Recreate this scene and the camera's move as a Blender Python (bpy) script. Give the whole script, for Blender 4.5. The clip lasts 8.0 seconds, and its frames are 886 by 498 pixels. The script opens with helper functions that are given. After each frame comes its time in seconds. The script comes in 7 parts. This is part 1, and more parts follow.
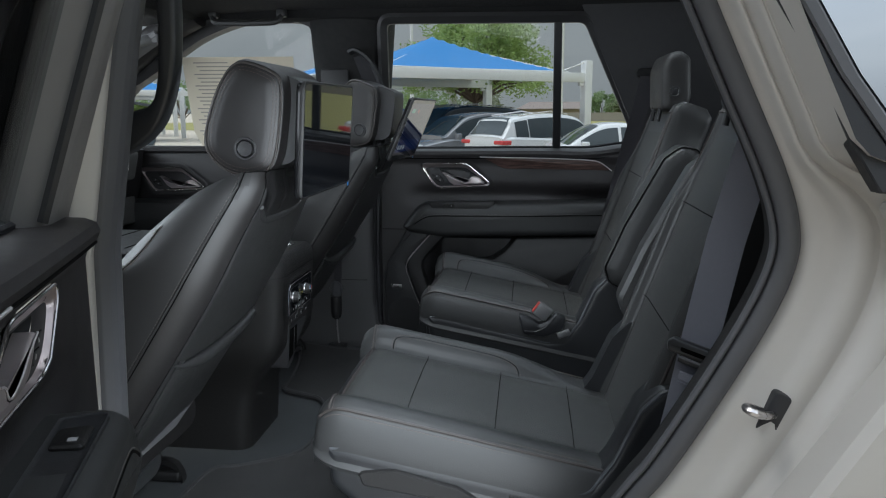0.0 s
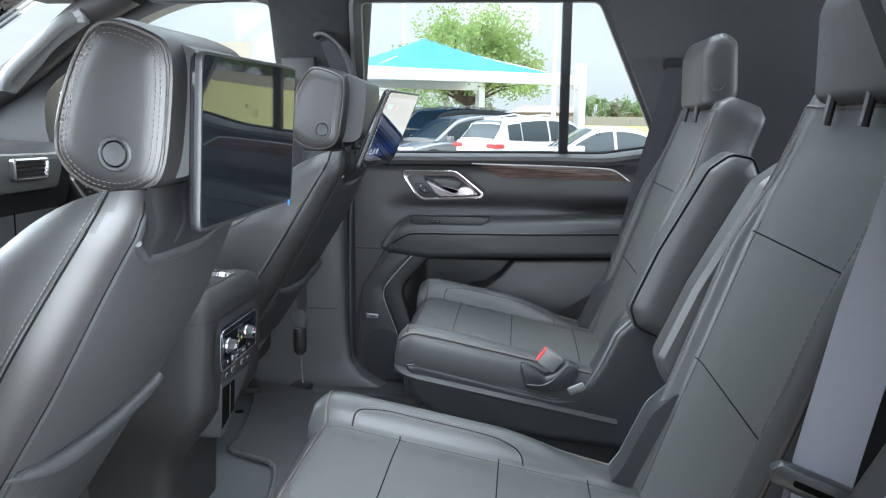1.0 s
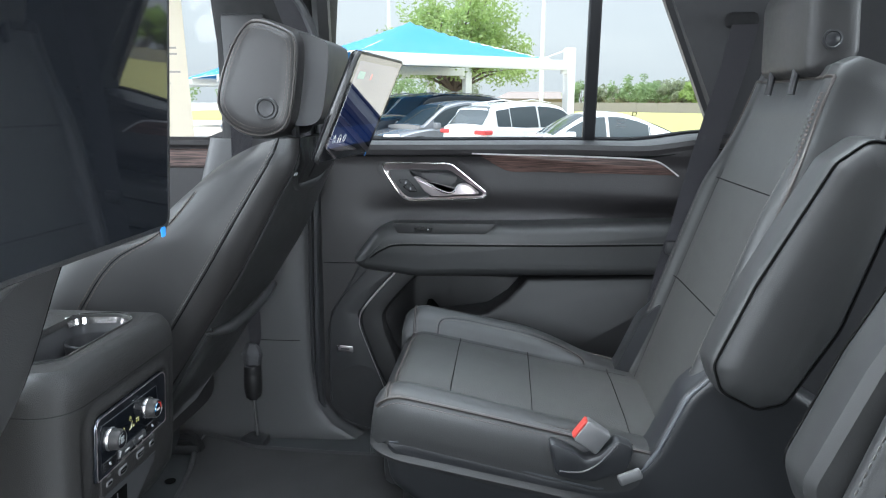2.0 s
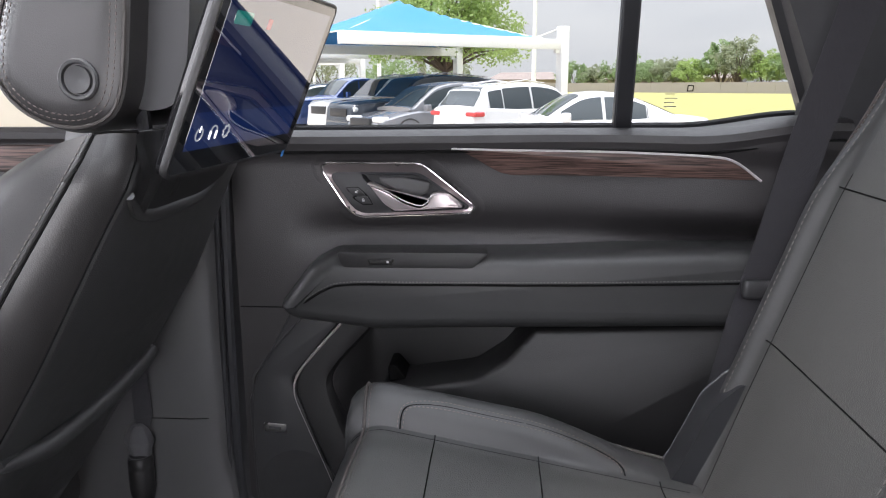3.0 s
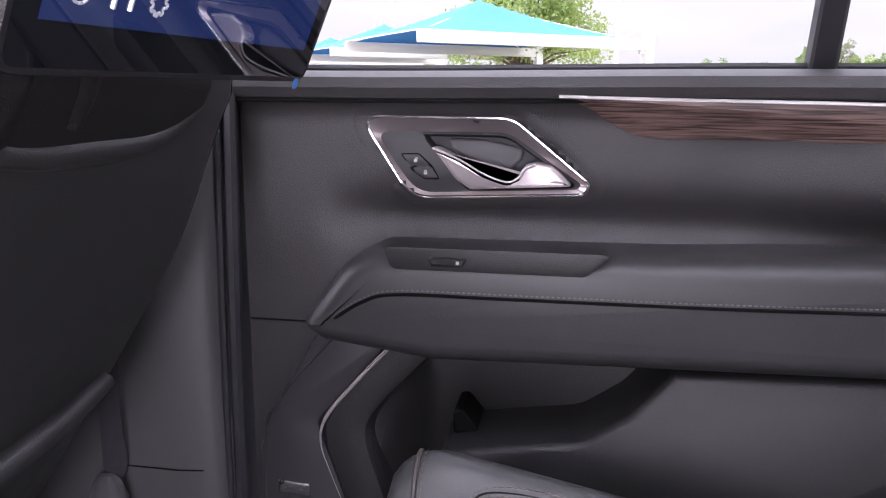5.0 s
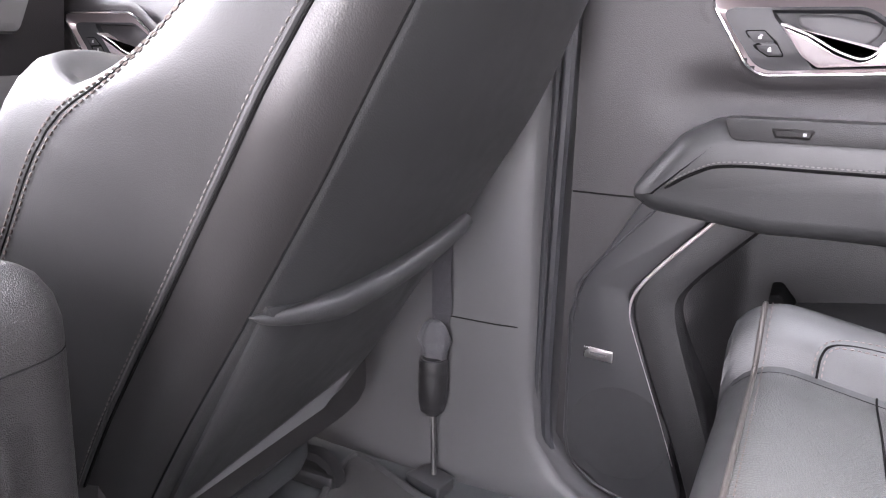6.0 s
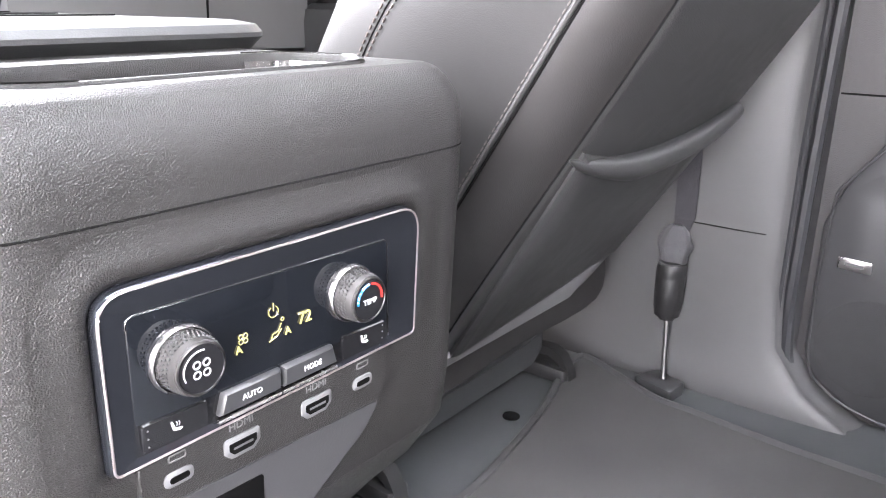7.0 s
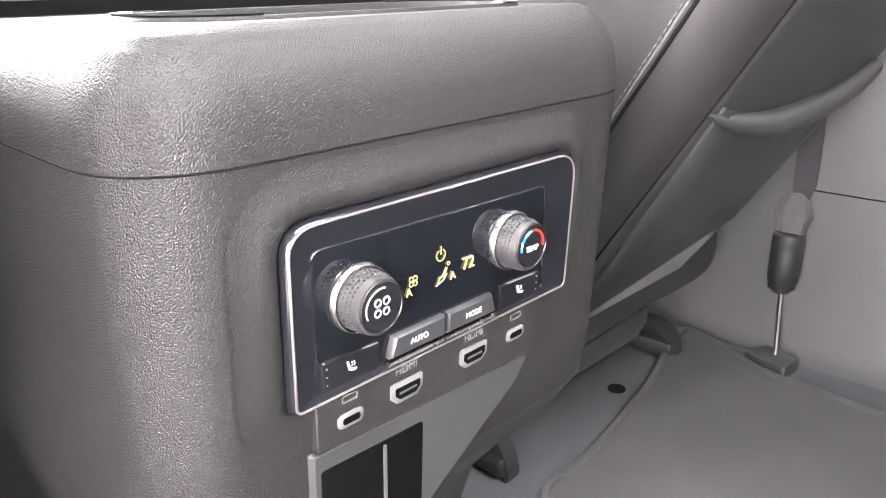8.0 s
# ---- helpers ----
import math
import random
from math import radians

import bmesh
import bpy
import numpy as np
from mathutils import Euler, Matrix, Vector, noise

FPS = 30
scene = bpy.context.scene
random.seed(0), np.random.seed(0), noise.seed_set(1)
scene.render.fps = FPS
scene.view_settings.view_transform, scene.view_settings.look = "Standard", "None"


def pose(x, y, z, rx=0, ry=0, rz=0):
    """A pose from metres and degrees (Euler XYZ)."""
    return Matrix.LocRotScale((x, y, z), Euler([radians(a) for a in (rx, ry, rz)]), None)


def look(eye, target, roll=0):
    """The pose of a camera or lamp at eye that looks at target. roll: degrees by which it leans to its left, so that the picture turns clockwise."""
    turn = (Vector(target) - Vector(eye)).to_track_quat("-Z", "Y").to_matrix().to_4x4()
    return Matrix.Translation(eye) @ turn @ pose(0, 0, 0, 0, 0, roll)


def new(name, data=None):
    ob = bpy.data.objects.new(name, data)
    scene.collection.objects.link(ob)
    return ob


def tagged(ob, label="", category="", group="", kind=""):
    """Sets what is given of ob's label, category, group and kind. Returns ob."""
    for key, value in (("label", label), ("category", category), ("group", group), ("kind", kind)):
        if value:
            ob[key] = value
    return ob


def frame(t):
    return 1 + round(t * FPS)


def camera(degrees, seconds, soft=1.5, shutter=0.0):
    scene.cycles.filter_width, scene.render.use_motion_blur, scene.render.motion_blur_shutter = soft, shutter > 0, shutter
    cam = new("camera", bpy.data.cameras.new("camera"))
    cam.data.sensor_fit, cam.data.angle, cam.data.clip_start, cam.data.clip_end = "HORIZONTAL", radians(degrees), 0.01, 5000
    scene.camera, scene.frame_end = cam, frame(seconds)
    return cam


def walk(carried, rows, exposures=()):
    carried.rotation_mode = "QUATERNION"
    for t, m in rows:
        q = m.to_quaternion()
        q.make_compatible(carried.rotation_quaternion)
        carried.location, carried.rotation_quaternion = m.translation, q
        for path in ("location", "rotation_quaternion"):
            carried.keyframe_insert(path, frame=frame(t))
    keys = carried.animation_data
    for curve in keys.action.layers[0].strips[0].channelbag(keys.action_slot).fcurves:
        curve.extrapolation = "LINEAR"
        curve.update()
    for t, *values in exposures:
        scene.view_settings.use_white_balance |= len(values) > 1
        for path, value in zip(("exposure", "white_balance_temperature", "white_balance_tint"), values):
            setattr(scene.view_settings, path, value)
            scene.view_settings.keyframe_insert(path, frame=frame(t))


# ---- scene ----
cam = camera(61.5, 8.0, soft=1.1)
METRES, EYE, TILT, LEAN, TURN = 2.15, 1.42, -10.3, 0.0, 6.5
ROWS = [
    (0.0, 0.0, 0.0, 0.0, -0.0, 0.0, 0.0),
    (0.5, 0.0079, 0.0871, 0.0136, -0.21, 0.14, -0.23),
    (1.0, 0.0092, 0.1844, 0.0272, -0.65, 0.22, -0.38),
    (1.5, 0.0046, 0.2884, 0.0446, -1.15, -0.09, -0.23),
    (1.7, 0.0027, 0.3307, 0.0472, -1.37, -0.225, -0.12),
    (2.8, 0.0261, 0.5899, 0.0869, -2.119, -2.301, 0.524),
    (3.0, 0.0307, 0.6326, 0.0915, -2.18, -2.13, 0.6),
    (3.5, 0.0364, 0.7249, 0.1011, -2.41, -2.11, 0.11),
    (4.0, 0.0368, 0.7868, 0.0988, -2.19, -1.86, -0.26),
    (4.2, 0.0348, 0.8023, 0.1008, -2.197, -2.052, -0.364),
    (5.3, 0.0143, 0.7878, 0.0724, 8.061, -2.257, -2.365),
    (5.5, 0.0014, 0.7817, 0.0654, 11.78, -3.82, -3.34),
    (6.0, -0.0225, 0.758, 0.036, 19.92, -5.83, -4.58),
    (6.5, -0.0393, 0.7287, 0.0145, 26.86, -7.76, -5.52),
    (7.0, -0.0558, 0.7179, -0.0052, 32.29, -9.64, -5.9),
    (7.5, -0.0702, 0.7094, -0.0138, 36.01, -10.64, -5.51),
    (8.0, -0.073, 0.7097, -0.0153, 37.68, -11.61, -5.32),
]
# the clip opens dark and brightens within half a second
EXPOSURES = [(0.0, -1.38, 5900, 7), (0.2, -0.88, 5900, 6), (0.5, -0.05, 5850, 7), (1.0, 0.46, 5800, 6), (1.7, 0.4, 5800, 6), (2.8, 0.09, 6300, 15), (3.5, 0.34, 6350, 21), (4.2, 0.48, 6080, 23), (5.5, 0.66, 6350, 34), (6.0, 1.9, 6400, 24), (6.5, 2.44, 6350, 18), (8.0, 2.47, 6750, 20)]
walk(cam, [(t, pose(0, 0, EYE, TILT, LEAN, TURN) @ pose(METRES * x, METRES * y, METRES * z, 90 + pitch, roll, yaw)) for t, x, y, z, yaw, pitch, roll in ROWS], EXPOSURES)

# ---- world and lights ----
SUN_EL, SUN_AZ = radians(58), radians(248)
world = bpy.data.worlds.new("hazy_sky")
scene.world = world
world.use_nodes = True
wn, wl = world.node_tree.nodes, world.node_tree.links
wn.clear()
sky = wn.new("ShaderNodeTexSky")
sky.sky_type, sky.sun_disc, sky.sun_elevation, sky.sun_rotation = "NISHITA", False, SUN_EL, SUN_AZ
sky.dust_density = 4.0
coord = wn.new("ShaderNodeTexCoord")
stretch = wn.new("ShaderNodeMapping")
stretch.inputs["Scale"].default_value = (1.0, 1.0, 5.0)
cloud = wn.new("ShaderNodeTexNoise")
cloud.inputs["Scale"].default_value, cloud.inputs["Detail"].default_value = 1.6, 6.0
ramp = wn.new("ShaderNodeValToRGB")
ramp.color_ramp.elements[0].position, ramp.color_ramp.elements[0].color = 0.35, (5.2, 5.45, 5.7, 1)
ramp.color_ramp.elements[1].position, ramp.color_ramp.elements[1].color = 0.65, (7.0, 7.1, 7.05, 1)
cover = wn.new("ShaderNodeMixRGB")
cover.inputs["Fac"].default_value = 0.85
bg = wn.new("ShaderNodeBackground")
# an overcast sky grows brighter towards the zenith
axes = wn.new("ShaderNodeSeparateXYZ")
rise = wn.new("ShaderNodeMapRange")
rise.inputs["From Min"].default_value, rise.inputs["From Max"].default_value = 0.3, 0.95
rise.inputs["To Min"].default_value, rise.inputs["To Max"].default_value = 0.118, 0.8
wl.new(coord.outputs["Generated"], axes.inputs[0])
wl.new(axes.outputs["Z"], rise.inputs["Value"])
wl.new(rise.outputs["Result"], bg.inputs["Strength"])
wo = wn.new("ShaderNodeOutputWorld")
wl.new(coord.outputs["Generated"], stretch.inputs["Vector"])
wl.new(stretch.outputs["Vector"], cloud.inputs["Vector"])
wl.new(cloud.outputs["Fac"], ramp.inputs["Fac"])
wl.new(sky.outputs["Color"], cover.inputs["Color1"])
wl.new(ramp.outputs["Color"], cover.inputs["Color2"])
wl.new(cover.outputs["Color"], bg.inputs["Color"])
wl.new(bg.outputs["Background"], wo.inputs["Surface"])

sun = new("sun", bpy.data.lights.new("sun", "SUN"))
sun.data.energy, sun.data.angle, sun.data.color = 1.6, radians(12), (1.0, 0.96, 0.9)
sun.matrix_world = look((0, 0, 20), (20 * math.sin(SUN_AZ) * -0.6, 20 * math.cos(SUN_AZ) * -0.6, 0))


def window_light(name, at, to, w, h, watts, spread=180):
    """Sky light that enters by an opening of the car."""
    lamp = new(name, bpy.data.lights.new(name, "AREA"))
    lamp.data.shape, lamp.data.size, lamp.data.size_y = "RECTANGLE", w, h
    lamp.data.spread = radians(spread)
    lamp.data.energy, lamp.data.color = watts, (0.97, 0.99, 1.0)
    lamp.matrix_world = look(at, to)


window_light("open_door_sky", (-0.19, 0.885, 1.09), (-0.54, 1.7, 0.76), 0.44, 0.82, 8.3, 141)
window_light("front_window_sky", (-1.0, 0.86, 1.52), (-0.7, 2.0, 1.1), 0.8, 0.4, 8)
window_light("quarter_window_sky", (1.0, 0.86, 1.52), (0.2, 2.0, 0.9), 0.8, 0.34, 5)
window_light("tailgate_window_sky", (2.3, 1.69, 1.52), (0.6, 1.69, 1.2), 1.2, 0.4, 25)
window_light("windshield_sky", (-1.95, 1.69, 1.62), (-0.9, 1.69, 1.05), 1.2, 0.6, 46)
# added lamp under an unseen roof opening, lights seat tops from above
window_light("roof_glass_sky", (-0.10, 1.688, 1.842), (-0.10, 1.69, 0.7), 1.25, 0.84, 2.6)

# ---- materials ----
def mat(name, base, rough=0.5, metal=0.0, var=0.12, vscale=6.0, bump=0.0, bscale=500.0, grain="noise", coat=0.0, spec=0.5, rvar=0.1, fine=60.0):
    m = bpy.data.materials.new(name)
    m.use_nodes = True
    n, l = m.node_tree.nodes, m.node_tree.links
    p = n["Principled BSDF"]
    p.inputs["Metallic"].default_value = metal
    p.inputs["Coat Weight"].default_value = coat
    p.inputs["Specular IOR Level"].default_value = spec
    tc = n.new("ShaderNodeTexCoord")
    big, small = n.new("ShaderNodeTexNoise"), n.new("ShaderNodeTexNoise")
    big.inputs["Scale"].default_value, big.inputs["Detail"].default_value = vscale, 4.0
    small.inputs["Scale"].default_value, small.inputs["Detail"].default_value = vscale * fine / 6.0, 3.0
    add = n.new("ShaderNodeMath")
    add.operation = "ADD"
    lo, hi = [c * (1 - var) for c in base], [min(1.0, c * (1 + var)) for c in base]
    ramp = n.new("ShaderNodeValToRGB")
    ramp.color_ramp.elements[0].position, ramp.color_ramp.elements[0].color = 0.7, (*lo, 1)
    ramp.color_ramp.elements[1].position, ramp.color_ramp.elements[1].color = 1.3, (*hi, 1)
    half = n.new("ShaderNodeMath")
    half.operation, half.inputs[1].default_value = "MULTIPLY", 1.0
    rr = n.new("ShaderNodeMapRange")
    rr.inputs["From Min"].default_value, rr.inputs["From Max"].default_value = 0.7, 1.3
    rr.inputs["To Min"].default_value, rr.inputs["To Max"].default_value = max(0.02, rough - rvar), min(1.0, rough + rvar)
    for tex in (big, small):
        l.new(tc.outputs["Object"], tex.inputs["Vector"])
    l.new(big.outputs["Fac"], add.inputs[0])
    l.new(small.outputs["Fac"], add.inputs[1])
    l.new(add.outputs[0], half.inputs[0])
    l.new(half.outputs[0], ramp.inputs["Fac"])
    l.new(half.outputs[0], rr.inputs["Value"])
    l.new(ramp.outputs["Color"], p.inputs["Base Color"])
    l.new(rr.outputs["Result"], p.inputs["Roughness"])
    ramp.color_ramp.elements[1].position = 1.0
    ramp.color_ramp.elements[0].position = 0.0
    half.inputs[1].default_value = 0.5
    rr.inputs["From Min"].default_value, rr.inputs["From Max"].default_value = 0.3, 0.7
    if bump:
        b = n.new("ShaderNodeBump")
        b.inputs["Strength"].default_value, b.inputs["Distance"].default_value = bump, 0.0006
        if grain == "cells":
            tex = n.new("ShaderNodeTexVoronoi")
            tex.feature = "F1"
            out = tex.outputs["Distance"]
            b.invert = True
        elif grain == "weave":
            tex = n.new("ShaderNodeTexWave")
            tex.bands_direction = "DIAGONAL"
            out = tex.outputs["Fac"]
        else:
            tex = n.new("ShaderNodeTexNoise")
            tex.inputs["Detail"].default_value = 4.0
            out = tex.outputs["Fac"]
        tex.inputs["Scale"].default_value = bscale
        l.new(tc.outputs["Object"], tex.inputs["Vector"])
        l.new(out, b.inputs["Height"])
        l.new(b.outputs["Normal"], p.inputs["Normal"])
    return m


def glow(name, colour, strength):
    m = bpy.data.materials.new(name)
    m.use_nodes = True
    p = m.node_tree.nodes["Principled BSDF"]
    p.inputs["Base Color"].default_value = (*[c * 0.05 for c in colour], 1)
    p.inputs["Roughness"].default_value = 0.02
    p.inputs["IOR"].default_value = 3.2
    p.inputs["Emission Color"].default_value = (*colour, 1)
    p.inputs["Emission Strength"].default_value = strength
    return m


def clear_glass(name, tint=(0.97, 0.985, 0.98), gloss=0.45):
    m = bpy.data.materials.new(name)
    m.use_nodes = True
    n, l = m.node_tree.nodes, m.node_tree.links
    n.clear()
    tr, gl, mix, fr, out = (n.new("ShaderNode" + k) for k in ("BsdfTransparent", "BsdfGlossy", "MixShader", "Fresnel", "OutputMaterial"))
    tr.inputs["Color"].default_value = (*tint, 1)
    gl.inputs["Roughness"].default_value = 0.0
    fr.inputs["IOR"].default_value = 1.0 + gloss
    l.new(fr.outputs[0], mix.inputs[0])
    l.new(tr.outputs[0], mix.inputs[1])
    l.new(gl.outputs[0], mix.inputs[2])
    l.new(mix.outputs[0], out.inputs[0])
    return m


LEATHER = mat("black_leather", (0.033, 0.0335, 0.0337), 0.44, var=0.18, vscale=7, bump=0.16, bscale=900, grain="cells", rvar=0.05, spec=0.5)
BACKLEATHER = mat("brown_black_leather", (0.0215, 0.0202, 0.0202), 0.4, var=0.18, vscale=7, bump=0.16, bscale=900, grain="cells", rvar=0.05, spec=0.62)
BACKPANEL = mat("smooth_black_vinyl", (0.031, 0.031, 0.0314), 0.4, var=0.15, vscale=6, bump=0.3, bscale=750, grain="cells", rvar=0.05, spec=0.75)
# brown tone in the colour stands for the cabin mirrored in the chrome
BEZELRIM = mat("brown_chrome", (0.52, 0.455, 0.455), 0.3, 0.9, var=0.05, rvar=0.05)
SIDELEATHER = mat("matt_black_leather", (0.026, 0.0254, 0.0254), 0.48, var=0.18, vscale=7, bump=0.18, bscale=900, grain="cells", rvar=0.06, spec=0.42)
LEATHER_PERF = mat("perforated_leather", (0.05, 0.0505, 0.0488), 0.5, var=0.14, vscale=5, bump=0.7, bscale=650, grain="cells", rvar=0.05, spec=0.45)
GRILLE = mat("speaker_mesh", (0.021, 0.021, 0.022), 0.6, var=0.1, vscale=5, bump=0.8, bscale=1400, grain="cells")
GRAINED = mat("grained_plastic", (0.0165, 0.0157, 0.0152), 0.42, var=0.16, vscale=4, bump=0.62, bscale=1420, grain="cells", rvar=0.05, spec=0.36)
SMOOTH = mat("smooth_black_plastic", (0.031, 0.031, 0.0325), 0.48, var=0.1, vscale=5, bump=0.2, bscale=900, rvar=0.05)
SOFT = mat("soft_touch_trim", (0.0262, 0.0242, 0.025), 0.46, var=0.1, vscale=4, bump=0.4, bscale=800, grain="cells", rvar=0.05)
HARDTRIM = mat("hard_black_trim", (0.014, 0.0136, 0.014), 0.46, var=0.1, vscale=4, bump=0.4, bscale=900, grain="cells", rvar=0.05)
PILLAR = mat("grey_pillar_trim", (0.066, 0.065, 0.0664), 0.48, var=0.08, vscale=4, bump=0.3, bscale=900, rvar=0.05)
DASHGREY = mat("light_grey_dash", (0.155, 0.155, 0.155), 0.5, var=0.06, vscale=4, bump=0.3, bscale=900)
SHIELDGLINT = mat("satin_shield_edge", (0.075, 0.08, 0.088), 0.34, var=0.08, vscale=6, rvar=0.05)
SHIELD = mat("satin_black_shield", (0.02, 0.021, 0.023), 0.36, var=0.1, vscale=5, bump=0.25, bscale=900, rvar=0.05)
KNOBGREY = mat("grey_knob_plastic", (0.045, 0.043, 0.0425), 0.4, 0.2, var=0.08, vscale=60, rvar=0.05)
KEYGREY = mat("dark_key_plastic", (0.03, 0.0305, 0.032), 0.34, 0.1, var=0.06, vscale=40, rvar=0.05)
MESHGREY = mat("grey_braided_sleeve", (0.1, 0.099, 0.105), 0.34, var=0.3, vscale=160, bump=1.0, bscale=520, grain="weave")
SEAL = mat("satin_grey_rubber", (0.085, 0.086, 0.093), 0.56, var=0.12, vscale=9, bump=0.25, bscale=700)
RUBBER = mat("black_rubber", (0.022, 0.0225, 0.025), 0.5, var=0.2, vscale=12, bump=0.3, bscale=700)
# near-black put on flat plates for the shade inside slots and port mouths
HOLEDARK = mat("black_hollow", (0.002, 0.002, 0.002), 1.0, var=0.05, spec=0.05)
SEAM = mat("seam_shadow_thread", (0.006, 0.006, 0.006), 0.95, var=0.1, spec=0.08)
PALETHREAD = mat("grey_thread", (0.2, 0.19, 0.19), 0.7, var=0.2, vscale=40)
THREAD = mat("brown_grey_thread", (0.09, 0.072, 0.064), 0.7, var=0.2, vscale=40)
PALETHREAD = mat("pale_grey_thread", (0.12, 0.114, 0.108), 0.7, var=0.2, vscale=40)
STITCH = mat("dark_taupe_thread", (0.085, 0.076, 0.072), 0.75, var=0.2, vscale=40)
PIPING = mat("dark_brown_piping", (0.045, 0.039, 0.036), 0.5, var=0.2, vscale=30, bump=0.3, bscale=900)
CARPET = mat("charcoal_carpet", (0.056, 0.0595, 0.062), 0.95, var=0.35, vscale=14, bump=1.0, bscale=1200, rvar=0.03, fine=400)
MATCARPET = mat("floor_mat_pile", (0.043, 0.0418, 0.0413), 0.95, var=0.75, vscale=10, bump=1.0, bscale=1500, rvar=0.03, fine=500)
BINDING = mat("mat_binding", (0.062, 0.061, 0.062), 0.8, var=0.15, vscale=60, bump=0.8, bscale=900, grain="weave")
# belt webbing coloured lighter, as daylight falls on the near belt
WEBBING = mat("seat_belt_webbing", (0.235, 0.24, 0.285), 0.6, var=0.12, vscale=20, bump=0.8, bscale=700, grain="weave")
CHROME = mat("chrome", (0.78, 0.76, 0.76), 0.12, 1.0, var=0.04, rvar=0.04)
SATIN = mat("satin_metal", (0.55, 0.53, 0.53), 0.28, 1.0, var=0.05, rvar=0.05)
DARKMETAL = mat("dark_satin_metal", (0.2, 0.195, 0.195), 0.3, 1.0, var=0.06, rvar=0.05)
# pinkish tone likewise put in for what the metal reflects
ROSE = mat("rose_chrome", (0.5, 0.45, 0.45), 0.3, 0.55, var=0.05, rvar=0.05)
BRIGHT = mat("bright_trim", (0.72, 0.69, 0.7), 0.3, 0.6, var=0.04, rvar=0.04)
GREYTRIM = mat("mid_grey_trim", (0.2, 0.2, 0.205), 0.5, var=0.06, vscale=4, bump=0.3, bscale=900)
GRAPHITE = mat("graphite_gloss", (0.062, 0.067, 0.08), 0.12, 0.85, var=0.06, rvar=0.04)
GLOSSBLACK = mat("gloss_black", (0.01, 0.01, 0.011), 0.08, var=0.1, rvar=0.03)
HEADLINER = mat("black_headliner", (0.009, 0.009, 0.0095), 0.95, var=0.2, vscale=8, bump=0.6, bscale=900)
CLOTHPILLAR = mat("black_pillar_cloth", (0.0125, 0.0125, 0.013), 0.8, var=0.15, vscale=6, bump=0.4, bscale=900)
QUARTERTRIM = mat("black_quarter_cloth", (0.042, 0.042, 0.0445), 0.75, var=0.12, vscale=5, bump=0.4, bscale=900)
GREY_PORT = mat("grey_port_plastic", (0.11, 0.11, 0.112), 0.45, var=0.05)
PRINT = mat("printed_white", (0.42, 0.42, 0.42), 0.5, var=0.02)
PRINT_DIM = mat("moulded_dark_print", (0.11, 0.11, 0.11), 0.6, var=0.02)
BUCKLE = mat("grey_buckle_plastic", (0.11, 0.11, 0.112), 0.45, var=0.06)
# same webbing coloured darker, for belts that hang in shade
BELTSHADE = mat("dark_belt_webbing", (0.042, 0.04, 0.046), 0.6, var=0.15, vscale=20, bump=1.0, bscale=600, grain="weave")
SASH = mat("dark_grey_sash_trim", (0.2, 0.192, 0.19), 0.5, var=0.08, vscale=4, bump=0.3, bscale=900)
RED_BTN = mat("red_plastic", (0.42, 0.045, 0.035), 0.4, var=0.05)
BLUE_TAB = mat("blue_tab", (0.05, 0.25, 0.7), 0.4, var=0.05)
PAINT = mat("pale_bronze_paint", (0.5, 0.48, 0.448), 0.5, 0.0, var=0.05, vscale=3, coat=0.12, rvar=0.05)
GLASS = clear_glass("window_glass", gloss=0.22)
MIRRORFILM = mat("reflective_privacy_glass", (0.8, 0.83, 0.85), 0.03, 1.0, var=0.03, rvar=0.01)
TINT = clear_glass("privacy_glass", (0.55, 0.58, 0.58))
VALANCE = mat("grey_skirt_cloth", (0.25, 0.25, 0.256), 0.9, var=0.2, vscale=9, bump=0.5, bscale=900)
SCREEN = mat("screen_glass", (0.006, 0.007, 0.009), 0.03, var=0.1, rvar=0.01, spec=0.6)
SCREEN.node_tree.nodes["Principled BSDF"].inputs["IOR"].default_value = 1.8
UI_BLUE, UI_DEEP = glow("screen_blue", (0.022, 0.055, 0.22), 0.24), glow("screen_deep_blue", (0.011, 0.026, 0.11), 0.26)
UI_WHITE, UI_TEAL, UI_RED = glow("screen_white", (0.75, 0.8, 0.85), 0.3), glow("screen_teal", (0.02, 0.4, 0.33), 0.3), glow("screen_red", (0.55, 0.02, 0.05), 0.35)
LCD = glow("amber_display", (0.9, 0.85, 0.3), 0.3)
LED_BLUE, LED_RED = glow("blue_mark", (0.02, 0.3, 0.7), 0.5), glow("red_mark", (0.7, 0.05, 0.04), 0.5)


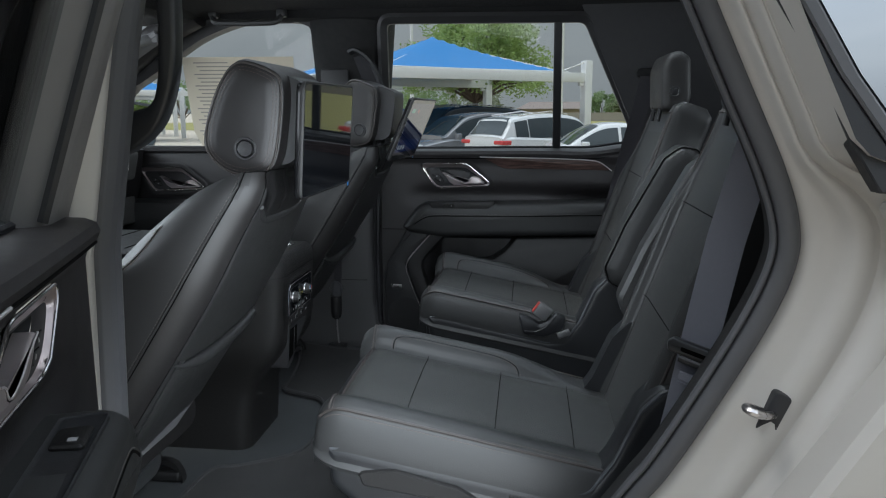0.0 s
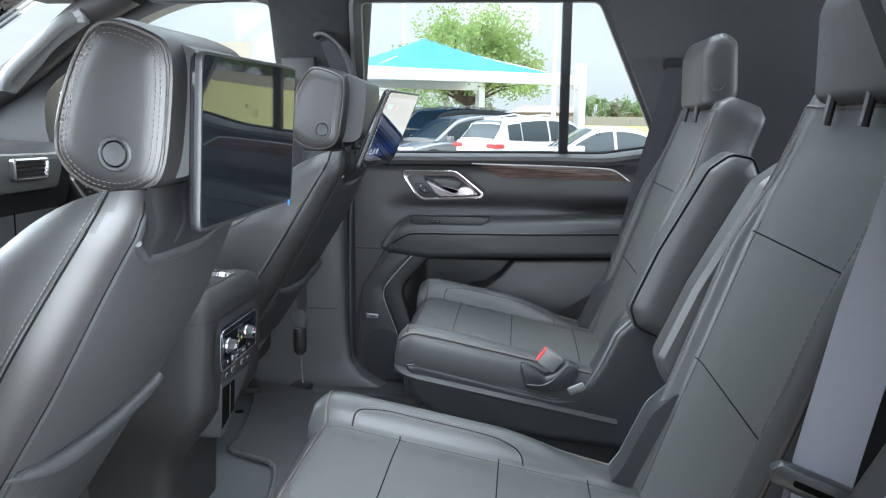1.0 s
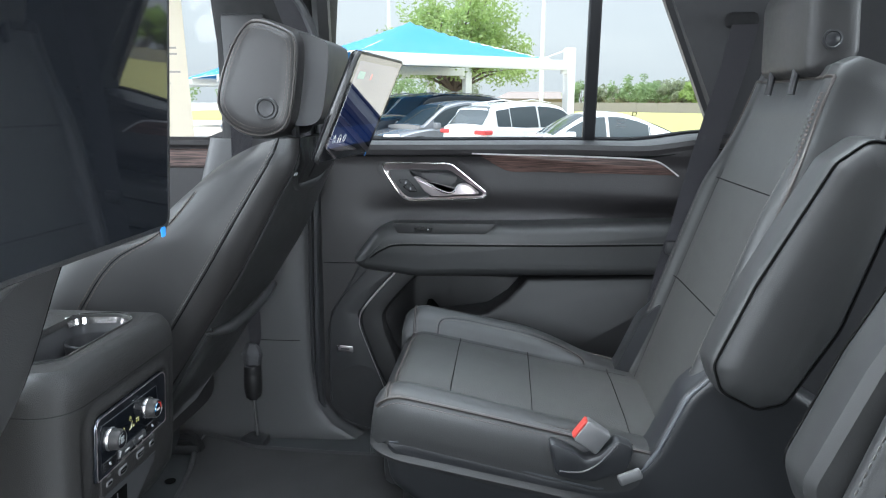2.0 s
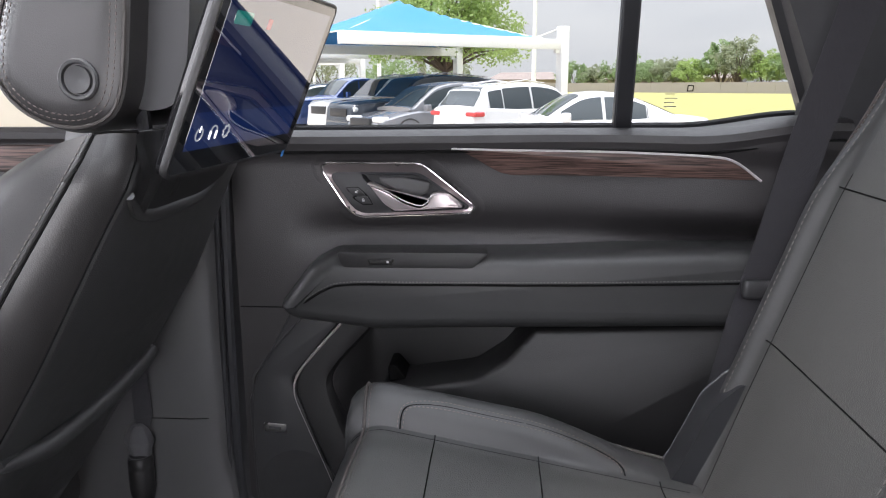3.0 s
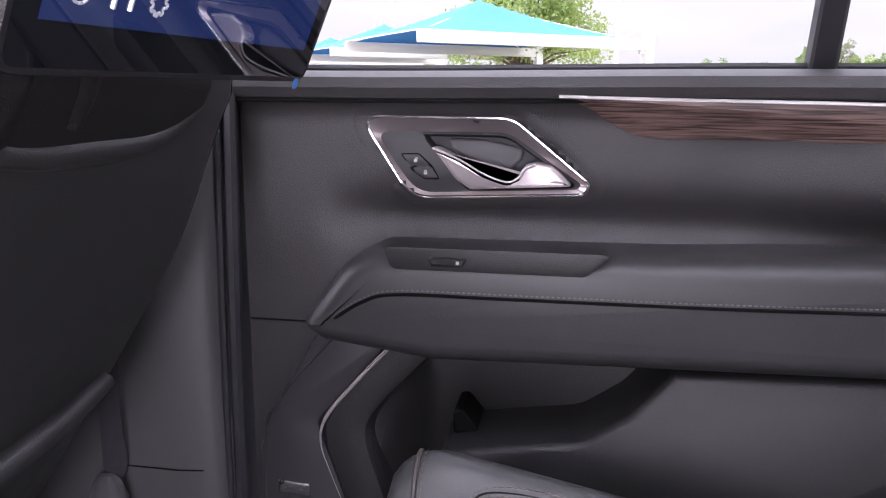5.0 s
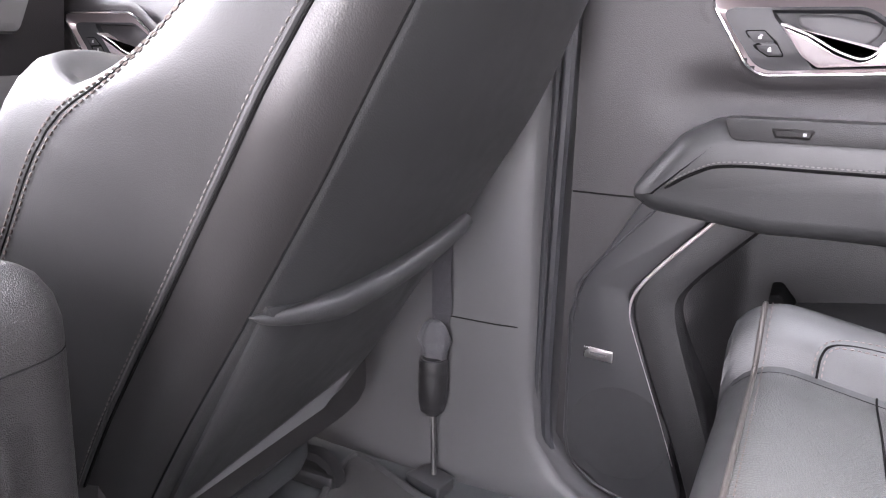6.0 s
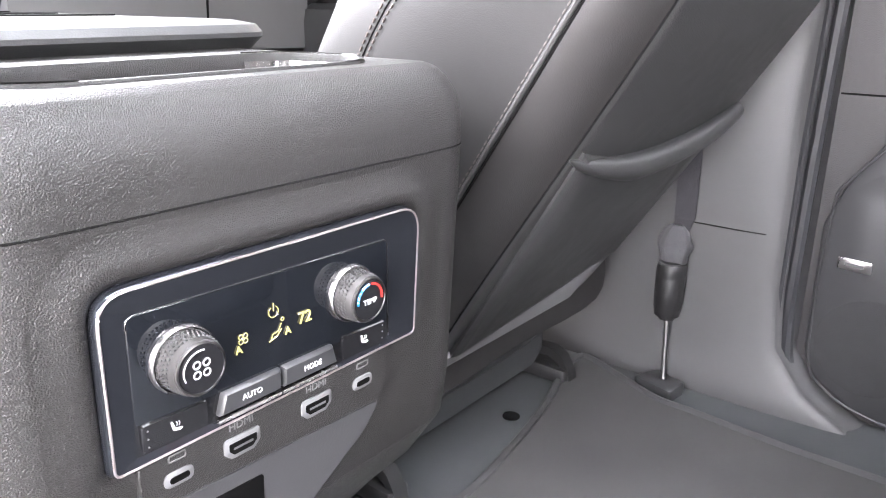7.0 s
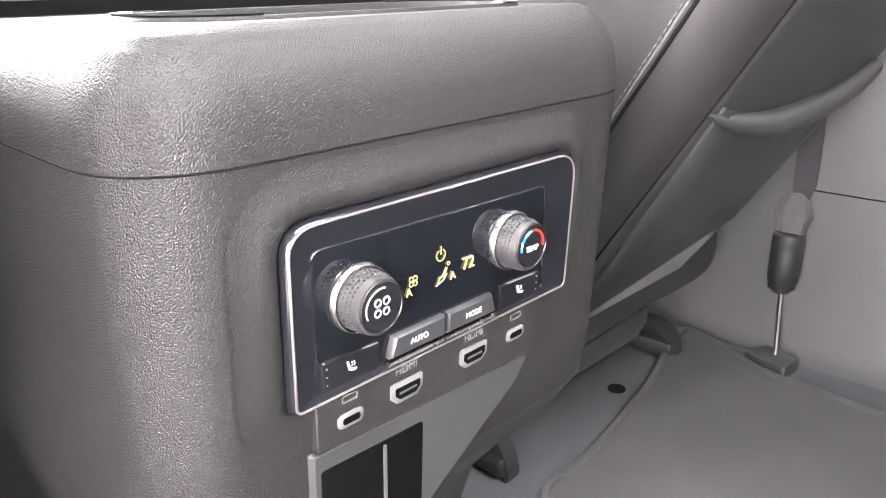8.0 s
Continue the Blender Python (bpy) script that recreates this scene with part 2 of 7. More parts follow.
def wood():
    m = mat("dark_oak_trim", (0.11, 0.075, 0.058), 0.42, var=0.1)
    n, l = m.node_tree.nodes, m.node_tree.links
    p = n["Principled BSDF"]
    tc, mp, w, r = (n.new("ShaderNode" + k) for k in ("TexCoord", "Mapping", "TexNoise", "ValToRGB"))
    mp.inputs["Scale"].default_value = (11.0, 60.0, 420.0)
    w.inputs["Scale"].default_value, w.inputs["Detail"].default_value, w.inputs["Distortion"].default_value = 1.2, 6.0, 0.6
    r.color_ramp.elements[0].position, r.color_ramp.elements[0].color = 0.38, (0.022, 0.013, 0.011, 1)
    r.color_ramp.elements[1].position, r.color_ramp.elements[1].color = 0.6, (0.15, 0.092, 0.078, 1)
    b = n.new("ShaderNodeBump")
    b.inputs["Strength"].default_value, b.inputs["Distance"].default_value = 0.4, 0.0008
    l.new(tc.outputs["Object"], mp.inputs[0])
    l.new(mp.outputs[0], w.inputs["Vector"])
    l.new(w.outputs["Fac"], r.inputs["Fac"])
    l.new(r.outputs["Color"], p.inputs["Base Color"])
    l.new(w.outputs["Fac"], b.inputs["Height"])
    l.new(b.outputs["Normal"], p.inputs["Normal"])
    return m


WOOD = wood()
CONCRETE = mat("concrete_lot", (0.5, 0.44, 0.36), 0.9, var=0.14, vscale=0.4, fine=200, bump=0.5, bscale=60)
GRASS = mat("dry_grass", (0.27, 0.25, 0.08), 0.95, var=0.3, vscale=0.25, fine=400, bump=0.5, bscale=30)


def leafy(name, base, vscale):
    """Leaves let part of the light through."""
    m = mat(name, base, 0.6, var=0.4, vscale=vscale, fine=60)
    n, l = m.node_tree.nodes, m.node_tree.links
    p = n["Principled BSDF"]
    tr, mix = n.new("ShaderNodeBsdfTranslucent"), n.new("ShaderNodeMixShader")
    mix.inputs[0].default_value = 0.45
    l.new(p.inputs["Base Color"].links[0].from_socket, tr.inputs["Color"])
    l.new(p.outputs[0], mix.inputs[1])
    l.new(tr.outputs[0], mix.inputs[2])
    l.new(mix.outputs[0], n["Material Output"].inputs["Surface"])
    return m


LEAF, LEAF_FAR, LEAF_DULL = leafy("leaf_green", (0.3, 0.4, 0.13), 1.2), leafy("far_leaf_green", (0.25, 0.34, 0.16), 0.3), leafy("grey_green_leaf", (0.27, 0.3, 0.19), 0.3)
BARK = mat("bark", (0.12, 0.09, 0.07), 0.9, var=0.3, vscale=4)
STEEL = mat("white_painted_steel", (0.72, 0.72, 0.7), 0.5, var=0.05, vscale=1)
FABRIC = mat("blue_shade_cloth", (0.02, 0.175, 0.45), 0.75, var=0.08, vscale=1.0)
FENCE = mat("weathered_fence", (0.26, 0.24, 0.21), 0.9, var=0.15, vscale=1.0)
ROOF = mat("shingle_roof", (0.24, 0.2, 0.18), 0.9, var=0.15, vscale=1.0)
BRICKWALL = mat("tan_wall", (0.4, 0.34, 0.28), 0.9, var=0.12, vscale=1.0)
TYRE = mat("tyre", (0.02, 0.02, 0.02), 0.8, var=0.1)
RIM = mat("alloy_rim", (0.6, 0.6, 0.6), 0.3, 0.9, var=0.05)
CARGLASS = mat("dark_car_glass", (0.03, 0.04, 0.045), 0.05, var=0.1, rvar=0.02)
LAMP_RED = mat("tail_lamp", (0.5, 0.05, 0.05), 0.2, var=0.05)
LAMP_CLEAR = mat("head_lamp", (0.7, 0.72, 0.74), 0.15, 0.3, var=0.05)
PAPER = mat("window_sticker_paper", (0.62, 0.56, 0.44), 0.9, var=0.05)
INK = mat("ink_bar", (0.3, 0.28, 0.25), 0.9, var=0.05)

# ---- building helpers ----
ORIGIN = {}


def thing(name, at=(0, 0, 0), label="", category="", group="", kind=""):
    ob = new(name)
    ob.empty_display_size = 0.05
    ob.location = at
    ORIGIN[ob.name] = Vector(at)
    return tagged(ob, label, category, group, kind)


def part(name, bm, material, parent=None, label="", smooth=38, **tags):
    me = bpy.data.meshes.new(name)
    if len(bm.verts) < 20000:
        bmesh.ops.remove_doubles(bm, verts=bm.verts, dist=2e-6)
    bmesh.ops.recalc_face_normals(bm, faces=bm.faces)
    org = ORIGIN[parent.name] if parent else Vector((0, 0, 0))
    bmesh.ops.translate(bm, vec=-org, verts=bm.verts)
    bm.to_mesh(me)
    bm.free()
    me.materials.append(material)
    if smooth:
        me.polygons.foreach_set("use_smooth", [True] * len(me.polygons))
        me.set_sharp_from_angle(angle=radians(smooth))
    ob = new(name, me)
    if parent:
        ob.parent = parent
    ORIGIN[ob.name] = org
    return tagged(ob, label, **tags)


def mapped(bm, m):
    bmesh.ops.transform(bm, matrix=m, verts=bm.verts)
    return bm


def join(*bms):
    out = bm = bms[0]
    for other in bms[1:]:
        me = bpy.data.meshes.new("tmp")
        other.to_mesh(me)
        other.free()
        out.from_mesh(me)
        bpy.data.meshes.remove(me)
    return bm


def loft(loops, caps=True, closed=True):
    bm = bmesh.new()
    rows = [[bm.verts.new(p) for p in lp] for lp in loops]
    n = len(rows[0])
    for a, b in zip(rows, rows[1:]):
        for i in range(n if closed else n - 1):
            j = (i + 1) % n
            bm.faces.new((a[i], a[j], b[j], b[i]))
    if caps and closed:
        if caps != "last":
            bm.faces.new(rows[0][::-1])
        bm.faces.new(rows[-1])
    return bm


def spline(pts, n=6, closed=False):
    """Smooth curve through points of any dimension."""
    P = [np.array(p, float) for p in pts]
    k = len(P)
    out = []
    for i in range(k if closed else k - 1):
        if closed:
            a, b, c, d = P[i - 1], P[i], P[(i + 1) % k], P[(i + 2) % k]
        else:
            a, b, c, d = P[max(i - 1, 0)], P[i], P[i + 1], P[min(i + 2, k - 1)]
        for j in range(n):
            t = j / n
            out.append(0.5 * (2 * b + (c - a) * t + (2 * a - 5 * b + 4 * c - d) * t * t + (3 * b - a - 3 * c + d) * t ** 3))
    if not closed:
        out.append(P[-1])
    return [tuple(float(x) for x in p) for p in out]


def area2(poly):
    return sum(a[0] * b[1] - b[0] * a[1] for a, b in zip(poly, poly[1:] + poly[:1]))


def rounded(poly, r, n=5):
    """Rounds the corners of a flat polygon; r is one radius or one for each corner."""
    k = len(poly)
    rs = r if isinstance(r, (list, tuple)) else [r] * k
    out = []
    for i in range(k):
        p, a, b = Vector(poly[i]), Vector(poly[i - 1]), Vector(poly[(i + 1) % k])
        u, v = (a - p), (b - p)
        lim = min(u.length, v.length) * 0.49
        u.normalize(), v.normalize()
        half = max(1e-3, math.acos(max(-1, min(1, u.dot(v)))) / 2)
        t = min(rs[i] / math.tan(half), lim)
        if t < 1e-5 or half > 1.55:
            out.append(tuple(p))
            continue
        s, e = p + u * t, p + v * t
        for j in range(n + 1):
            f = j / n
            out.append(tuple(s * (1 - f) ** 2 + p * 2 * f * (1 - f) + e * f * f))
    return out


def inset(poly, d):
    if abs(d) < 1e-7:
        return list(poly)
    s = 1 if area2(poly) > 0 else -1
    out, k = [], len(poly)
    for i in range(k):
        p, a, b = Vector(poly[i]), Vector(poly[i - 1]), Vector(poly[(i + 1) % k])
        u, v = (p - a), (b - p)
        if u.length < 1e-9 or v.length < 1e-9:
            out.append(tuple(p))
            continue
        u.normalize(), v.normalize()
        nu, nv = Vector((-u.y, u.x)) * s, Vector((-v.y, v.x)) * s
        m = nu + nv
        f = max(0.35, m.dot(nu))
        out.append(tuple(p + m * (d / f)))
    # draw together what has folded over
    src = [Vector(poly[(i + 1) % k]) - Vector(poly[i]) for i in range(k)]
    pts = [Vector(p) for p in out]
    for _ in range(40):
        bad = [i for i in range(k) if (pts[(i + 1) % k] - pts[i]).dot(src[i]) < 0]
        if not bad:
            break
        for i in bad:
            mid = (pts[i] + pts[(i + 1) % k]) / 2
            pts[i], pts[(i + 1) % k] = mid.copy(), mid.copy()
        for i in bad:
            j0, j1 = (i - 1) % k, (i + 2) % k
            pts[i] = pts[i] * 0.9 + pts[j0] * 0.1
            pts[(i + 1) % k] = pts[(i + 1) % k] * 0.9 + pts[j1] * 0.1
    return [tuple(p) for p in pts]


def slab(poly, prof, fr):
    """A flat outline with a profile of (inset, height) from one cap to the other, laid by fr(u, v, h)."""
    return loft([[fr(u, v, h) for u, v in inset(poly, d)] for d, h in prof])


def soft_prof(h0, h1, r):
    """Profile of a plate from h0 to h1 with its h1 rim rounded."""
    s = 1 if h1 > h0 else -1
    return [(0, h0), (0, h1 - s * r), (r * 0.3, h1 - s * r * 0.3), (r, h1)]


def pill_prof(h0, h1, r):
    s = 1 if h1 > h0 else -1
    return [(r, h0), (r * 0.3, h0 + s * r * 0.3), (0, h0 + s * r), (0, h1 - s * r), (r * 0.3, h1 - s * r * 0.3), (r, h1)]


def ring(poly, width, prof, fr):
    """A frame: the outline and its inset, with the profile (share of the width, height) across it."""
    return loft(*[[[fr(u, v, h) for u, v in inset(poly, width * f)] for f, h in prof + prof[:1]]], caps=False)


def tube(pts, r, n=8, closed=False, flat=1.0, up=None):
    P = [Vector(p) for p in pts]
    k = len(P)
    loops = []
    ref = Vector(up) if up else Vector((0.13, 0.31, 0.94))
    rs = r if isinstance(r, (list, tuple)) else [r] * k
    for i in range(k):
        d = (P[(i + 1) % k] - P[i - 1]) if closed else (P[min(i + 1, k - 1)] - P[max(i - 1, 0)])
        if d.length < 1e-9:
            d = Vector((1, 0, 0))
        d.normalize()
        x = ref.cross(d)
        if x.length < 1e-4:
            x = Vector((1, 0, 0)).cross(d)
        x.normalize()
        y = d.cross(x).normalized()
        loops.append([P[i] + (x * math.cos(a) + y * math.sin(a) * flat) * rs[i] for a in (2 * math.pi * j / n for j in range(n))])
    if closed:
        return loft(loops + loops[:1], caps=False)
    return loft(loops)


def resample(pts, step):
    P = [Vector(p) for p in pts]
    out, carry = [P[0].copy()], 0.0
    for a, b in zip(P, P[1:]):
        d = (b - a).length
        s = step - carry
        while s <= d:
            out.append(a.lerp(b, s / d))
            s += step
        carry = d - (s - step)
    return out


def stitches(pts, step=0.0055, ln=0.0036, w=0.0007, lift=(0, 0, 0)):
    """A row of thread dashes along a path."""
    P = resample(pts, step)
    V, F = [], []
    for a, b in zip(P, P[1:]):
        d = (b - a).normalized()
        x = d.orthogonal().normalized()
        y = d.cross(x)
        c = (a + b) / 2 + Vector(lift)
        k = len(V)
        for e, s in ((-0.5, 0.35), (-0.25, 1), (0.25, 1), (0.5, 0.35)):
            for i, j in ((1, 0), (0, 1), (-1, 0), (0, -1)):
                V.append(c + d * ln * e + (x * i + y * j) * w * s)
        for q in range(3):
            for i in range(4):
                j = (i + 1) % 4
                F.append((k + q * 4 + i, k + q * 4 + j, k + q * 4 + 4 + j, k + q * 4 + 4 + i))
        F += [(k, k + 3, k + 2, k + 1), (k + 12, k + 13, k + 14, k + 15)]
    return raw(V, F)


def raw(V, F):
    me = bpy.data.meshes.new("tmp")
    me.from_pydata([tuple(v) for v in V], [], F)
    bm = bmesh.new()
    bm.from_mesh(me)
    bpy.data.meshes.remove(me)
    return bm


def box(lo, hi, r=0.004):
    """A box with rounded edges."""
    (x0, y0, z0), (x1, y1, z1) = lo, hi
    r = min(r, (x1 - x0) * 0.45, (y1 - y0) * 0.45, (z1 - z0) * 0.45)
    poly = rounded([(x0, y0), (x1, y0), (x1, y1), (x0, y1)], r, 3)
    return slab(poly, pill_prof(z0, z1, r), lambda u, v, h: (u, v, h))


def disc(c, axis, r, prof, n=28):
    """A turned piece round an axis: prof is (radius share, height)."""
    a = Vector(axis).normalized()
    x = a.orthogonal().normalized()
    y = a.cross(x)
    return loft([[Vector(c) + a * h + (x * math.cos(t) + y * math.sin(t)) * r * f for t in (2 * math.pi * i / n for i in range(n))] for f, h in prof])


def ribbon(pts, side, w, th=0.0015):
    """A strap of width w along a path; side gives its width direction at each point or one for all."""
    P = [Vector(p) for p in pts]
    S = [Vector(s).normalized() for s in side] if isinstance(side[0], (tuple, list, Vector)) else [Vector(side).normalized()] * len(P)
    loops = []
    ws = w if isinstance(w, list) else [w] * len(P)
    for i, p in enumerate(P):
        d = (P[min(i + 1, len(P) - 1)] - P[max(i - 1, 0)]).normalized()
        nrm = d.cross(S[i]).normalized() * th / 2
        s = S[i] * ws[i] / 2
        loops.append([p - s - nrm, p + s - nrm, p + s + nrm, p - s + nrm])
    return loft(loops)


def sheet(fn, nu, nv):
    """An open sheet fn(u, v), u and v from 0 to 1."""
    bm = bmesh.new()
    g = [[bm.verts.new(fn(i / nu, j / nv)) for j in range(nv + 1)] for i in range(nu + 1)]
    for i in range(nu):
        for j in range(nv):
            bm.faces.new((g[i][j], g[i + 1][j], g[i + 1][j + 1], g[i][j + 1]))
    return bm


def words(text, size, m, depth=0.0003):
    """Letters as a mesh: x along the line, y up, centred."""
    cu = bpy.data.curves.new("letters", "FONT")
    cu.body, cu.size, cu.extrude, cu.align_x, cu.align_y = text, size, depth, "CENTER", "CENTER"
    ob = bpy.data.objects.new("letters", cu)
    me = bpy.data.meshes.new_from_object(ob)
    bm = bmesh.new()
    bm.from_mesh(me)
    bpy.data.objects.remove(ob)
    bpy.data.curves.remove(cu)
    bpy.data.meshes.remove(me)
    return mapped(bm, m)


def smoothstep(a, b, x):
    t = max(0.0, min(1.0, (x - a) / (b - a)))
    return t * t * (3 - 2 * t)

# ---- rear door with its trim (drawn for the far side; M carries it elsewhere) ----
XC = 1.688  # the car's middle line, y


def door_y(x, z):
    y = 2.452 - 0.05 * smoothstep(0.0, 0.26, x) * smoothstep(1.13, 1.2, z)
    y -= 0.014 * smoothstep(1.255, 1.29, z)
    y += 0.021 * math.exp(-((z - 1.152) / 0.03) ** 2) * smoothstep(-0.42, -0.3, x)
    y += 0.06 * smoothstep(1.04, 1.0, z) * smoothstep(-0.36, -0.28, x)
    return y


def on_door(h0=0.0):
    return lambda u, v, h: (u, door_y(u, v) - h - h0, v)


def flat(y0):
    return lambda u, v, h: (u, y0 - h, v)


def inside(p, poly):
    c = False
    for a, b in zip(poly, poly[1:] + poly[:1]):
        if (a[1] > p[1]) != (b[1] > p[1]) and p[0] < (b[0] - a[0]) * (p[1] - a[1]) / (b[1] - a[1]) + a[0]:
            c = not c
    return c


BEZEL = rounded([(-0.357, 1.258), (-0.195, 1.256), (-0.127, 1.194), (-0.138, 1.177), (-0.296, 1.177)], [0.018, 0.06, 0.014, 0.012, 0.04], 7)


def holed(out, hole, fr, h0, h1, n=64, band=False):
    """A wall with one opening: both rims are walked round from the hole's middle."""
    cx, cy = sum(p[0] for p in hole) / len(hole), sum(p[1] for p in hole) / len(hole)

    def cast(poly, a):
        best = None
        for p, q in zip(poly, poly[1:] + poly[:1]):
            dx, dy, ex, ey = math.cos(a), math.sin(a), q[0] - p[0], q[1] - p[1]
            den = dx * ey - dy * ex
            if abs(den) < 1e-12:
                continue
            t = ((p[0] - cx) * ey - (p[1] - cy) * ex) / den
            s = ((p[0] - cx) * dy - (p[1] - cy) * dx) / den
            if t > 1e-9 and -1e-9 <= s <= 1 + 1e-9 and (best is None or t < best):
                best = t
        return (cx + math.cos(a) * best, cy + math.sin(a) * best)

    angs = sorted({round(math.atan2(p[1] - cy, p[0] - cx), 6) for p in out} | {round(-math.pi + 2 * math.pi * i / n, 6) for i in range(n)})
    o, i = [cast(out, a) for a in angs], [cast(hole, a) for a in angs]
    if band:
        return loft([[fr(u, v, h0) for u, v in o], [fr(u, v, h1) for u, v in i]], caps=False)
    loops = [[fr(u, v, h0) for u, v in o], [fr(u, v, h0) for u, v in i], [fr(u, v, h1) for u, v in i], [fr(u, v, h1) for u, v in o], [fr(u, v, h0) for u, v in o]]
    return loft(loops, caps=False)


def on_plate(a, b):
    """Handle drawing units to the door's x and z."""
    return -0.42547 + 0.0002986 * a - 0.0000028 * b, 1.27656 + 0.0000066 * a - 0.0002966 * b


def slope(out, rim, fr, h0, h1, n=72):
    """A band from an outer outline down to an inner one."""
    return holed(out, rim, fr, h0, h1, n, True)


def handle_set(d, P, fr, dx=0.0):
    """Chrome bezel, bowl, pull lever and lock buttons."""
    draw = lambda pts, r: [(x + dx, z) for x, z in rounded([on_plate(*p) for p in pts], r, 6)]
    outer = draw([(226, 56), (752, 70), (1018, 290), (1000, 332), (408, 348)], [0.014, 0.035, 0.011, 0.011, 0.035])
    inner = draw([(274, 112), (738, 122), (986, 294), (974, 314), (426, 330)], [0.01, 0.035, 0.008, 0.008, 0.03])
    P("bezel_surround", loft([[fr(u, v, h) for u, v in inset(outer, i)] for i, h in ((-0.016, -0.0004), (-0.012, 0.0006), (-0.004, 0.0002), (0.0005, -0.002))], caps=False), SOFT, d)
    bz = P("handle_bezel", slope(outer, inner, fr, 0.002, -0.006), BEZELRIM, d, "bright chrome bezel round the handle bowl")
    P("bezel_bead", tube([fr(u, v, 0.002) for u, v in inset(outer, 0.001)], 0.0017, 8, closed=True), CHROME, bz)
    pocket = draw([(436, 124), (734, 132), (966, 296), (958, 310), (600, 322)], [0.003, 0.035, 0.006, 0.006, 0.002])
    P("handle_plate", slope(inner, pocket, fr, -0.006, -0.007), SMOOTH, d)
    P("handle_bowl", loft([[fr(u, v, h) for u, v in inset(pocket, i)] for i, h in ((0, -0.007), (0.0015, -0.02), (0.003, -0.022))], "last"), RUBBER, d)
    cup = draw([(525, 142), (650, 146), (792, 178), (780, 220), (735, 252), (690, 250), (600, 208), (540, 178)], 0.008)
    P("handle_cup", slab(cup, [(0, -0.023), (0, -0.0195), (0.001, -0.0185), (0.003, -0.018)], fr), PILLAR, d)
    lever = draw([(476, 168), (500, 170), (572, 205), (660, 256), (735, 284), (772, 268), (795, 232), (832, 222), (884, 230), (918, 258), (952, 294), (946, 304), (612, 317), (560, 280), (520, 225)], [0.002, 0.003, 0.02, 0.02, 0.01, 0.008, 0.008, 0.008, 0.008, 0.02, 0.003, 0.003, 0.003, 0.02, 0.02])
    P("pull_lever", slab(lever, [(0, -0.02), (0, -0.006), (0.0008, -0.003), (0.0025, -0.0012), (0.005, -0.0006)], fr), ROSE, d, "satin metal inside door pull")
    P("thumb_rest", tube([fr(u + dx, v, -0.0005) for u, v in spline([on_plate(*p) for p in ((482, 172), (572, 209), (660, 260), (735, 287), (775, 272), (798, 238), (832, 228))], 5)], 0.0012, 6), BRIGHT, d)
    keys = [(366, 190), (432, 190), (478, 232), (506, 282), (452, 282), (408, 252)]
    P("key_gap", slab(draw(keys, 0.002), [(0, -0.0075), (0, -0.0061)], fr), SEAM, d)
    for top in (True, False):
        q = [(372, 194), (431, 194), (470, 232), (404, 233)] if top else [(410, 240), (476, 239), (500, 277), (454, 277), (422, 258)]
        btn = P("lock_button", slab(draw(q, 0.0015), [(0, -0.0072), (0, -0.0056), (0.0008, -0.005)], fr), SMOOTH, d)
        cx, cz = on_plate(421 if top else 456, 213 if top else 257)
        cx += dx
        P("lock_mark", join(slab([(cx - 0.0017, cz - 0.002), (cx + 0.0017, cz - 0.002), (cx + 0.0017, cz + 0.0005), (cx - 0.0017, cz + 0.0005)], [(0, -0.0052), (0, -0.0046)], fr), tube([fr(cx + 0.0012 * math.cos(a) + (0.001 if top else 0), cz + 0.0006 + 0.0018 * math.sin(a), -0.0047) for a in [math.pi * k / 8 for k in range(9)]], 0.0004, 5)), PRINT, btn)


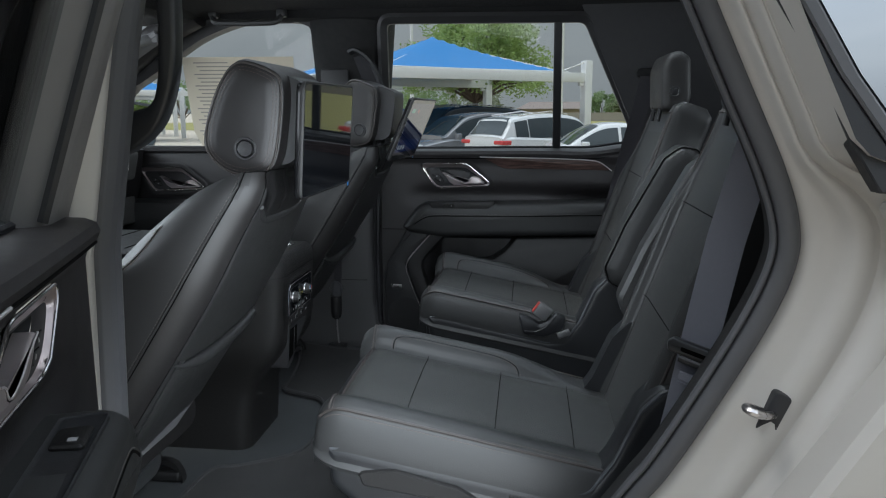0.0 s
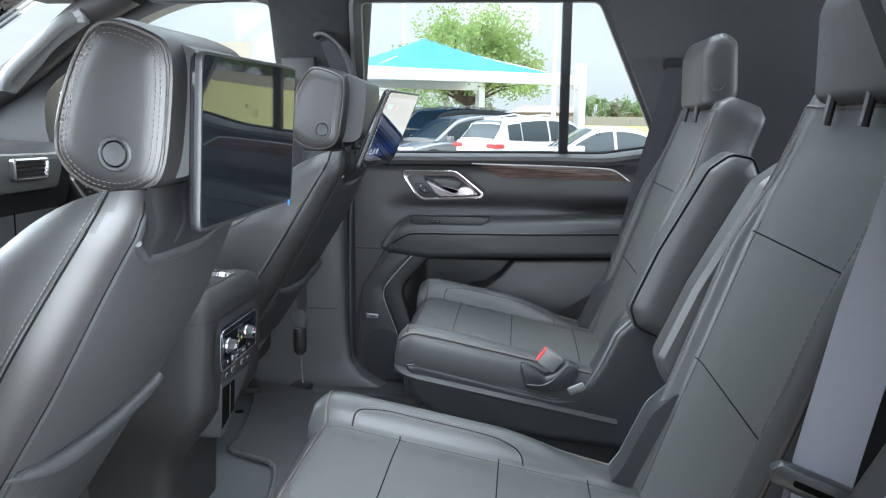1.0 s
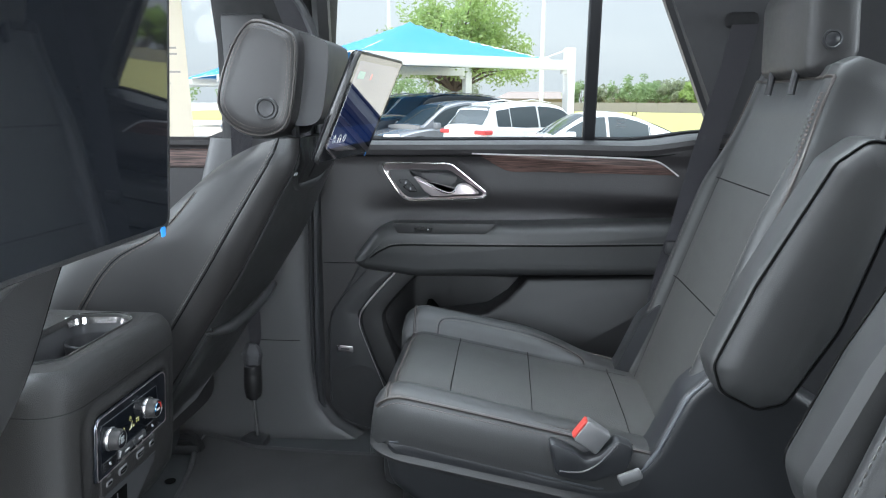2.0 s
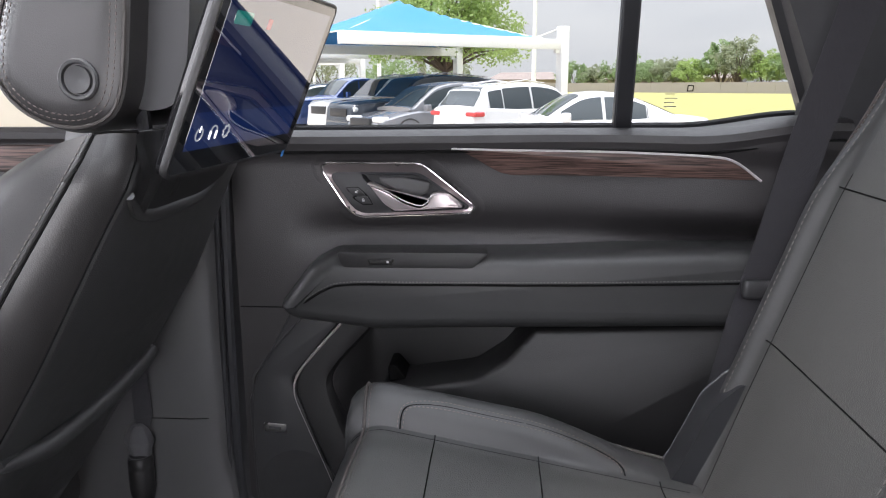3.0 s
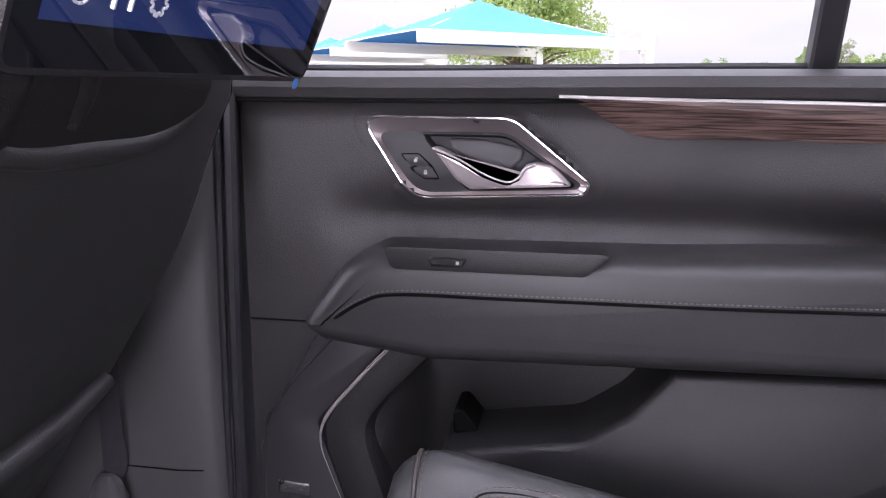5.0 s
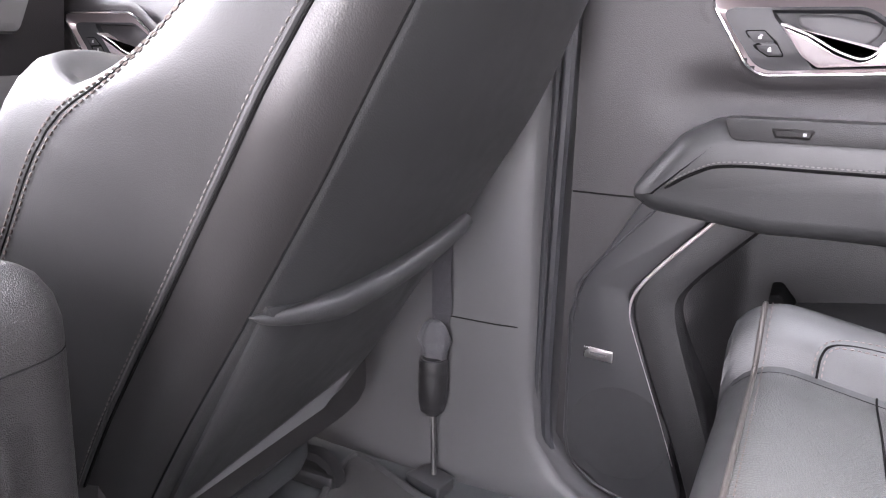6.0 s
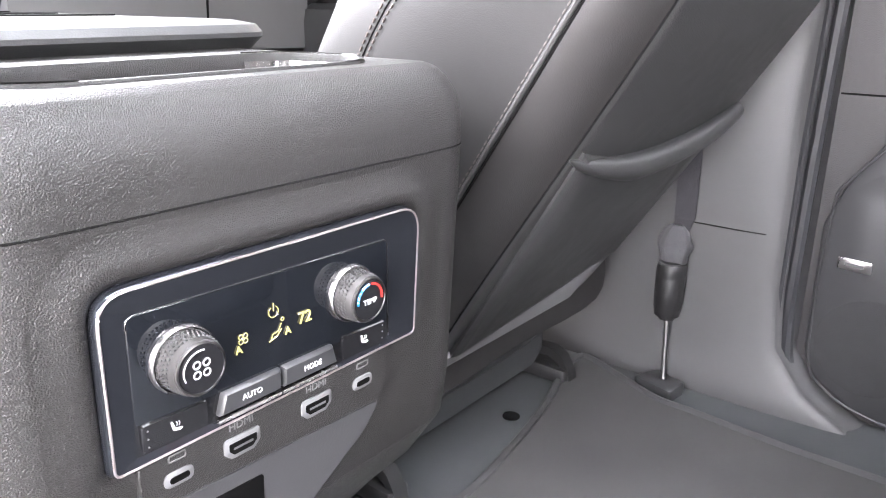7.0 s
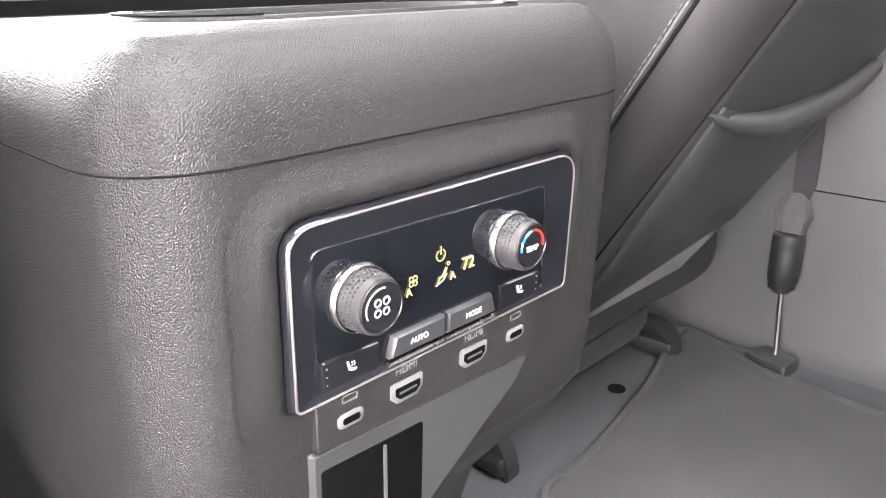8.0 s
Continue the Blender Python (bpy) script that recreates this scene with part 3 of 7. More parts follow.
def rear_door(name, M, label, open_door=False):
    d = thing(name, tuple(M @ Vector((-0.1, 2.5, 0.63))), label, "car door")

    def P(n, bm, material, parent, lab="", **k):
        return part(n, mapped(bm, M), material, parent, lab, **k)

    hole = inset(BEZEL, -0.005)

    def xr(z):
        return 0.36 - 0.16 * smoothstep(1.05, 0.72, z)

    def xf(z):
        return -0.487 + (0.085 - math.sqrt(max(0, 0.085 ** 2 - (0.725 - z) ** 2)) if z < 0.725 else 0)

    nu, nv = 110, 84
    bm = bmesh.new()
    zs = [0.642 + (1.296 - 0.642) * j / nv for j in range(nv + 1)]
    g = [[bm.verts.new((xf(z) + (xr(z) - xf(z)) * i / nu, door_y(xf(z) + (xr(z) - xf(z)) * i / nu, z), z)) for z in zs] for i in range(nu + 1)]
    for i in range(nu):
        for j in range(nv):
            c = (g[i][j].co + g[i + 1][j + 1].co) / 2
            if not inside((c.x, c.z), hole):
                bm.faces.new((g[i][j], g[i + 1][j], g[i + 1][j + 1], g[i][j + 1]))
    loose = [v for v in bm.verts if not v.link_faces]
    bmesh.ops.delete(bm, geom=loose, context="VERTS")
    panel = P("door_panel", bm, SOFT, d, "black soft-touch inner panel")
    # darker hard trim low on the door also carries the shade there
    panel.data.materials.append(HARDTRIM)
    back_to = M.inverted()
    for f in panel.data.polygons:
        c = back_to @ (f.center + ORIGIN[panel.name])
        if c.z < 1.03 and c.x > -0.34:
            f.material_index = 1
    P("door_core", box((-0.48, 2.522, 0.62), (0.34, 2.57, 1.29), 0.02), SMOOTH, d)
    # sill roll under the glass
    prof = [(2.4385, 1.282), (2.434, 1.292), (2.437, 1.302), (2.45, 1.3075), (2.475, 1.309), (2.506, 1.308), (2.512, 1.28), (2.47, 1.27)]

    def rise(x):
        return 0.004 * smoothstep(-0.4, 0.1, x) - 0.004 + 0.018 * smoothstep(0.17, 0.34, x)

    xs = [-0.49 + 0.86 * i / 40 for i in range(41)]
    P("belt_trim", loft([[(x, y - 0.05 * smoothstep(0.0, 0.26, x) * (1 if y < 2.47 else 0.2), z + rise(x)) for y, z in prof] for x in xs]), SOFT, d)
    P("belt_crease", tube([(x, door_y(x, 1.283) + 0.0005, 1.279 + rise(x)) for x in xs], 0.002, 6), SEAM, d)
    P("glass_seal", tube([(x, 2.504, 1.3105 + rise(x)) for x in xs], 0.005, 6), RUBBER, d)
    # wood strip with its chrome edge
    top = spline([(-0.157, 1.283), (-0.05, 1.281), (0.1, 1.2795), (0.19, 1.277), (0.225, 1.27), (0.262, 1.244)], 6)
    low = spline([(0.262, 1.244), (0.1, 1.2445), (-0.04, 1.243), (-0.079, 1.2445), (-0.105, 1.256), (-0.13, 1.271), (-0.157, 1.283)], 6)
    P("wood_strip", slab(top + low[1:-1], [(0, -0.002), (0, 0.002), (0.0015, 0.003)], on_door()), WOOD, d, "dark open-grain wood strip")
    P("wood_chrome", tube([(x, door_y(x, z) - 0.0055, z - 0.0015) for x, z in top], 0.0017, 6), BRIGHT, d)
    handle_set(d, P, on_door())
    # armrest
    rest = rounded([(-0.412, 1.05), (-0.385, 1.033), (-0.27, 1.02), (0.33, 1.036), (0.335, 1.15), (0.15, 1.146), (-0.05, 1.137), (-0.33, 1.133), (-0.36, 1.118)], [0.022, 0.03, 0.05, 0.02, 0.02, 0.1, 0.1, 0.03, 0.04], 6)
    P("armrest", slab(rest, [(0, -0.02), (0, 0.036), (0.0025, 0.047), (0.007, 0.055), (0.014, 0.060), (0.022, 0.062)], flat(2.452)), LEATHER, d, "padded black leather armrest")
    seam = spline([(-0.392, 1.045), (-0.372, 1.06), (-0.34, 1.081), (-0.305, 1.091), (-0.2, 1.0925), (0.0, 1.095), (0.15, 1.099), (0.31, 1.104)], 8)
    P("armrest_seam", tube([(x, 2.3902 + 0.009 * smoothstep(-0.36, -0.395, x), z) for x, z in seam], 0.0019, 6), SEAM, d)
    P("armrest_stitching", stitches([(x, 2.3895 + 0.009 * smoothstep(-0.36, -0.395, x), z + 0.0042) for x, z in seam], 0.005, 0.0034, 0.0008), PALETHREAD, d)
    if open_door:
        on_top = lambda u, v, h: (u, v, 1.1355 + 0.016 * (u + 0.3) * 0.4 + h)
        well = rounded([(-0.318, 2.404), (-0.31, 2.45), (-0.105, 2.45), (-0.095, 2.408)], [0.012, 0.008, 0.008, 0.012], 5)
        # dark plate on the solid armrest, for the shade in the well
        P("grab_well", slab(well, [(0, -0.02), (0, -0.0006), (0.0012, 0.0008), (0.003, -0.0004), (0.005, -0.0012)], on_top), RUBBER, d)
        sw = P("window_switch", slab(rounded([(-0.282, 2.412), (-0.278, 2.442), (-0.236, 2.442), (-0.232, 2.412)], 0.006, 4), [(0, -0.004), (0, 0.001), (0.003, 0.003)], on_top), GRAINED, d)
        P("switch_mark", slab([(-0.252, 2.420), (-0.252, 2.428), (-0.244, 2.428), (-0.244, 2.420)], [(0, 0.0028), (0, 0.0034)], on_top), PRINT, sw)
    else:
        well = rounded([(-0.318, 1.1385), (-0.31, 1.117), (-0.125, 1.118), (-0.1, 1.14)], [0.004, 0.01, 0.01, 0.004])
        # proud dark plate paints the shaded well; the armrest is not cut
        P("grab_well", slab(well, [(0, 0.03), (0, 0.0622), (0.001, 0.0626)], flat(2.452)), HARDTRIM, d)
        sw = P("window_switch", slab(rounded([(-0.275, 1.131), (-0.235, 1.131), (-0.24, 1.122), (-0.27, 1.122)], 0.002), [(0, 0.05), (0, 0.064), (0.002, 0.066)], flat(2.452)), GRAINED, d)
        P("switch_mark", slab([(-0.246, 1.125), (-0.243, 1.125), (-0.243, 1.128), (-0.246, 1.128)], [(0, 0.0655), (0, 0.0665)], flat(2.452)), PRINT, sw)
    # lower front: speaker cover, chevron, pocket
    spk = rounded([(-0.402, 1.034), (-0.318, 1.03), (-0.408, 0.925), (-0.362, 0.79), (-0.32, 0.66), (-0.40, 0.648), (-0.475, 0.70), (-0.478, 0.885), (-0.462, 0.93)], [0.006, 0.004, 0.02, 0.02, 0.02, 0.05, 0.05, 0.03, 0.03], 5)
    P("speaker_cover", slab(spk, soft_prof(-0.004, 0.012, 0.005), flat(2.452)), SMOOTH, d)
    P("cover_rib", tube([(x, 2.4395, z) for x, z in spline([(-0.385, 1.028), (-0.455, 0.945), (-0.47, 0.9), (-0.47, 0.72), (-0.44, 0.672), (-0.39, 0.654), (-0.34, 0.65)], 6)], 0.0018, 6), SMOOTH, d)
    P("panel_seam", tube([(-0.485, 2.4515, 1.037), (-0.41, 2.4515, 1.037)], 0.0011, 6), SEAM, d)
    P("speaker_grille", disc((-0.405, 2.4405, 0.742), (0, -1, 0), 0.062, [(1, 0), (0.99, 0.0006), (0.9, 0.0008), (0.5, 0.0009), (0.05, 0.001)], 40), GRILLE, d, "round perforated speaker grille")
    badge = P("speaker_badge", slab(rounded([(-0.455, 0.850), (-0.419, 0.848), (-0.419, 0.834), (-0.455, 0.836)], 0.0012, 2), [(0, 0.01), (0, 0.014), (0.001, 0.0145)], flat(2.452)), SATIN, d, "small silver badge")
    P("badge_bar", slab([(-0.447, 0.8445), (-0.427, 0.8435), (-0.427, 0.8395), (-0.447, 0.8405)], [(0, 0.0145), (0, 0.0149)], flat(2.452)), PILLAR, badge)
    chev = spline([(-0.316, 1.028), (-0.355, 0.985), (-0.386, 0.948), (-0.4, 0.924), (-0.402, 0.9), (-0.392, 0.868), (-0.36, 0.785), (-0.336, 0.72)], 5)
    P("chevron_chrome", tube([(x, 2.4345, z) for x, z in chev], [0.0005 + 0.0017 * smoothstep(0.3, 0.7, 1 - i / (len(chev) - 1)) for i in range(len(chev))], 6), ROSE, d, "thin chrome chevron line")
    edge_l = spline([(-0.312, 1.032), (-0.352, 0.988), (-0.389, 0.943), (-0.399, 0.908), (-0.386, 0.86), (-0.356, 0.785), (-0.33, 0.72), (-0.31, 0.66)], 5)
    edge_r = spline([(-0.262, 1.028), (-0.3, 0.987), (-0.336, 0.946), (-0.348, 0.916), (-0.336, 0.868), (-0.31, 0.795), (-0.29, 0.73), (-0.276, 0.66)], 5)
    band = [[(a[0] + (b[0] - a[0]) * f, y, a[1] + (b[1] - a[1]) * f) for f, y in ((0, 2.52), (0, 2.4405), (0.06, 2.437), (0.3, 2.4355), (0.7, 2.436), (0.9, 2.4385), (1.0, 2.445), (1.03, 2.456), (1.12, 2.52))] for a, b in zip(edge_l, edge_r)]
    P("chevron_band", loft(band), HARDTRIM, d)
    pock = rounded([(-0.035, 1.02), (0.33, 1.034), (0.33, 0.9), (0.2, 0.66), (-0.28, 0.66), (-0.27, 0.915), (-0.2, 0.928), (-0.12, 0.94), (-0.075, 0.972)], [0.012, 0.004, 0.02, 0.03, 0.02, 0.03, 0.05, 0.05, 0.05], 6)
    # pocket front in the same dark trim, the seat's shade included
    P("map_pocket", slab(pock, [(0, -0.065), (0, 0.03), (0.003, 0.036), (0.008, 0.039)], flat(2.452)), HARDTRIM, d, "moulded map pocket front")
    P("pocket_tab", slab(rounded([(-0.258, 0.943), (-0.247, 0.945), (-0.228, 0.922), (-0.257, 0.917)], [0.005, 0.007, 0.004, 0.004]), [(0, -0.065), (0, -0.006), (0.002, -0.004)], flat(2.452)), SEAM, d)
    # window frame and glass
    fr_out = rounded([(-0.49, 1.268), (-0.475, 1.725), (0.18, 1.722), (0.405, 1.268)], [0.005, 0.05, 0.06, 0.005], 6)
    lean = lambda u, v, h: (u, 2.505 - 0.33 * max(0, v - 1.305) - h, v)
    P("window_frame", ring(fr_out, 0.03, [(0, 0), (0, 0.02), (0.4, 0.026), (1, 0.012), (1, -0.01), (0, -0.01)], lean), SMOOTH, d)
    P("window_glass", slab(inset(fr_out, 0.018), [(0, -0.006), (0, -0.002)], lean), TINT if open_door else GLASS, d).visible_shadow = False
    P("division_bar", slab([(0.078, 1.302), (0.070, 1.715), (0.094, 1.715), (0.104, 1.302)], [(0, -0.012), (0, 0.006), (0.003, 0.009)], lean), RUBBER, d, "black division bar between the panes")
    if open_door:
        P("sash_trim", slab(rounded([(-0.525, 1.29), (-0.50, 1.73), (-0.40, 1.73), (-0.415, 1.29)], 0.01), [(0, -0.01), (0, 0.022), (0.004, 0.03), (0.012, 0.034)], lean), SASH, d, "dark grey window upright")
        P("sash_seal", tube([lean(-0.412 + 0.015 * k / 6, 1.31 + 0.4 * k / 6, 0.03) for k in range(7)], 0.006, 6), RUBBER, d)
    return d, P, lean


far_door, FP, far_lean = rear_door("rear_door", Matrix.Identity(4), "black rear door trim with chrome handle, wood strip and padded armrest")
# marks etched in the fixed pane
FP("glass_mark", ring([(0.178, 1.36), (0.187, 1.36), (0.187, 1.369), (0.178, 1.369)], 0.0014, [(0, 0), (0, 0.0006), (1, 0.0006), (1, 0)], far_lean), SEAM, far_door)
for k in range(4):
    x1 = 0.166 - 0.004 * (k % 2)
    FP("glass_mark", slab([(0.148, 1.338 + 0.006 * k), (x1, 1.338 + 0.006 * k), (x1, 1.3392 + 0.006 * k), (0.148, 1.3392 + 0.006 * k)], [(0, 0), (0, 0.0005)], far_lean), GREYTRIM, far_door)
HINGE = Vector((-0.594, 0.866, 0))
SWING = Matrix.Translation(HINGE) @ pose(0, 0, 0, 0, 0, -69.5) @ Matrix.Translation(-HINGE) @ Matrix.Translation((0, 2 * XC, 0)) @ Matrix.Diagonal((1, -1, 1, 1))
rear_door("rear_door", SWING, "open rear door, black trim with chrome handle and armrest", True)

# ---- shell of the cabin ----
carpet = part("floor", box((-2.0, 0.93, 0.60), (2.3, 2.46, 0.64), 0.01), CARPET, label="charcoal carpet of the car floor", category="floor", kind="structure")
def ceiling_z(x, y):
    return 1.735 + 0.03 * (1 - ((y - XC) / 0.72) ** 2) - 0.05 * smoothstep(-0.7, -1.7, x)


def lining(xs, y0, y1):
    ys = [y0 + (y1 - y0) * j / 12 for j in range(13)]
    return loft([[(x, y, ceiling_z(x, y)) for y in ys] + [(x, y1, 1.85), (x, y0, 1.85)] for x in xs])


# roof opening and pane are unseen, added to let light down inside
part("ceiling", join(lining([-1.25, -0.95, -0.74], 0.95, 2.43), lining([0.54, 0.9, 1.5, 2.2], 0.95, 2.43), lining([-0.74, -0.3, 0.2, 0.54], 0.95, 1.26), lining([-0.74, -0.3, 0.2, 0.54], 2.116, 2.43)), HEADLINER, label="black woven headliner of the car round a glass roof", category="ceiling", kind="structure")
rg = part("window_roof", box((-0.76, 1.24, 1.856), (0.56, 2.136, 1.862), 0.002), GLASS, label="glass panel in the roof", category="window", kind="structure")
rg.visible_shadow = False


def pillar(name, secs, material, label):
    """Trim built from sections: z and a list of (x, y)."""
    return part(name, loft([[(x, y, z) for x, y in s] for z, s in secs]), material, label=label, category="pillar trim", kind="structure")


def bsec(x0, x1, dy=0.0, r=0.0):
    return spline([(x1, 2.52), (x1 + 0.004, 2.46 + dy), (x1 - 0.008, 2.43 + dy), (x1 - 0.03, 2.413 + dy), ((x0 + x1) / 2, 2.405 + dy), (x0 + 0.02, 2.41 + dy), (x0, 2.44 + dy), (x0, 2.52)], 4, True)


pillar("wall_pillar_lower", [(0.60, bsec(-0.86, -0.30, 0.0)), (0.64, bsec(-0.86, -0.40, -0.01)), (0.67, bsec(-0.85, -0.455, -0.004)), (0.72, bsec(-0.84, -0.493)), (0.80, bsec(-0.83, -0.503)), (1.0, bsec(-0.8, -0.505)), (1.31, bsec(-0.72, -0.5))], PILLAR, "dark grey moulded lower B-pillar trim")
pillar("wall_pillar_upper", [(1.31, bsec(-0.70, -0.49, 0.02)), (1.5, bsec(-0.69, -0.475, -0.01)), (1.72, bsec(-0.70, -0.46, -0.04)), (1.78, bsec(-0.72, -0.44, -0.06))], CLOTHPILLAR, "black upper B-pillar trim")
part("trim_seam", tube([(x, 2.4075 - 0.001, 0.868) for x in (-0.80, -0.66, -0.56)] + [(-0.535, 2.4125, 0.867), (-0.513, 2.428, 0.866)], 0.0009, 6), SEAM, label="fine joint across the pillar trim", category="trim", kind="structure")
part("trim_panel", slab(rounded([(-0.665, 1.56), (-0.575, 1.56), (-0.565, 1.42), (-0.66, 1.42)], 0.008), soft_prof(0, 0.01, 0.004), lambda u, v, h: (u, 2.388 - h, v)), SMOOTH, label="black cover of the belt height adjuster", category="trim", kind="structure")
seal_path = spline([(-0.492, 2.44, 1.30), (-0.496, 2.437, 1.1), (-0.499, 2.437, 0.9), (-0.497, 2.437, 0.74), (-0.478, 2.437, 0.68), (-0.43, 2.437, 0.642), (-0.36, 2.437, 0.632), (0.1, 2.437, 0.632)], 8)
part("trim_seal", join(tube(seal_path, 0.0075, 8), tube([(x - 0.012, y - 0.006, z - 0.004) for x, y, z in seal_path], 0.004, 6)), RUBBER, label="black rubber door seal", category="door seal", kind="structure")
part("trim_sill", box((-0.47, 2.36, 0.60), (0.6, 2.56, 0.637), 0.012), PILLAR, label="grey plastic sill trim", category="sill", kind="structure")

# far side behind the door: quarter trim round the rear side window
q_out = [(0.30, 0.60), (2.3, 0.60), (2.3, 1.78), (0.12, 1.78), (0.15, 1.74), (0.335, 1.36)]
q_in = rounded([(0.88, 1.37), (1.75, 1.37), (1.6, 1.655), (0.668, 1.665)], 0.05)


def side_y(v):
    return 2.47 - 0.22 * max(0.0, v - 1.3)


part("wall_quarter", holed(q_out, q_in, lambda u, v, h: (u, side_y(v) - h - 0.05 * smoothstep(0.5, 0.9, u), v), -0.03, 0.03), QUARTERTRIM, label="black quarter trim with a rear side window", category="wall", kind="structure")
qw = part("window_quarter", slab(inset(q_in, -0.01), [(0, -0.002), (0, 0.002)], lambda u, v, h: (u, side_y(v) - h - 0.03, v)), GLASS, label="rear side window pane", category="window", kind="structure")
qw.visible_shadow = False
part("wall_rail", loft([[(x, 2.47, 1.712), (x, 2.375, 1.708), (x, 2.36, 1.715), (x, 2.345, 1.75), (x, 2.4, 1.80), (x, 2.5, 1.80)] for x in (-1.0, -0.4, 0.0, 0.3, 0.7)]), HEADLINER, label="black roof rail trim over the far windows", category="wall", kind="structure")

# far front door with its window, A-pillar, windscreen frame
fw = spline([(-0.70, 1.31), (-0.685, 1.57), (-0.70, 1.68), (-0.74, 1.708), (-0.84, 1.712), (-0.95, 1.702), (-1.09, 1.65), (-1.24, 1.553), (-1.37, 1.465), (-1.39, 1.31)], 4)
part("wall_front_door", holed([(-0.66, 0.6), (-0.66, 1.75), (-1.0, 1.76), (-1.2, 1.68), (-1.55, 1.46), (-1.75, 1.40), (-1.75, 0.6)], fw, lambda u, v, h: (u, 2.45 + 0.02 - 0.1 * max(0, v - 1.31) - h, v), -0.04, 0.02), SMOOTH, label="black front door trim with its window opening", category="wall", kind="structure")
fpane = part("window_front", slab(inset(fw, -0.01), [(0, -0.002), (0, 0.002)], lambda u, v, h: (u, 2.485 - 0.1 * max(0, v - 1.31) - h, v)), GLASS, label="front passenger window pane", category="window", kind="structure")
fpane.visible_shadow = False
fd = thing("front_door_trim", (-1.2, 2.45, 0.9), "black front door trim with chrome handle and wood strip", "door trim")
FR2 = lambda u, v, h: (u, 2.449 - h, v)
part("trim_pad", slab(rounded([(-1.6, 0.75), (-0.71, 0.75), (-0.69, 1.29), (-1.6, 1.29)], 0.03), soft_prof(-0.02, 0.0, 0.006), FR2), SOFT, fd)
handle_set(fd, lambda n, bm, m, p, lab="": part(n, bm, m, p, lab), lambda u, v, h: (u, 2.434 - h, v - 0.02), -0.975)
part("belt_roll", tube([(x, 2.447, 1.30) for x in (-1.6, -1.2, -0.70)], 0.012, 8), SOFT, fd)
part("wood_strip", slab(rounded([(-1.1, 1.285), (-0.71, 1.285), (-0.71, 1.245), (-1.02, 1.245)], 0.01), [(0, -0.01), (0, 0.003), (0.002, 0.005)], FR2), WOOD, fd)
part("armrest", slab(rounded([(-1.6, 1.02), (-0.72, 1.02), (-0.72, 1.13), (-1.5, 1.13)], 0.03), [(0, -0.01), (0, 0.04), (0.01, 0.06), (0.03, 0.065)], FR2), LEATHER, fd)
# window sticker, its print seen from behind
st = thing("window_sticker", (-0.95, 2.46, 1.35), "cream paper price sheet taped inside the front window", "paper sheet")
WS = lambda u, v, h: (u, 2.479 - 0.1 * max(0, v - 1.31) - h, v)
part("sheet", slab([(-1.16, 1.605), (-0.775, 1.605), (-0.775, 1.30), (-1.11, 1.30), (-1.14, 1.36)], [(0, 0), (0, 0.0006)], WS), PAPER, st)
random.seed(4)
for k in range(22):
    z = 1.585 - k * 0.0125
    x0 = -1.12 + 0.01 * (k % 3)
    for a, b in ((0, 0.1 + 0.08 * random.random()), (0.19, 0.24 + 0.08 * random.random())):
        part("print_bar", slab([(x0 + a, z), (x0 + b, z), (x0 + b, z + 0.004), (x0 + a, z + 0.004)], [(0, 0.0008), (0, 0.0011)], WS), INK, st, smooth=0)

# A-pillar with grab handle, windscreen frame and dash
ap = [((-1.06, 2.36, 1.73), 0.045), ((-1.2, 2.375, 1.665), 0.045), ((-1.33, 2.39, 1.575), 0.045), ((-1.5, 2.41, 1.47), 0.05), ((-1.75, 2.43, 1.36), 0.06)]
part("wall_a_pillar", tube(spline([p for p, r in ap], 5), 0.048, 12, flat=0.8), SOFT, label="black windscreen pillar trim", category="pillar trim", kind="structure")
gh = thing("grab_handle", (-1.33, 2.33, 1.55), "grey moulded grab handle on the windscreen pillar", "grab handle")
part("grip", tube(spline([(-1.20, 2.345, 1.655), (-1.235, 2.315, 1.64), (-1.30, 2.305, 1.585), (-1.38, 2.305, 1.52), (-1.42, 2.325, 1.485), (-1.43, 2.36, 1.48)], 5), 0.017, 10), GREYTRIM, gh)
part("end_cap", box((-1.215, 2.325, 1.64), (-1.175, 2.36, 1.672), 0.008), GREYTRIM, gh)
part("end_cap", box((-1.45, 2.33, 1.465), (-1.41, 2.37, 1.497), 0.008), GREYTRIM, gh)
part("base", tube(spline([(-1.18, 2.35, 1.665), (-1.3, 2.35, 1.59), (-1.44, 2.365, 1.475)], 5), 0.03, 10, flat=0.6), GREYTRIM, gh)
gh2 = thing("grab_handle", (-0.85, 2.35, 1.72), "black folding grab handle on the roof rail", "grab handle")
part("grip", tube(spline([(-0.77, 2.33, 1.728), (-0.78, 2.315, 1.70), (-0.84, 2.31, 1.695), (-0.92, 2.31, 1.695), (-0.98, 2.315, 1.70), (-0.99, 2.33, 1.725)], 5), 0.009, 8), SMOOTH, gh2)
for gx in (-0.77, -0.99):
    part("hinge_block", box((gx - 0.014, 2.318, 1.715), (gx + 0.014, 2.35, 1.74), 0.006), SMOOTH, gh2)
part("wall_header", box((-1.35, 0.95, 1.70), (-1.05, 2.42, 1.80), 0.03), HEADLINER, label="black headliner edge over the windscreen", category="wall", kind="structure")
wsn = part("window_windscreen", loft([[(-1.28, 0.98, 1.74), (-1.28, 2.40, 1.74), (-2.05, 2.44, 1.30), (-2.05, 0.94, 1.30)], [(-1.285, 0.98, 1.745), (-1.285, 2.40, 1.745), (-2.055, 2.44, 1.305), (-2.055, 0.94, 1.305)]]), GLASS, label="windscreen pane", category="window", kind="structure")
wsn.visible_shadow = False
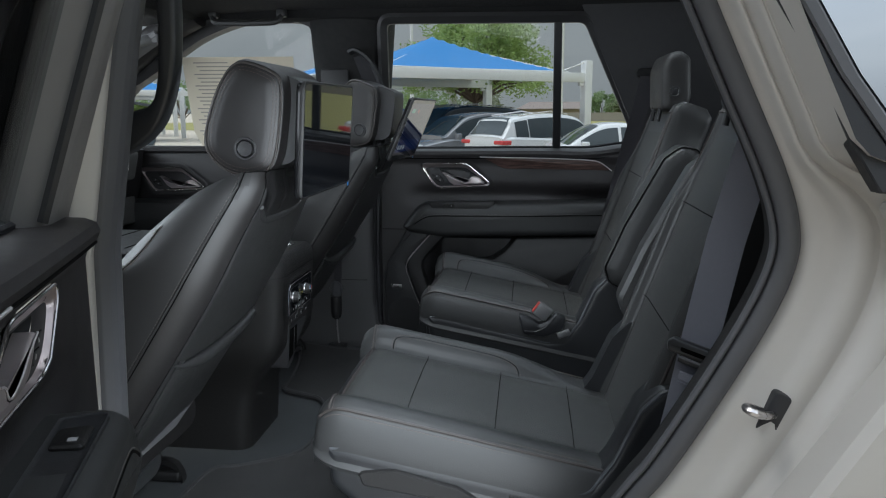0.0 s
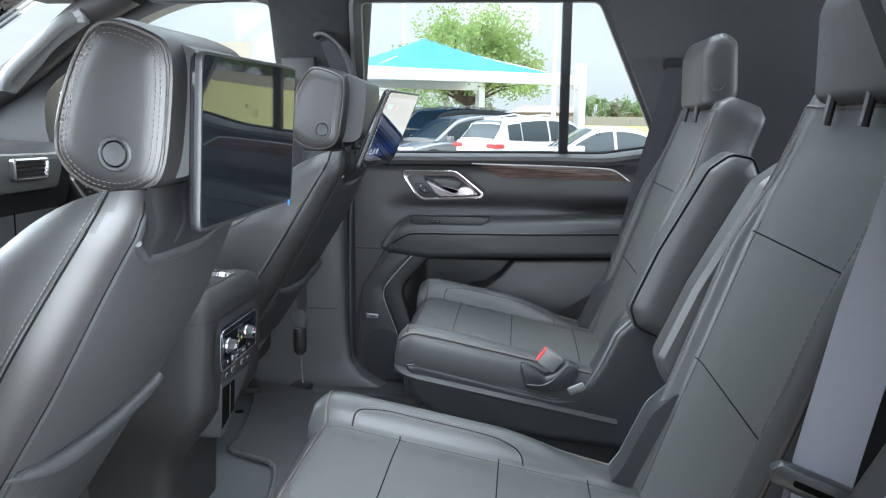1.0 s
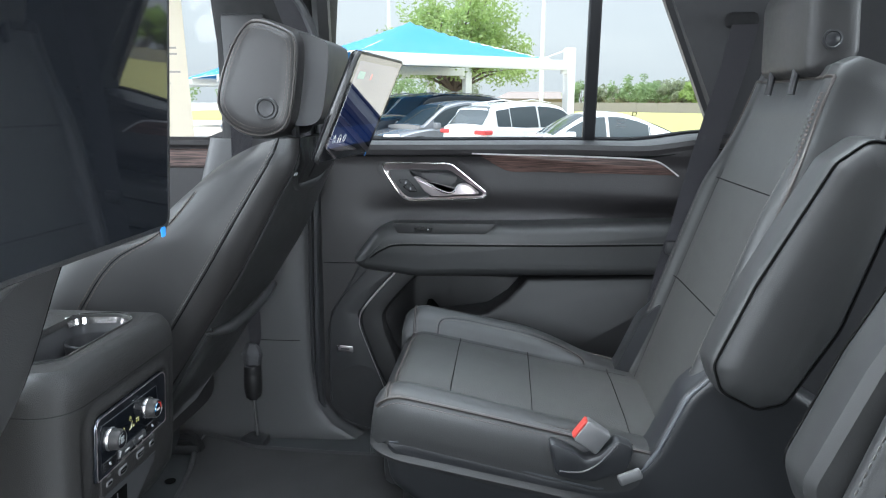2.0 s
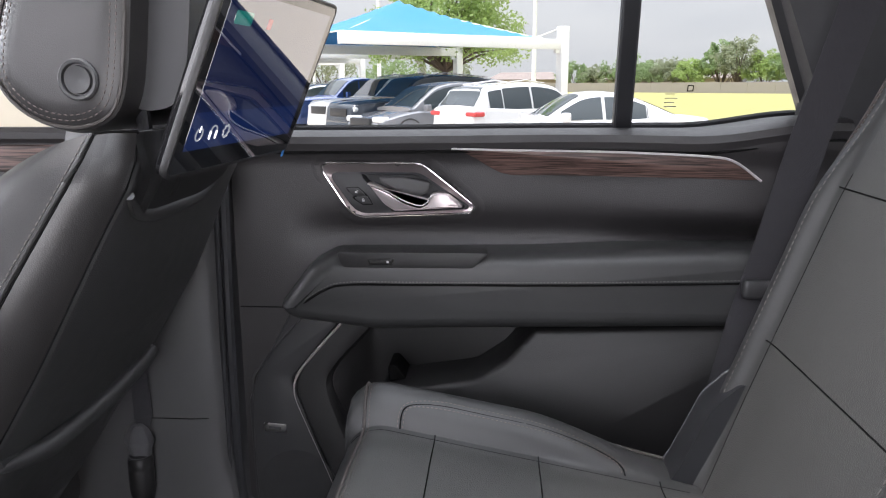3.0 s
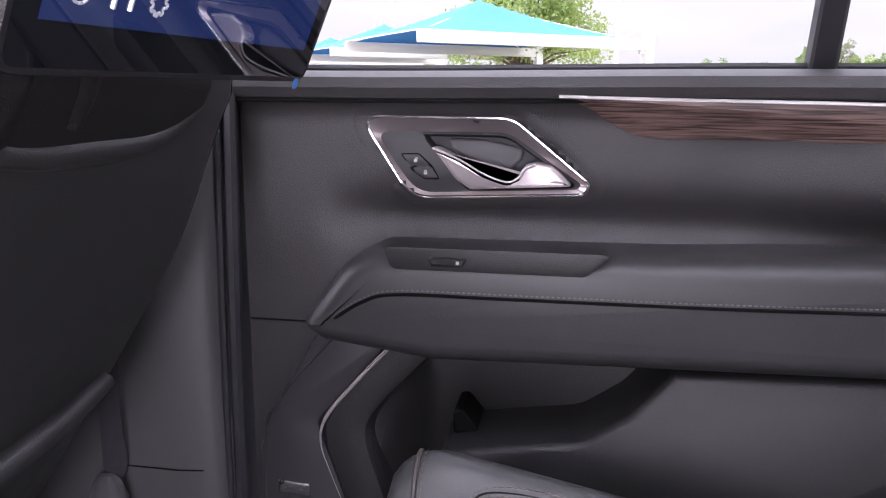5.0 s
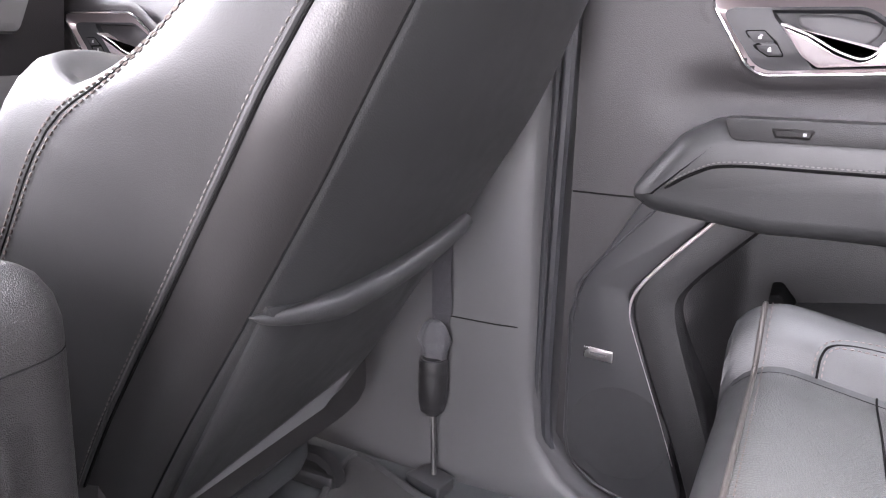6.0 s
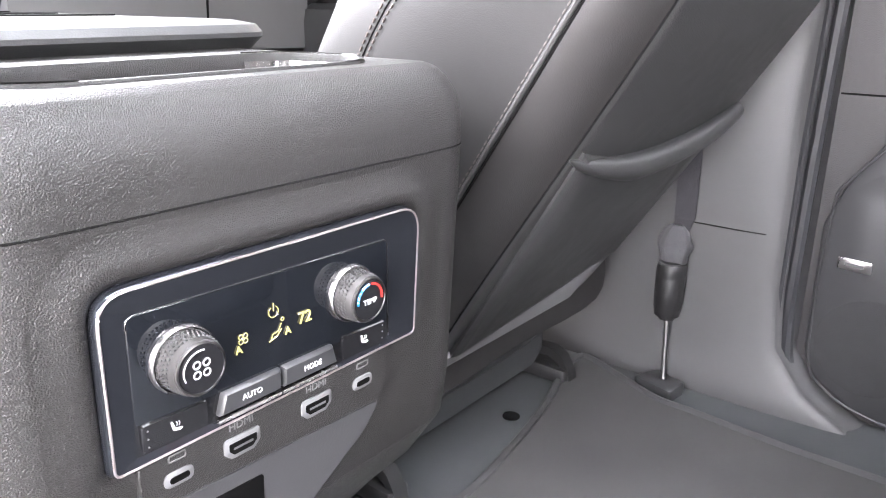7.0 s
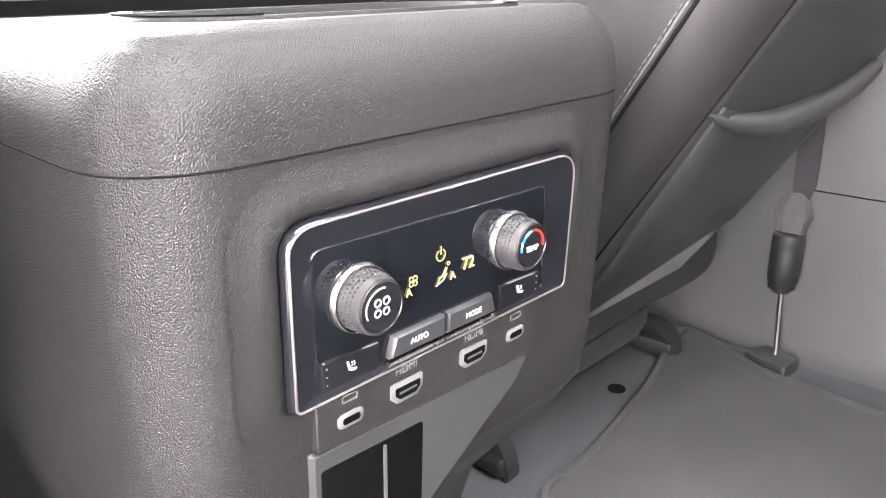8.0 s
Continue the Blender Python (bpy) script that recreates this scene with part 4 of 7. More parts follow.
dash = thing("dashboard", (-1.6, XC, 0.7), "black and light grey dashboard with an air vent", "dashboard")
part("dash_top", loft([[(x, y, z) for x, z in ((-1.30, 1.30), (-1.36, 1.325), (-1.7, 1.34), (-2.1, 1.30), (-2.1, 0.7), (-1.45, 0.7), (-1.38, 1.0), (-1.32, 1.18))] for y in (0.98, 1.4, 2.0, 2.42)]), SOFT, dash)
part("dash_band", slab(rounded([(1.9, 1.205), (2.33, 1.205), (2.375, 1.30), (1.9, 1.31)], 0.02), [(0, 0.0), (0, 0.04), (0.004, 0.05), (0.015, 0.055)], lambda u, v, h: (-1.335 + h * 0.9, u, v)), DASHGREY, dash, "light grey dash band")
part("dash_band", slab(rounded([(1.9, 1.06), (2.40, 1.05), (2.40, 1.15), (1.9, 1.15)], 0.015), [(0, 0.0), (0, 0.02), (0.006, 0.03)], lambda u, v, h: (-1.36 + h, u, v)), DASHGREY, dash)
part("panel_gap", tube([(-1.329, 2.19, 1.055), (-1.329, 2.195, 1.15)], 0.002, 6), SEAM, dash)
vent = part("air_vent", ring(rounded([(2.13, 1.238), (2.262, 1.236), (2.275, 1.292), (2.13, 1.294)], 0.012), 0.009, [(0, 0), (0, 0.012), (0.5, 0.016), (1, 0.01), (1, 0)], lambda u, v, h: (-1.285 + h, u, v)), SATIN, dash)
for k in range(4):
    part("slat", box((-1.29, 2.137, 1.247 + 0.011 * k), (-1.275, 2.262, 1.251 + 0.011 * k), 0.001), RUBBER, vent)

# door mirror outside
dm = thing("door_mirror", (-1.5, 2.65, 1.28), "black door mirror on the far front door", "door mirror")
part("housing", slab(rounded([(2.56, 1.278), (2.90, 1.282), (2.92, 1.455), (2.59, 1.472)], [0.04, 0.05, 0.05, 0.05], 6), [(0.05, -0.11), (0.02, -0.08), (0.004, -0.03), (0, 0), (0.006, 0.004)], lambda u, v, h: (-1.47 + h - (u - 2.6) * 0.12, u, v)), GLOSSBLACK, dm)
part("mirror_glass", slab(rounded([(2.575, 1.29), (2.885, 1.295), (2.905, 1.443), (2.605, 1.46)], [0.035, 0.045, 0.045, 0.045], 6), [(0, 0.004), (0, 0.0065)], lambda u, v, h: (-1.47 + h - (u - 2.6) * 0.12, u, v)), mat("mirror_silver", (0.8, 0.82, 0.82), 0.01, 1.0, var=0.01, rvar=0.005), dm)
part("arm", box((-1.5, 2.46, 1.28), (-1.44, 2.6, 1.32), 0.015), GLOSSBLACK, dm)

# ---- front seats ----
def mirrored(half):
    """A closed section from its right half, listed from rear middle to front middle."""
    left = [(-a, b) for a, b in half[::-1] if abs(a) > 1e-6]
    return half + left


FRONT_HALF = [(0.0, 0.004), (0.09, 0.003), (0.152, 0.0), (0.165, -0.004), (0.186, -0.016), (0.203, -0.042), (0.214, -0.085), (0.213, -0.128), (0.196, -0.165), (0.15, -0.172), (0.09, -0.15), (0.0, -0.142)]


def front_seat(yc, label, side, tilt, screen_c, lit):
    """A reclined front seat seen from behind; side is -1 where its outer edge has the smaller y."""
    d = thing("front_seat", (-0.85, yc, 0.64), label, "car seat", "front seats")

    def at(s, a, n):
        return (-0.55 + s * 0.545 + n * 0.839, yc + a, 1.03 + s * 0.839 - n * 0.545)

    def thick(s):
        e = smoothstep(0.285, 0.335, s) ** 2
        return (1.0 - 0.18 * smoothstep(0.1, 0.3, s)) * (1 - 0.35 * e)

    def skin(u, v, h):
        """On the rear panel, h above its leather."""
        return at(v, u, 0.083 * thick(v) - 0.08 - 0.006 * (v / 0.4) ** 2 + h)

    sec = spline(mirrored(FRONT_HALF), 4, True)
    stations = []
    for i in range(33):
        s = -0.42 + 0.755 * i / 32
        w = 0.86 + 0.14 * smoothstep(-0.42, -0.1, s) - 0.16 * smoothstep(0.12, 0.335, s)
        th = 1.0 - 0.18 * smoothstep(0.1, 0.3, s)
        e = smoothstep(0.285, 0.335, s) ** 2
        stations.append((s, w * (1 - 0.14 * e), th * (1 - 0.35 * e), e))

    def ring_at(s, w, th, e):
        g = 1 + 0.6 * smoothstep(0.2, -0.02, s)
        out = []
        for a, b in sec:
            n = ((b if b > -0.05 else -0.05 + (b + 0.05) * g) + 0.08) * th - 0.08 - 0.006 * (s / 0.4) ** 2
            drop = 0.14 * smoothstep(0.02, 0.335, s) * min(1.3, max(0.0, -n - 0.025) / 0.11) ** 2
            out.append(at(s - drop, a * w, n))
        return out

    loops = [ring_at(*q) for q in stations]
    back = part("backrest", loft(loops), BACKLEATHER, d, "reclined black leather backrest")
    # smooth rear panel and lighter side bolsters beside the leather edge band
    back.data.materials.append(BACKPANEL)
    back.data.materials.append(SIDELEATHER)
    for f in back.data.polygons:
        c = f.center + ORIGIN[back.name]
        s, n = (c.x + 0.55) * 0.545 + (c.z - 1.03) * 0.839, (c.x + 0.55) * 0.839 - (c.z - 1.03) * 0.545
        wide = 0.86 + 0.14 * smoothstep(-0.42, -0.1, s) - 0.16 * smoothstep(0.12, 0.335, s)
        if abs(c.y - yc) < 0.165 * wide and n > -0.03:
            f.material_index = 1
        elif n < -0.04 - 0.01 * smoothstep(0.1, 0.3, s):
            f.material_index = 2

    def column(k, q0=0, q1=33, lift=0.0008):
        i = round(k * 4) % len(sec)
        out = []
        for lp in loops[q0:q1]:
            c = Vector((sum(p[0] for p in lp) / len(lp), yc, sum(p[2] for p in lp) / len(lp)))
            p = Vector(lp[i])
            out.append(tuple(p + (p - c).normalized() * lift))
        return out

    def beside(k, shift, lift=0.0008, q0=0, q1=33):
        """A row on the skin, shift metres along the section from column k."""
        i, step = round(k * 4), 1 if shift > 0 else -1
        out = []
        for q in range(q0, q1):
            lp = [Vector(p) for p in loops[q]]
            p, nxt = lp[i % len(sec)], lp[(i + step) % len(sec)]
            along_s = Vector(loops[min(q + 1, 32)][i % len(sec)]) - Vector(loops[max(q - 1, 0)][i % len(sec)])
            across = (nxt - p).normalized()
            nrm = across.cross(along_s).normalized()
            mid = Vector((sum(v.x for v in lp) / len(lp), yc, sum(v.z for v in lp) / len(lp)))
            if nrm.dot(p - mid) < 0:
                nrm = -nrm
            out.append(tuple(p + across * abs(shift) + nrm * lift))
        return out

    total = len(mirrored(FRONT_HALF))
    for k in (3, total - 3):
        part("panel_seam", tube(column(k, 1, 33, 0.0), 0.0011, 6), SEAM, d)
    for k in (5, total - 5):
        way = -1 if k == 5 else 1
        part("edge_seam", tube(column(k, 0, 33, 0.0002) + [loops[32][(k * 4 + way * q) % len(sec)] for q in range(1, 9)], 0.0013, 6), SEAM, d)
        side = 1 if k == 5 else -1
        part("edge_welt", tube(beside(k, side * 0.0032, -0.0004, 0, 33), 0.0024, 8), SIDELEATHER, d)
        part("stitching", stitches(beside(k, side * 0.0068, 0.0003, 0, 33), 0.006, 0.0042, 0.0007), STITCH, d)
    for k in (7, total - 7):
        part("panel_seam", tube(column(k, 0, 31, 0.0), 0.0008, 6), SEAM, d)
        for side in (0.0045, -0.0045):
            part("stitching", stitches(beside(k, side, 0.0007, 0, 31), 0.0065, 0.0046, 0.0009), THREAD, d)
    # pocket on the rear panel
    lip = []
    for i in range(25):
        f = i / 24
        a = -0.17 + 0.312 * f
        sag = -0.022 * math.sin(math.pi * f) ** 0.8 + 0.012 * f
        lip.append(at(sag - 0.006, a, 0.013 * min(1.0, f / 0.3) ** 0.7 * (1 - 0.45 * f ** 6) - 0.001))
    part("pocket_lip", tube(lip, [0.0008 + 0.0105 * min(1.0, i / 7) ** 0.6 * (1 - 0.35 * (i / 24) ** 8) for i in range(25)], 14), BACKPANEL, d, "padded upper edge of the map pocket")
    pk = [(-0.158, 0.0)] + [(-0.158 + 0.30 * i / 12, -0.022 * math.sin(math.pi * i / 12) ** 0.8 + 0.012 * i / 12) for i in range(1, 12)] + [(0.142, 0.012), (0.125, -0.2), (-0.135, -0.26)]
    part("pocket_panel", slab(pk, [(0, -0.004), (0, 0.002), (0.006, 0.0065), (0.02, 0.009)], lambda u, v, h: at(v, u, h)), BACKPANEL, d, "map pocket panel")
    val = rounded([(-0.15, -0.255), (0.125, -0.195), (0.11, -0.31), (-0.14, -0.39)], 0.01)
    part("valance", slab(val, [(0, -0.06), (0, -0.004), (0.006, 0.002)], lambda u, v, h: at(v, u, h)), VALANCE, d, "loose grey cloth skirt")
    # mount recess at the top of the rear panel: its shade is a dark sheet
    def hollow(u, v):
        w = 1 - 0.22 * max(0.0, 1 - v * 3.2) ** 2
        return skin(-0.022 + (2 * u - 1) * 0.112 * w, 0.258 + 0.075 * v - 0.004 * math.sin(math.pi * u) * (1 - v), 0.0014)

    part("mount_recess", sheet(hollow, 16, 10), HARDTRIM, d)
    roll = [skin(-0.022 - 0.114 + 0.228 * i / 24, 0.253 + 0.03 * abs(i / 12 - 1) ** 4, -0.003) for i in range(25)]
    part("recess_roll", tube(roll, [0.003 + 0.0065 * math.sin(math.pi * (i + 0.5) / 25) ** 0.6 for i in range(25)], 14), BACKPANEL, d)
    for a0, a1, foot in ((-0.122, -0.088, 0.262), (-0.06, -0.036, 0.272)):
        part("mount_arm", sheet(lambda u, v: skin(a0 + (a1 - a0) * (0.5 + (u - 0.5) * (0.55 + 0.45 * v)), foot + (0.335 - foot) * v, 0.0018 + 0.002 * math.sin(math.pi * u)), 8, 6), HARDTRIM, d, "black arm of the screen mount")
    for a in (-0.06, 0.06):
        part("headrest_post", tube([(-0.425, yc + a, 1.29), (-0.43, yc + a, 1.36)], 0.007, 8), RUBBER, d)
    # headrest
    hx, hz = (-0.03, 0.01) if lit else (0.0, 0.0)
    hs = spline([(u + hx, v + hz) for u, v in [(-0.452, 1.503), (-0.40, 1.492), (-0.377, 1.468), (-0.381, 1.40), (-0.395, 1.34), (-0.43, 1.319), (-0.475, 1.325), (-0.507, 1.352), (-0.513, 1.39), (-0.488, 1.462)]], 4, True)
    FY = lambda u, v, h: (u, yc + h, v)
    hr = part("headrest", slab(hs, [(0.03, -0.112), (0.012, -0.110), (0.003, -0.103), (0, -0.09), (0, 0.09), (0.003, 0.103), (0.012, 0.110), (0.03, 0.112)], FY), BACKLEATHER, d, "thick black leather headrest")
    for off, hh in ((0.006, -0.1065), (0.012, -0.1102), (0.017, -0.1112)):
        pth = [FY(u, v, hh - 0.0007) for u, v in inset(hs, off)]
        if off == 0.006:
            part("piping", tube(pth, 0.0019, 6, closed=True), PIPING, hr)
        else:
            part("stitching", stitches(pth + pth[:1], 0.0058, 0.0036, 0.00065), THREAD, hr)
    bt = part("release_button", disc((-0.441 + hx * 0.6, yc - 0.111, 1.366 + hz), (0, -1, 0), 0.0185, [(1, 0), (1, 0.003), (0.92, 0.0045), (0.8, 0.004), (0.74, 0.001), (0.68, 0.001), (0.64, 0.004), (0.5, 0.0035), (0.02, 0.002)]), SMOOTH, hr, "round headrest release button")
    # screen on the headrest
    c, tx, ty = Vector(screen_c), tilt[0], tilt[1]
    S = Matrix.Translation(c) @ pose(0, 0, 0, tilt[2], ty, tx)
    sw, sh = 0.29, 0.181
    SC = lambda u, v, h: tuple(S @ Vector((h, u, v)))
    rect = rounded([(-sw / 2, -sh / 2), (sw / 2, -sh / 2), (sw / 2, sh / 2), (-sw / 2, sh / 2)], 0.012, 5)
    part("screen_shell", slab(inset(hs, 0.02), [(0.0, 0), (0, 0.15)], lambda u, v, h: (u + 0.04 - hx * 0.6, yc - 0.075 + h, v)), SMOOTH, d)
    scr = part("screen", slab(rect, [(0.012, -0.016), (0.004, -0.013), (0, -0.009), (0, -0.001), (0.001, 0.0)], SC), GLOSSBLACK, d, "flat entertainment screen on the headrest")
    part("screen_rim", ring(rect, 0.003, [(0, -0.006), (-0.4, -0.003), (-0.3, 0.0), (0, 0.0012), (1, 0.0012), (1, -0.004)], SC), HARDTRIM, scr, "dark grey rim of the screen")
    part("screen_glass", slab(inset(rect, 0.0025), [(0, -0.003), (0, 0.0005), (0.0006, 0.001)], SC), SCREEN, scr, "glossy black screen glass")
    part("pull_tab", slab(rounded([(sw / 2 - 0.016, -sh / 2 + 0.002), (sw / 2 - 0.008, -sh / 2 + 0.002), (sw / 2 - 0.008, -sh / 2 - 0.006), (sw / 2 - 0.014, -sh / 2 - 0.006)], 0.002), [(0, 0.001), (0, 0.0016)], SC), BLUE_TAB, scr, "small blue film tab")
    if lit:
        # the home page glows behind the glass; its print lies just over the pane
        part("display", slab([(-0.128, -0.066), (0.128, -0.066), (0.128, 0.078), (-0.128, 0.078)], [(0, 0.0010), (0, 0.0012)], SC), UI_DEEP, scr)
        part("display_band", slab([(-0.128, -0.066), (0.128, -0.066), (0.128, -0.03), (-0.128, -0.03)], [(0, 0.0012), (0, 0.0013)], SC), UI_BLUE, scr)
        part("display_tile", slab(rounded([(-0.112, 0.050), (-0.076, 0.050), (-0.076, 0.062), (-0.112, 0.062)], 0.003), [(0, 0.0012), (0, 0.0014)], SC), UI_TEAL, scr)
        part("display_tile", slab(rounded([(-0.04, 0.050), (-0.03, 0.050), (-0.03, 0.060), (-0.04, 0.060)], 0.002), [(0, 0.0012), (0, 0.0014)], SC), UI_RED, scr)
        circ = lambda cx, cy, r, a0, a1, n=14: [SC(cx + r * math.sin(a0 + (a1 - a0) * i / n), cy + r * math.cos(a0 + (a1 - a0) * i / n), 0.0015) for i in range(n + 1)]
        part("display_icon", tube(circ(-0.108, -0.051, 0.006, 0.5, 5.78), 0.0008, 5), UI_WHITE, scr)
        part("icon_stroke", tube([SC(-0.108, -0.049, 0.0015), SC(-0.108, -0.043, 0.0015)], 0.0008, 5), UI_WHITE, scr)
        part("display_icon", tube(circ(-0.08, -0.05, 0.006, -1.6, 1.6), 0.0008, 5), UI_WHITE, scr)
        for iu in (-0.086, -0.074):
            part("icon_stroke", tube([SC(iu, -0.057, 0.0015), SC(iu, -0.049, 0.0015)], 0.0013, 5), UI_WHITE, scr)
        gear = [SC(-0.053 + r * math.sin(a), -0.051 + r * math.cos(a), 0.0015) for a, r in ((2 * math.pi * i / 48, 0.0067 if i % 6 in (0, 1, 2) else 0.0049) for i in range(48))]
        part("display_icon", tube(gear, 0.0008, 5, closed=True), UI_WHITE, scr)
    # cushion, base and rail
    cu = spline(mirrored([(0.0, 0.0), (0.1, 0.0), (0.16, 0.025), (0.2, 0.01), (0.215, -0.05), (0.2, -0.12), (0.0, -0.12)]), 4, True)
    part("cushion", loft([[(x, yc + a * w, z + b * w) for a, b in cu] for x, z, w in ((-1.2, 0.9, 0.8), (-1.16, 0.925, 0.97), (-0.95, 0.92, 1), (-0.78, 0.9, 1), (-0.7, 0.88, 0.9))]), BACKLEATHER, d)
    part("base", box((-1.1, yc - 0.17, 0.66), (-0.76, yc + 0.17, 0.80), 0.03), CARPET, d, "grey cloth cover of the seat base")
    for a in (-0.17, 0.17):
        part("rail", box((-1.15, yc + a - 0.016, 0.645), (-0.725, yc + a + 0.016, 0.668), 0.006), HARDTRIM, d)
        part("rail_cap", loft([[(x, yc + a + y, z) for y in (-0.009, 0.009)] + [(x - 0.004, yc + a + y, z - 0.012) for y in (0.009, -0.009)] for x, z in ((-0.80, 0.69), (-0.752, 0.692), (-0.735, 0.684), (-0.724, 0.665), (-0.72, 0.648))]), HARDTRIM, d)
    return d


front_seat(1.246, "reclined driver's seat in black leather with headrest screen", -1, (-1.2, 3.9, 0.4), (-0.342, 1.268, 1.379), False)
front_seat(2.13, "reclined front passenger seat in black leather with tilted headrest screen", 1, (-4.5, 23.4, 0.0), (-0.325, 2.12, 1.376), True)


# ---- second-row bucket seats ----
CUSH_HALF = [(0.0, 0.0), (0.08, 0.0), (0.134, -0.003), (0.15, 0.0115), (0.169, 0.0215), (0.188, 0.0205), (0.203, 0.007), (0.211, -0.02), (0.212, -0.07), (0.197, -0.10), (0.0, -0.10)]
BACK_HALF = [(0.0, 0.0), (0.08, 0.0), (0.144, 0.002), (0.16, 0.017), (0.175, 0.02), (0.191, 0.006), (0.197, -0.03), (0.19, -0.075), (0.165, -0.10), (0.0, -0.105)]


def inlay(ob, test):
    """Gives the faces that pass the test the matt insert leather."""
    org = ORIGIN[ob.name]
    ob.data.materials.append(LEATHER_PERF)
    for f in ob.data.polygons:
        if test(f.center + org):
            f.material_index = 1


def second_row_seat(yc, inb, label, x0, cross, drop, swell):
    """inb: +1 where the car's middle lies at larger y."""
    d = thing("bucket_seat", (-0.05, yc, 0.64), label, "car seat", "second-row seats")
    sec = spline(mirrored(CUSH_HALF), 4, True)
    xs = [x0 + (0.185 - x0) * (i / 34) ** 1.35 for i in range(35)]

    def cz(x):
        return 0.925 - drop - 0.19 * (x + 0.04)

    def rise(x, a):
        """Share of the bolster's height; the bolster away from the open doorway stands higher."""
        if a > 0:
            return swell * (1 - smoothstep(-0.06, 0.16, x))
        return 0.8 - 0.5 * smoothstep(-0.2, 0.15, x)

    loops = []
    for x in xs:
        lean = max(0.0, 1 - (x - x0) / 0.055)
        nose = 1 - math.sqrt(max(0.0, 1 - lean ** 2))
        w = 1.0 - 0.07 * nose
        loops.append([(x, yc + a * w, cz(x) + (b * rise(x, a) if b > 0 else b * (1 - 0.3 * nose)) - 0.06 * nose * ((0.75 if a > 0.15 and b > 0 else 1) if b > -0.06 else 0.2)) for a, b in sec])
    inlay(part("cushion", loft(loops), LEATHER, d, "black leather seat cushion"), lambda p: abs(p.y - yc) < 0.133 and p.z > cz(p.x) - 0.01 and p.x > xs[2])

    def along(k, q0, q1, up=0.0008):
        return [(lp[k][0], lp[k][1], lp[k][2] + up) for lp in loops[q0:q1]]

    total = len(mirrored(CUSH_HALF))
    for k in (6, total - 6):
        sg = 1 if k == 6 else -1
        part("edge_piping", tube([(x, y + sg * 0.0008, z) for x, y, z in along(k * 4, 2, 32)], 0.0028, 6), PIPING, d)
        part("stitching", stitches([(x, y - sg * 0.008, z + 0.004) for x, y, z in along(k * 4, 3, 31)], 0.006, 0.0042, 0.0009), THREAD, d)
        part("stitching", stitches([(x, y + sg * 0.004, z - 0.008) for x, y, z in along(k * 4, 3, 31)], 0.006, 0.0042, 0.0009), THREAD, d)
    for k in (2, total - 2):
        part("insert_seam", tube(along(k * 4, 2, 33, -0.0002), 0.0007, 6), SEAM, d)
    for q in [min(range(35), key=lambda i: abs(xs[i] - c)) for c in cross]:
        row = [(p[0], p[1], p[2] + 0.0004) for p in (loops[q][i % len(sec)] for i in range(-9, 10))]
        part("cross_seam", tube(row, 0.0009, 6), SEAM, d)
    # welt along the front edge, over both bolsters
    nose_row = [loops[4][i % len(sec)] for i in range(-24, 25)]
    part("front_piping", tube([(x - 0.0012, y, z + 0.0004) for x, y, z in nose_row], 0.0024, 8), PIPING, d)
    part("stitching", stitches([(x + 0.0045, y, z + 0.0022) for x, y, z in nose_row], 0.0055, 0.0038, 0.0007), THREAD, d)
    # double-stitched loop on the raised bolster
    def top_z(x, a, sg):
        for (a0, h0), (a1, h1) in zip(CUSH_HALF[1:], CUSH_HALF[2:]):
            if a0 <= a <= a1:
                h = h0 + (h1 - h0) * (a - a0) / (a1 - a0)
                return cz(x) + (h * rise(x, sg) if h > 0 else h)
        return cz(x)

    end = 0.07 if inb < 0 else -0.01

    def loop_path(o):
        return spline([(x0 + 0.07 + o, 0.137), (x0 + 0.072 + o, 0.148), (x0 + 0.084 + o * 0.6, 0.156 - o * 0.6), (x0 + 0.12, 0.1605 - o), ((x0 + end) / 2, 0.1605 - o), (end - 0.06, 0.1595 - o), (end - 0.022 - o * 0.5, 0.155 - o * 0.6), (end - 0.004 - o, 0.147), (end - o, 0.137)], 6)

    for sg in (1,):
        part("loop_seam", tube([(x, yc + sg * a, top_z(x, a, sg) + 0.0008) for x, a in loop_path(0.0)], 0.001, 6), SEAM, d)
        for o in (-0.0034, 0.0034):
            part("stitching", stitches([(x, yc + sg * a, top_z(x, a, sg) + 0.0016) for x, a in loop_path(o)], 0.0055, 0.0036, 0.0007), THREAD, d)
    # side shields and floor base
    shield = rounded([(x0 + 0.02, 0.90), (x0 + 0.055, 0.905), (0.055, 0.843), (0.1, 0.848), (0.135, 0.90), (0.172, 0.985), (0.205, 1.018), (0.25, 1.02), (0.32, 1.0), (0.42, 0.94), (0.44, 0.715), (0.05, 0.745), (x0 + 0.10, 0.775), (x0 + 0.03, 0.83)], [0.012, 0.02, 0.03, 0.03, 0.08, 0.05, 0.02, 0.03, 0.05, 0.03, 0.04, 0.05, 0.05, 0.04], 6)
    for sg in (1, -1):
        part("side_shield", slab(shield, [(0, 0.15), (0, 0.199), (0.0025, 0.206), (0.007, 0.211), (0.014, 0.213), (0.02, 0.2135)], lambda u, v, h: (u, yc + sg * h, v)), SHIELD, d, "black plastic side shield with recliner hump")
        rimline = [(u, v) for u, v in inset(shield, 0.006) if x0 + 0.03 < u < 0.26 and v > 0.835 and not (u < -0.1 and v < 0.86)]
        # lighter tube paints the highlight along the black plastic edge
        part("shield_edge", tube([(u, yc + sg * 0.2095, v) for u, v in rimline], 0.0034, 8), SHIELDGLINT, d, "satin edge of the shield")
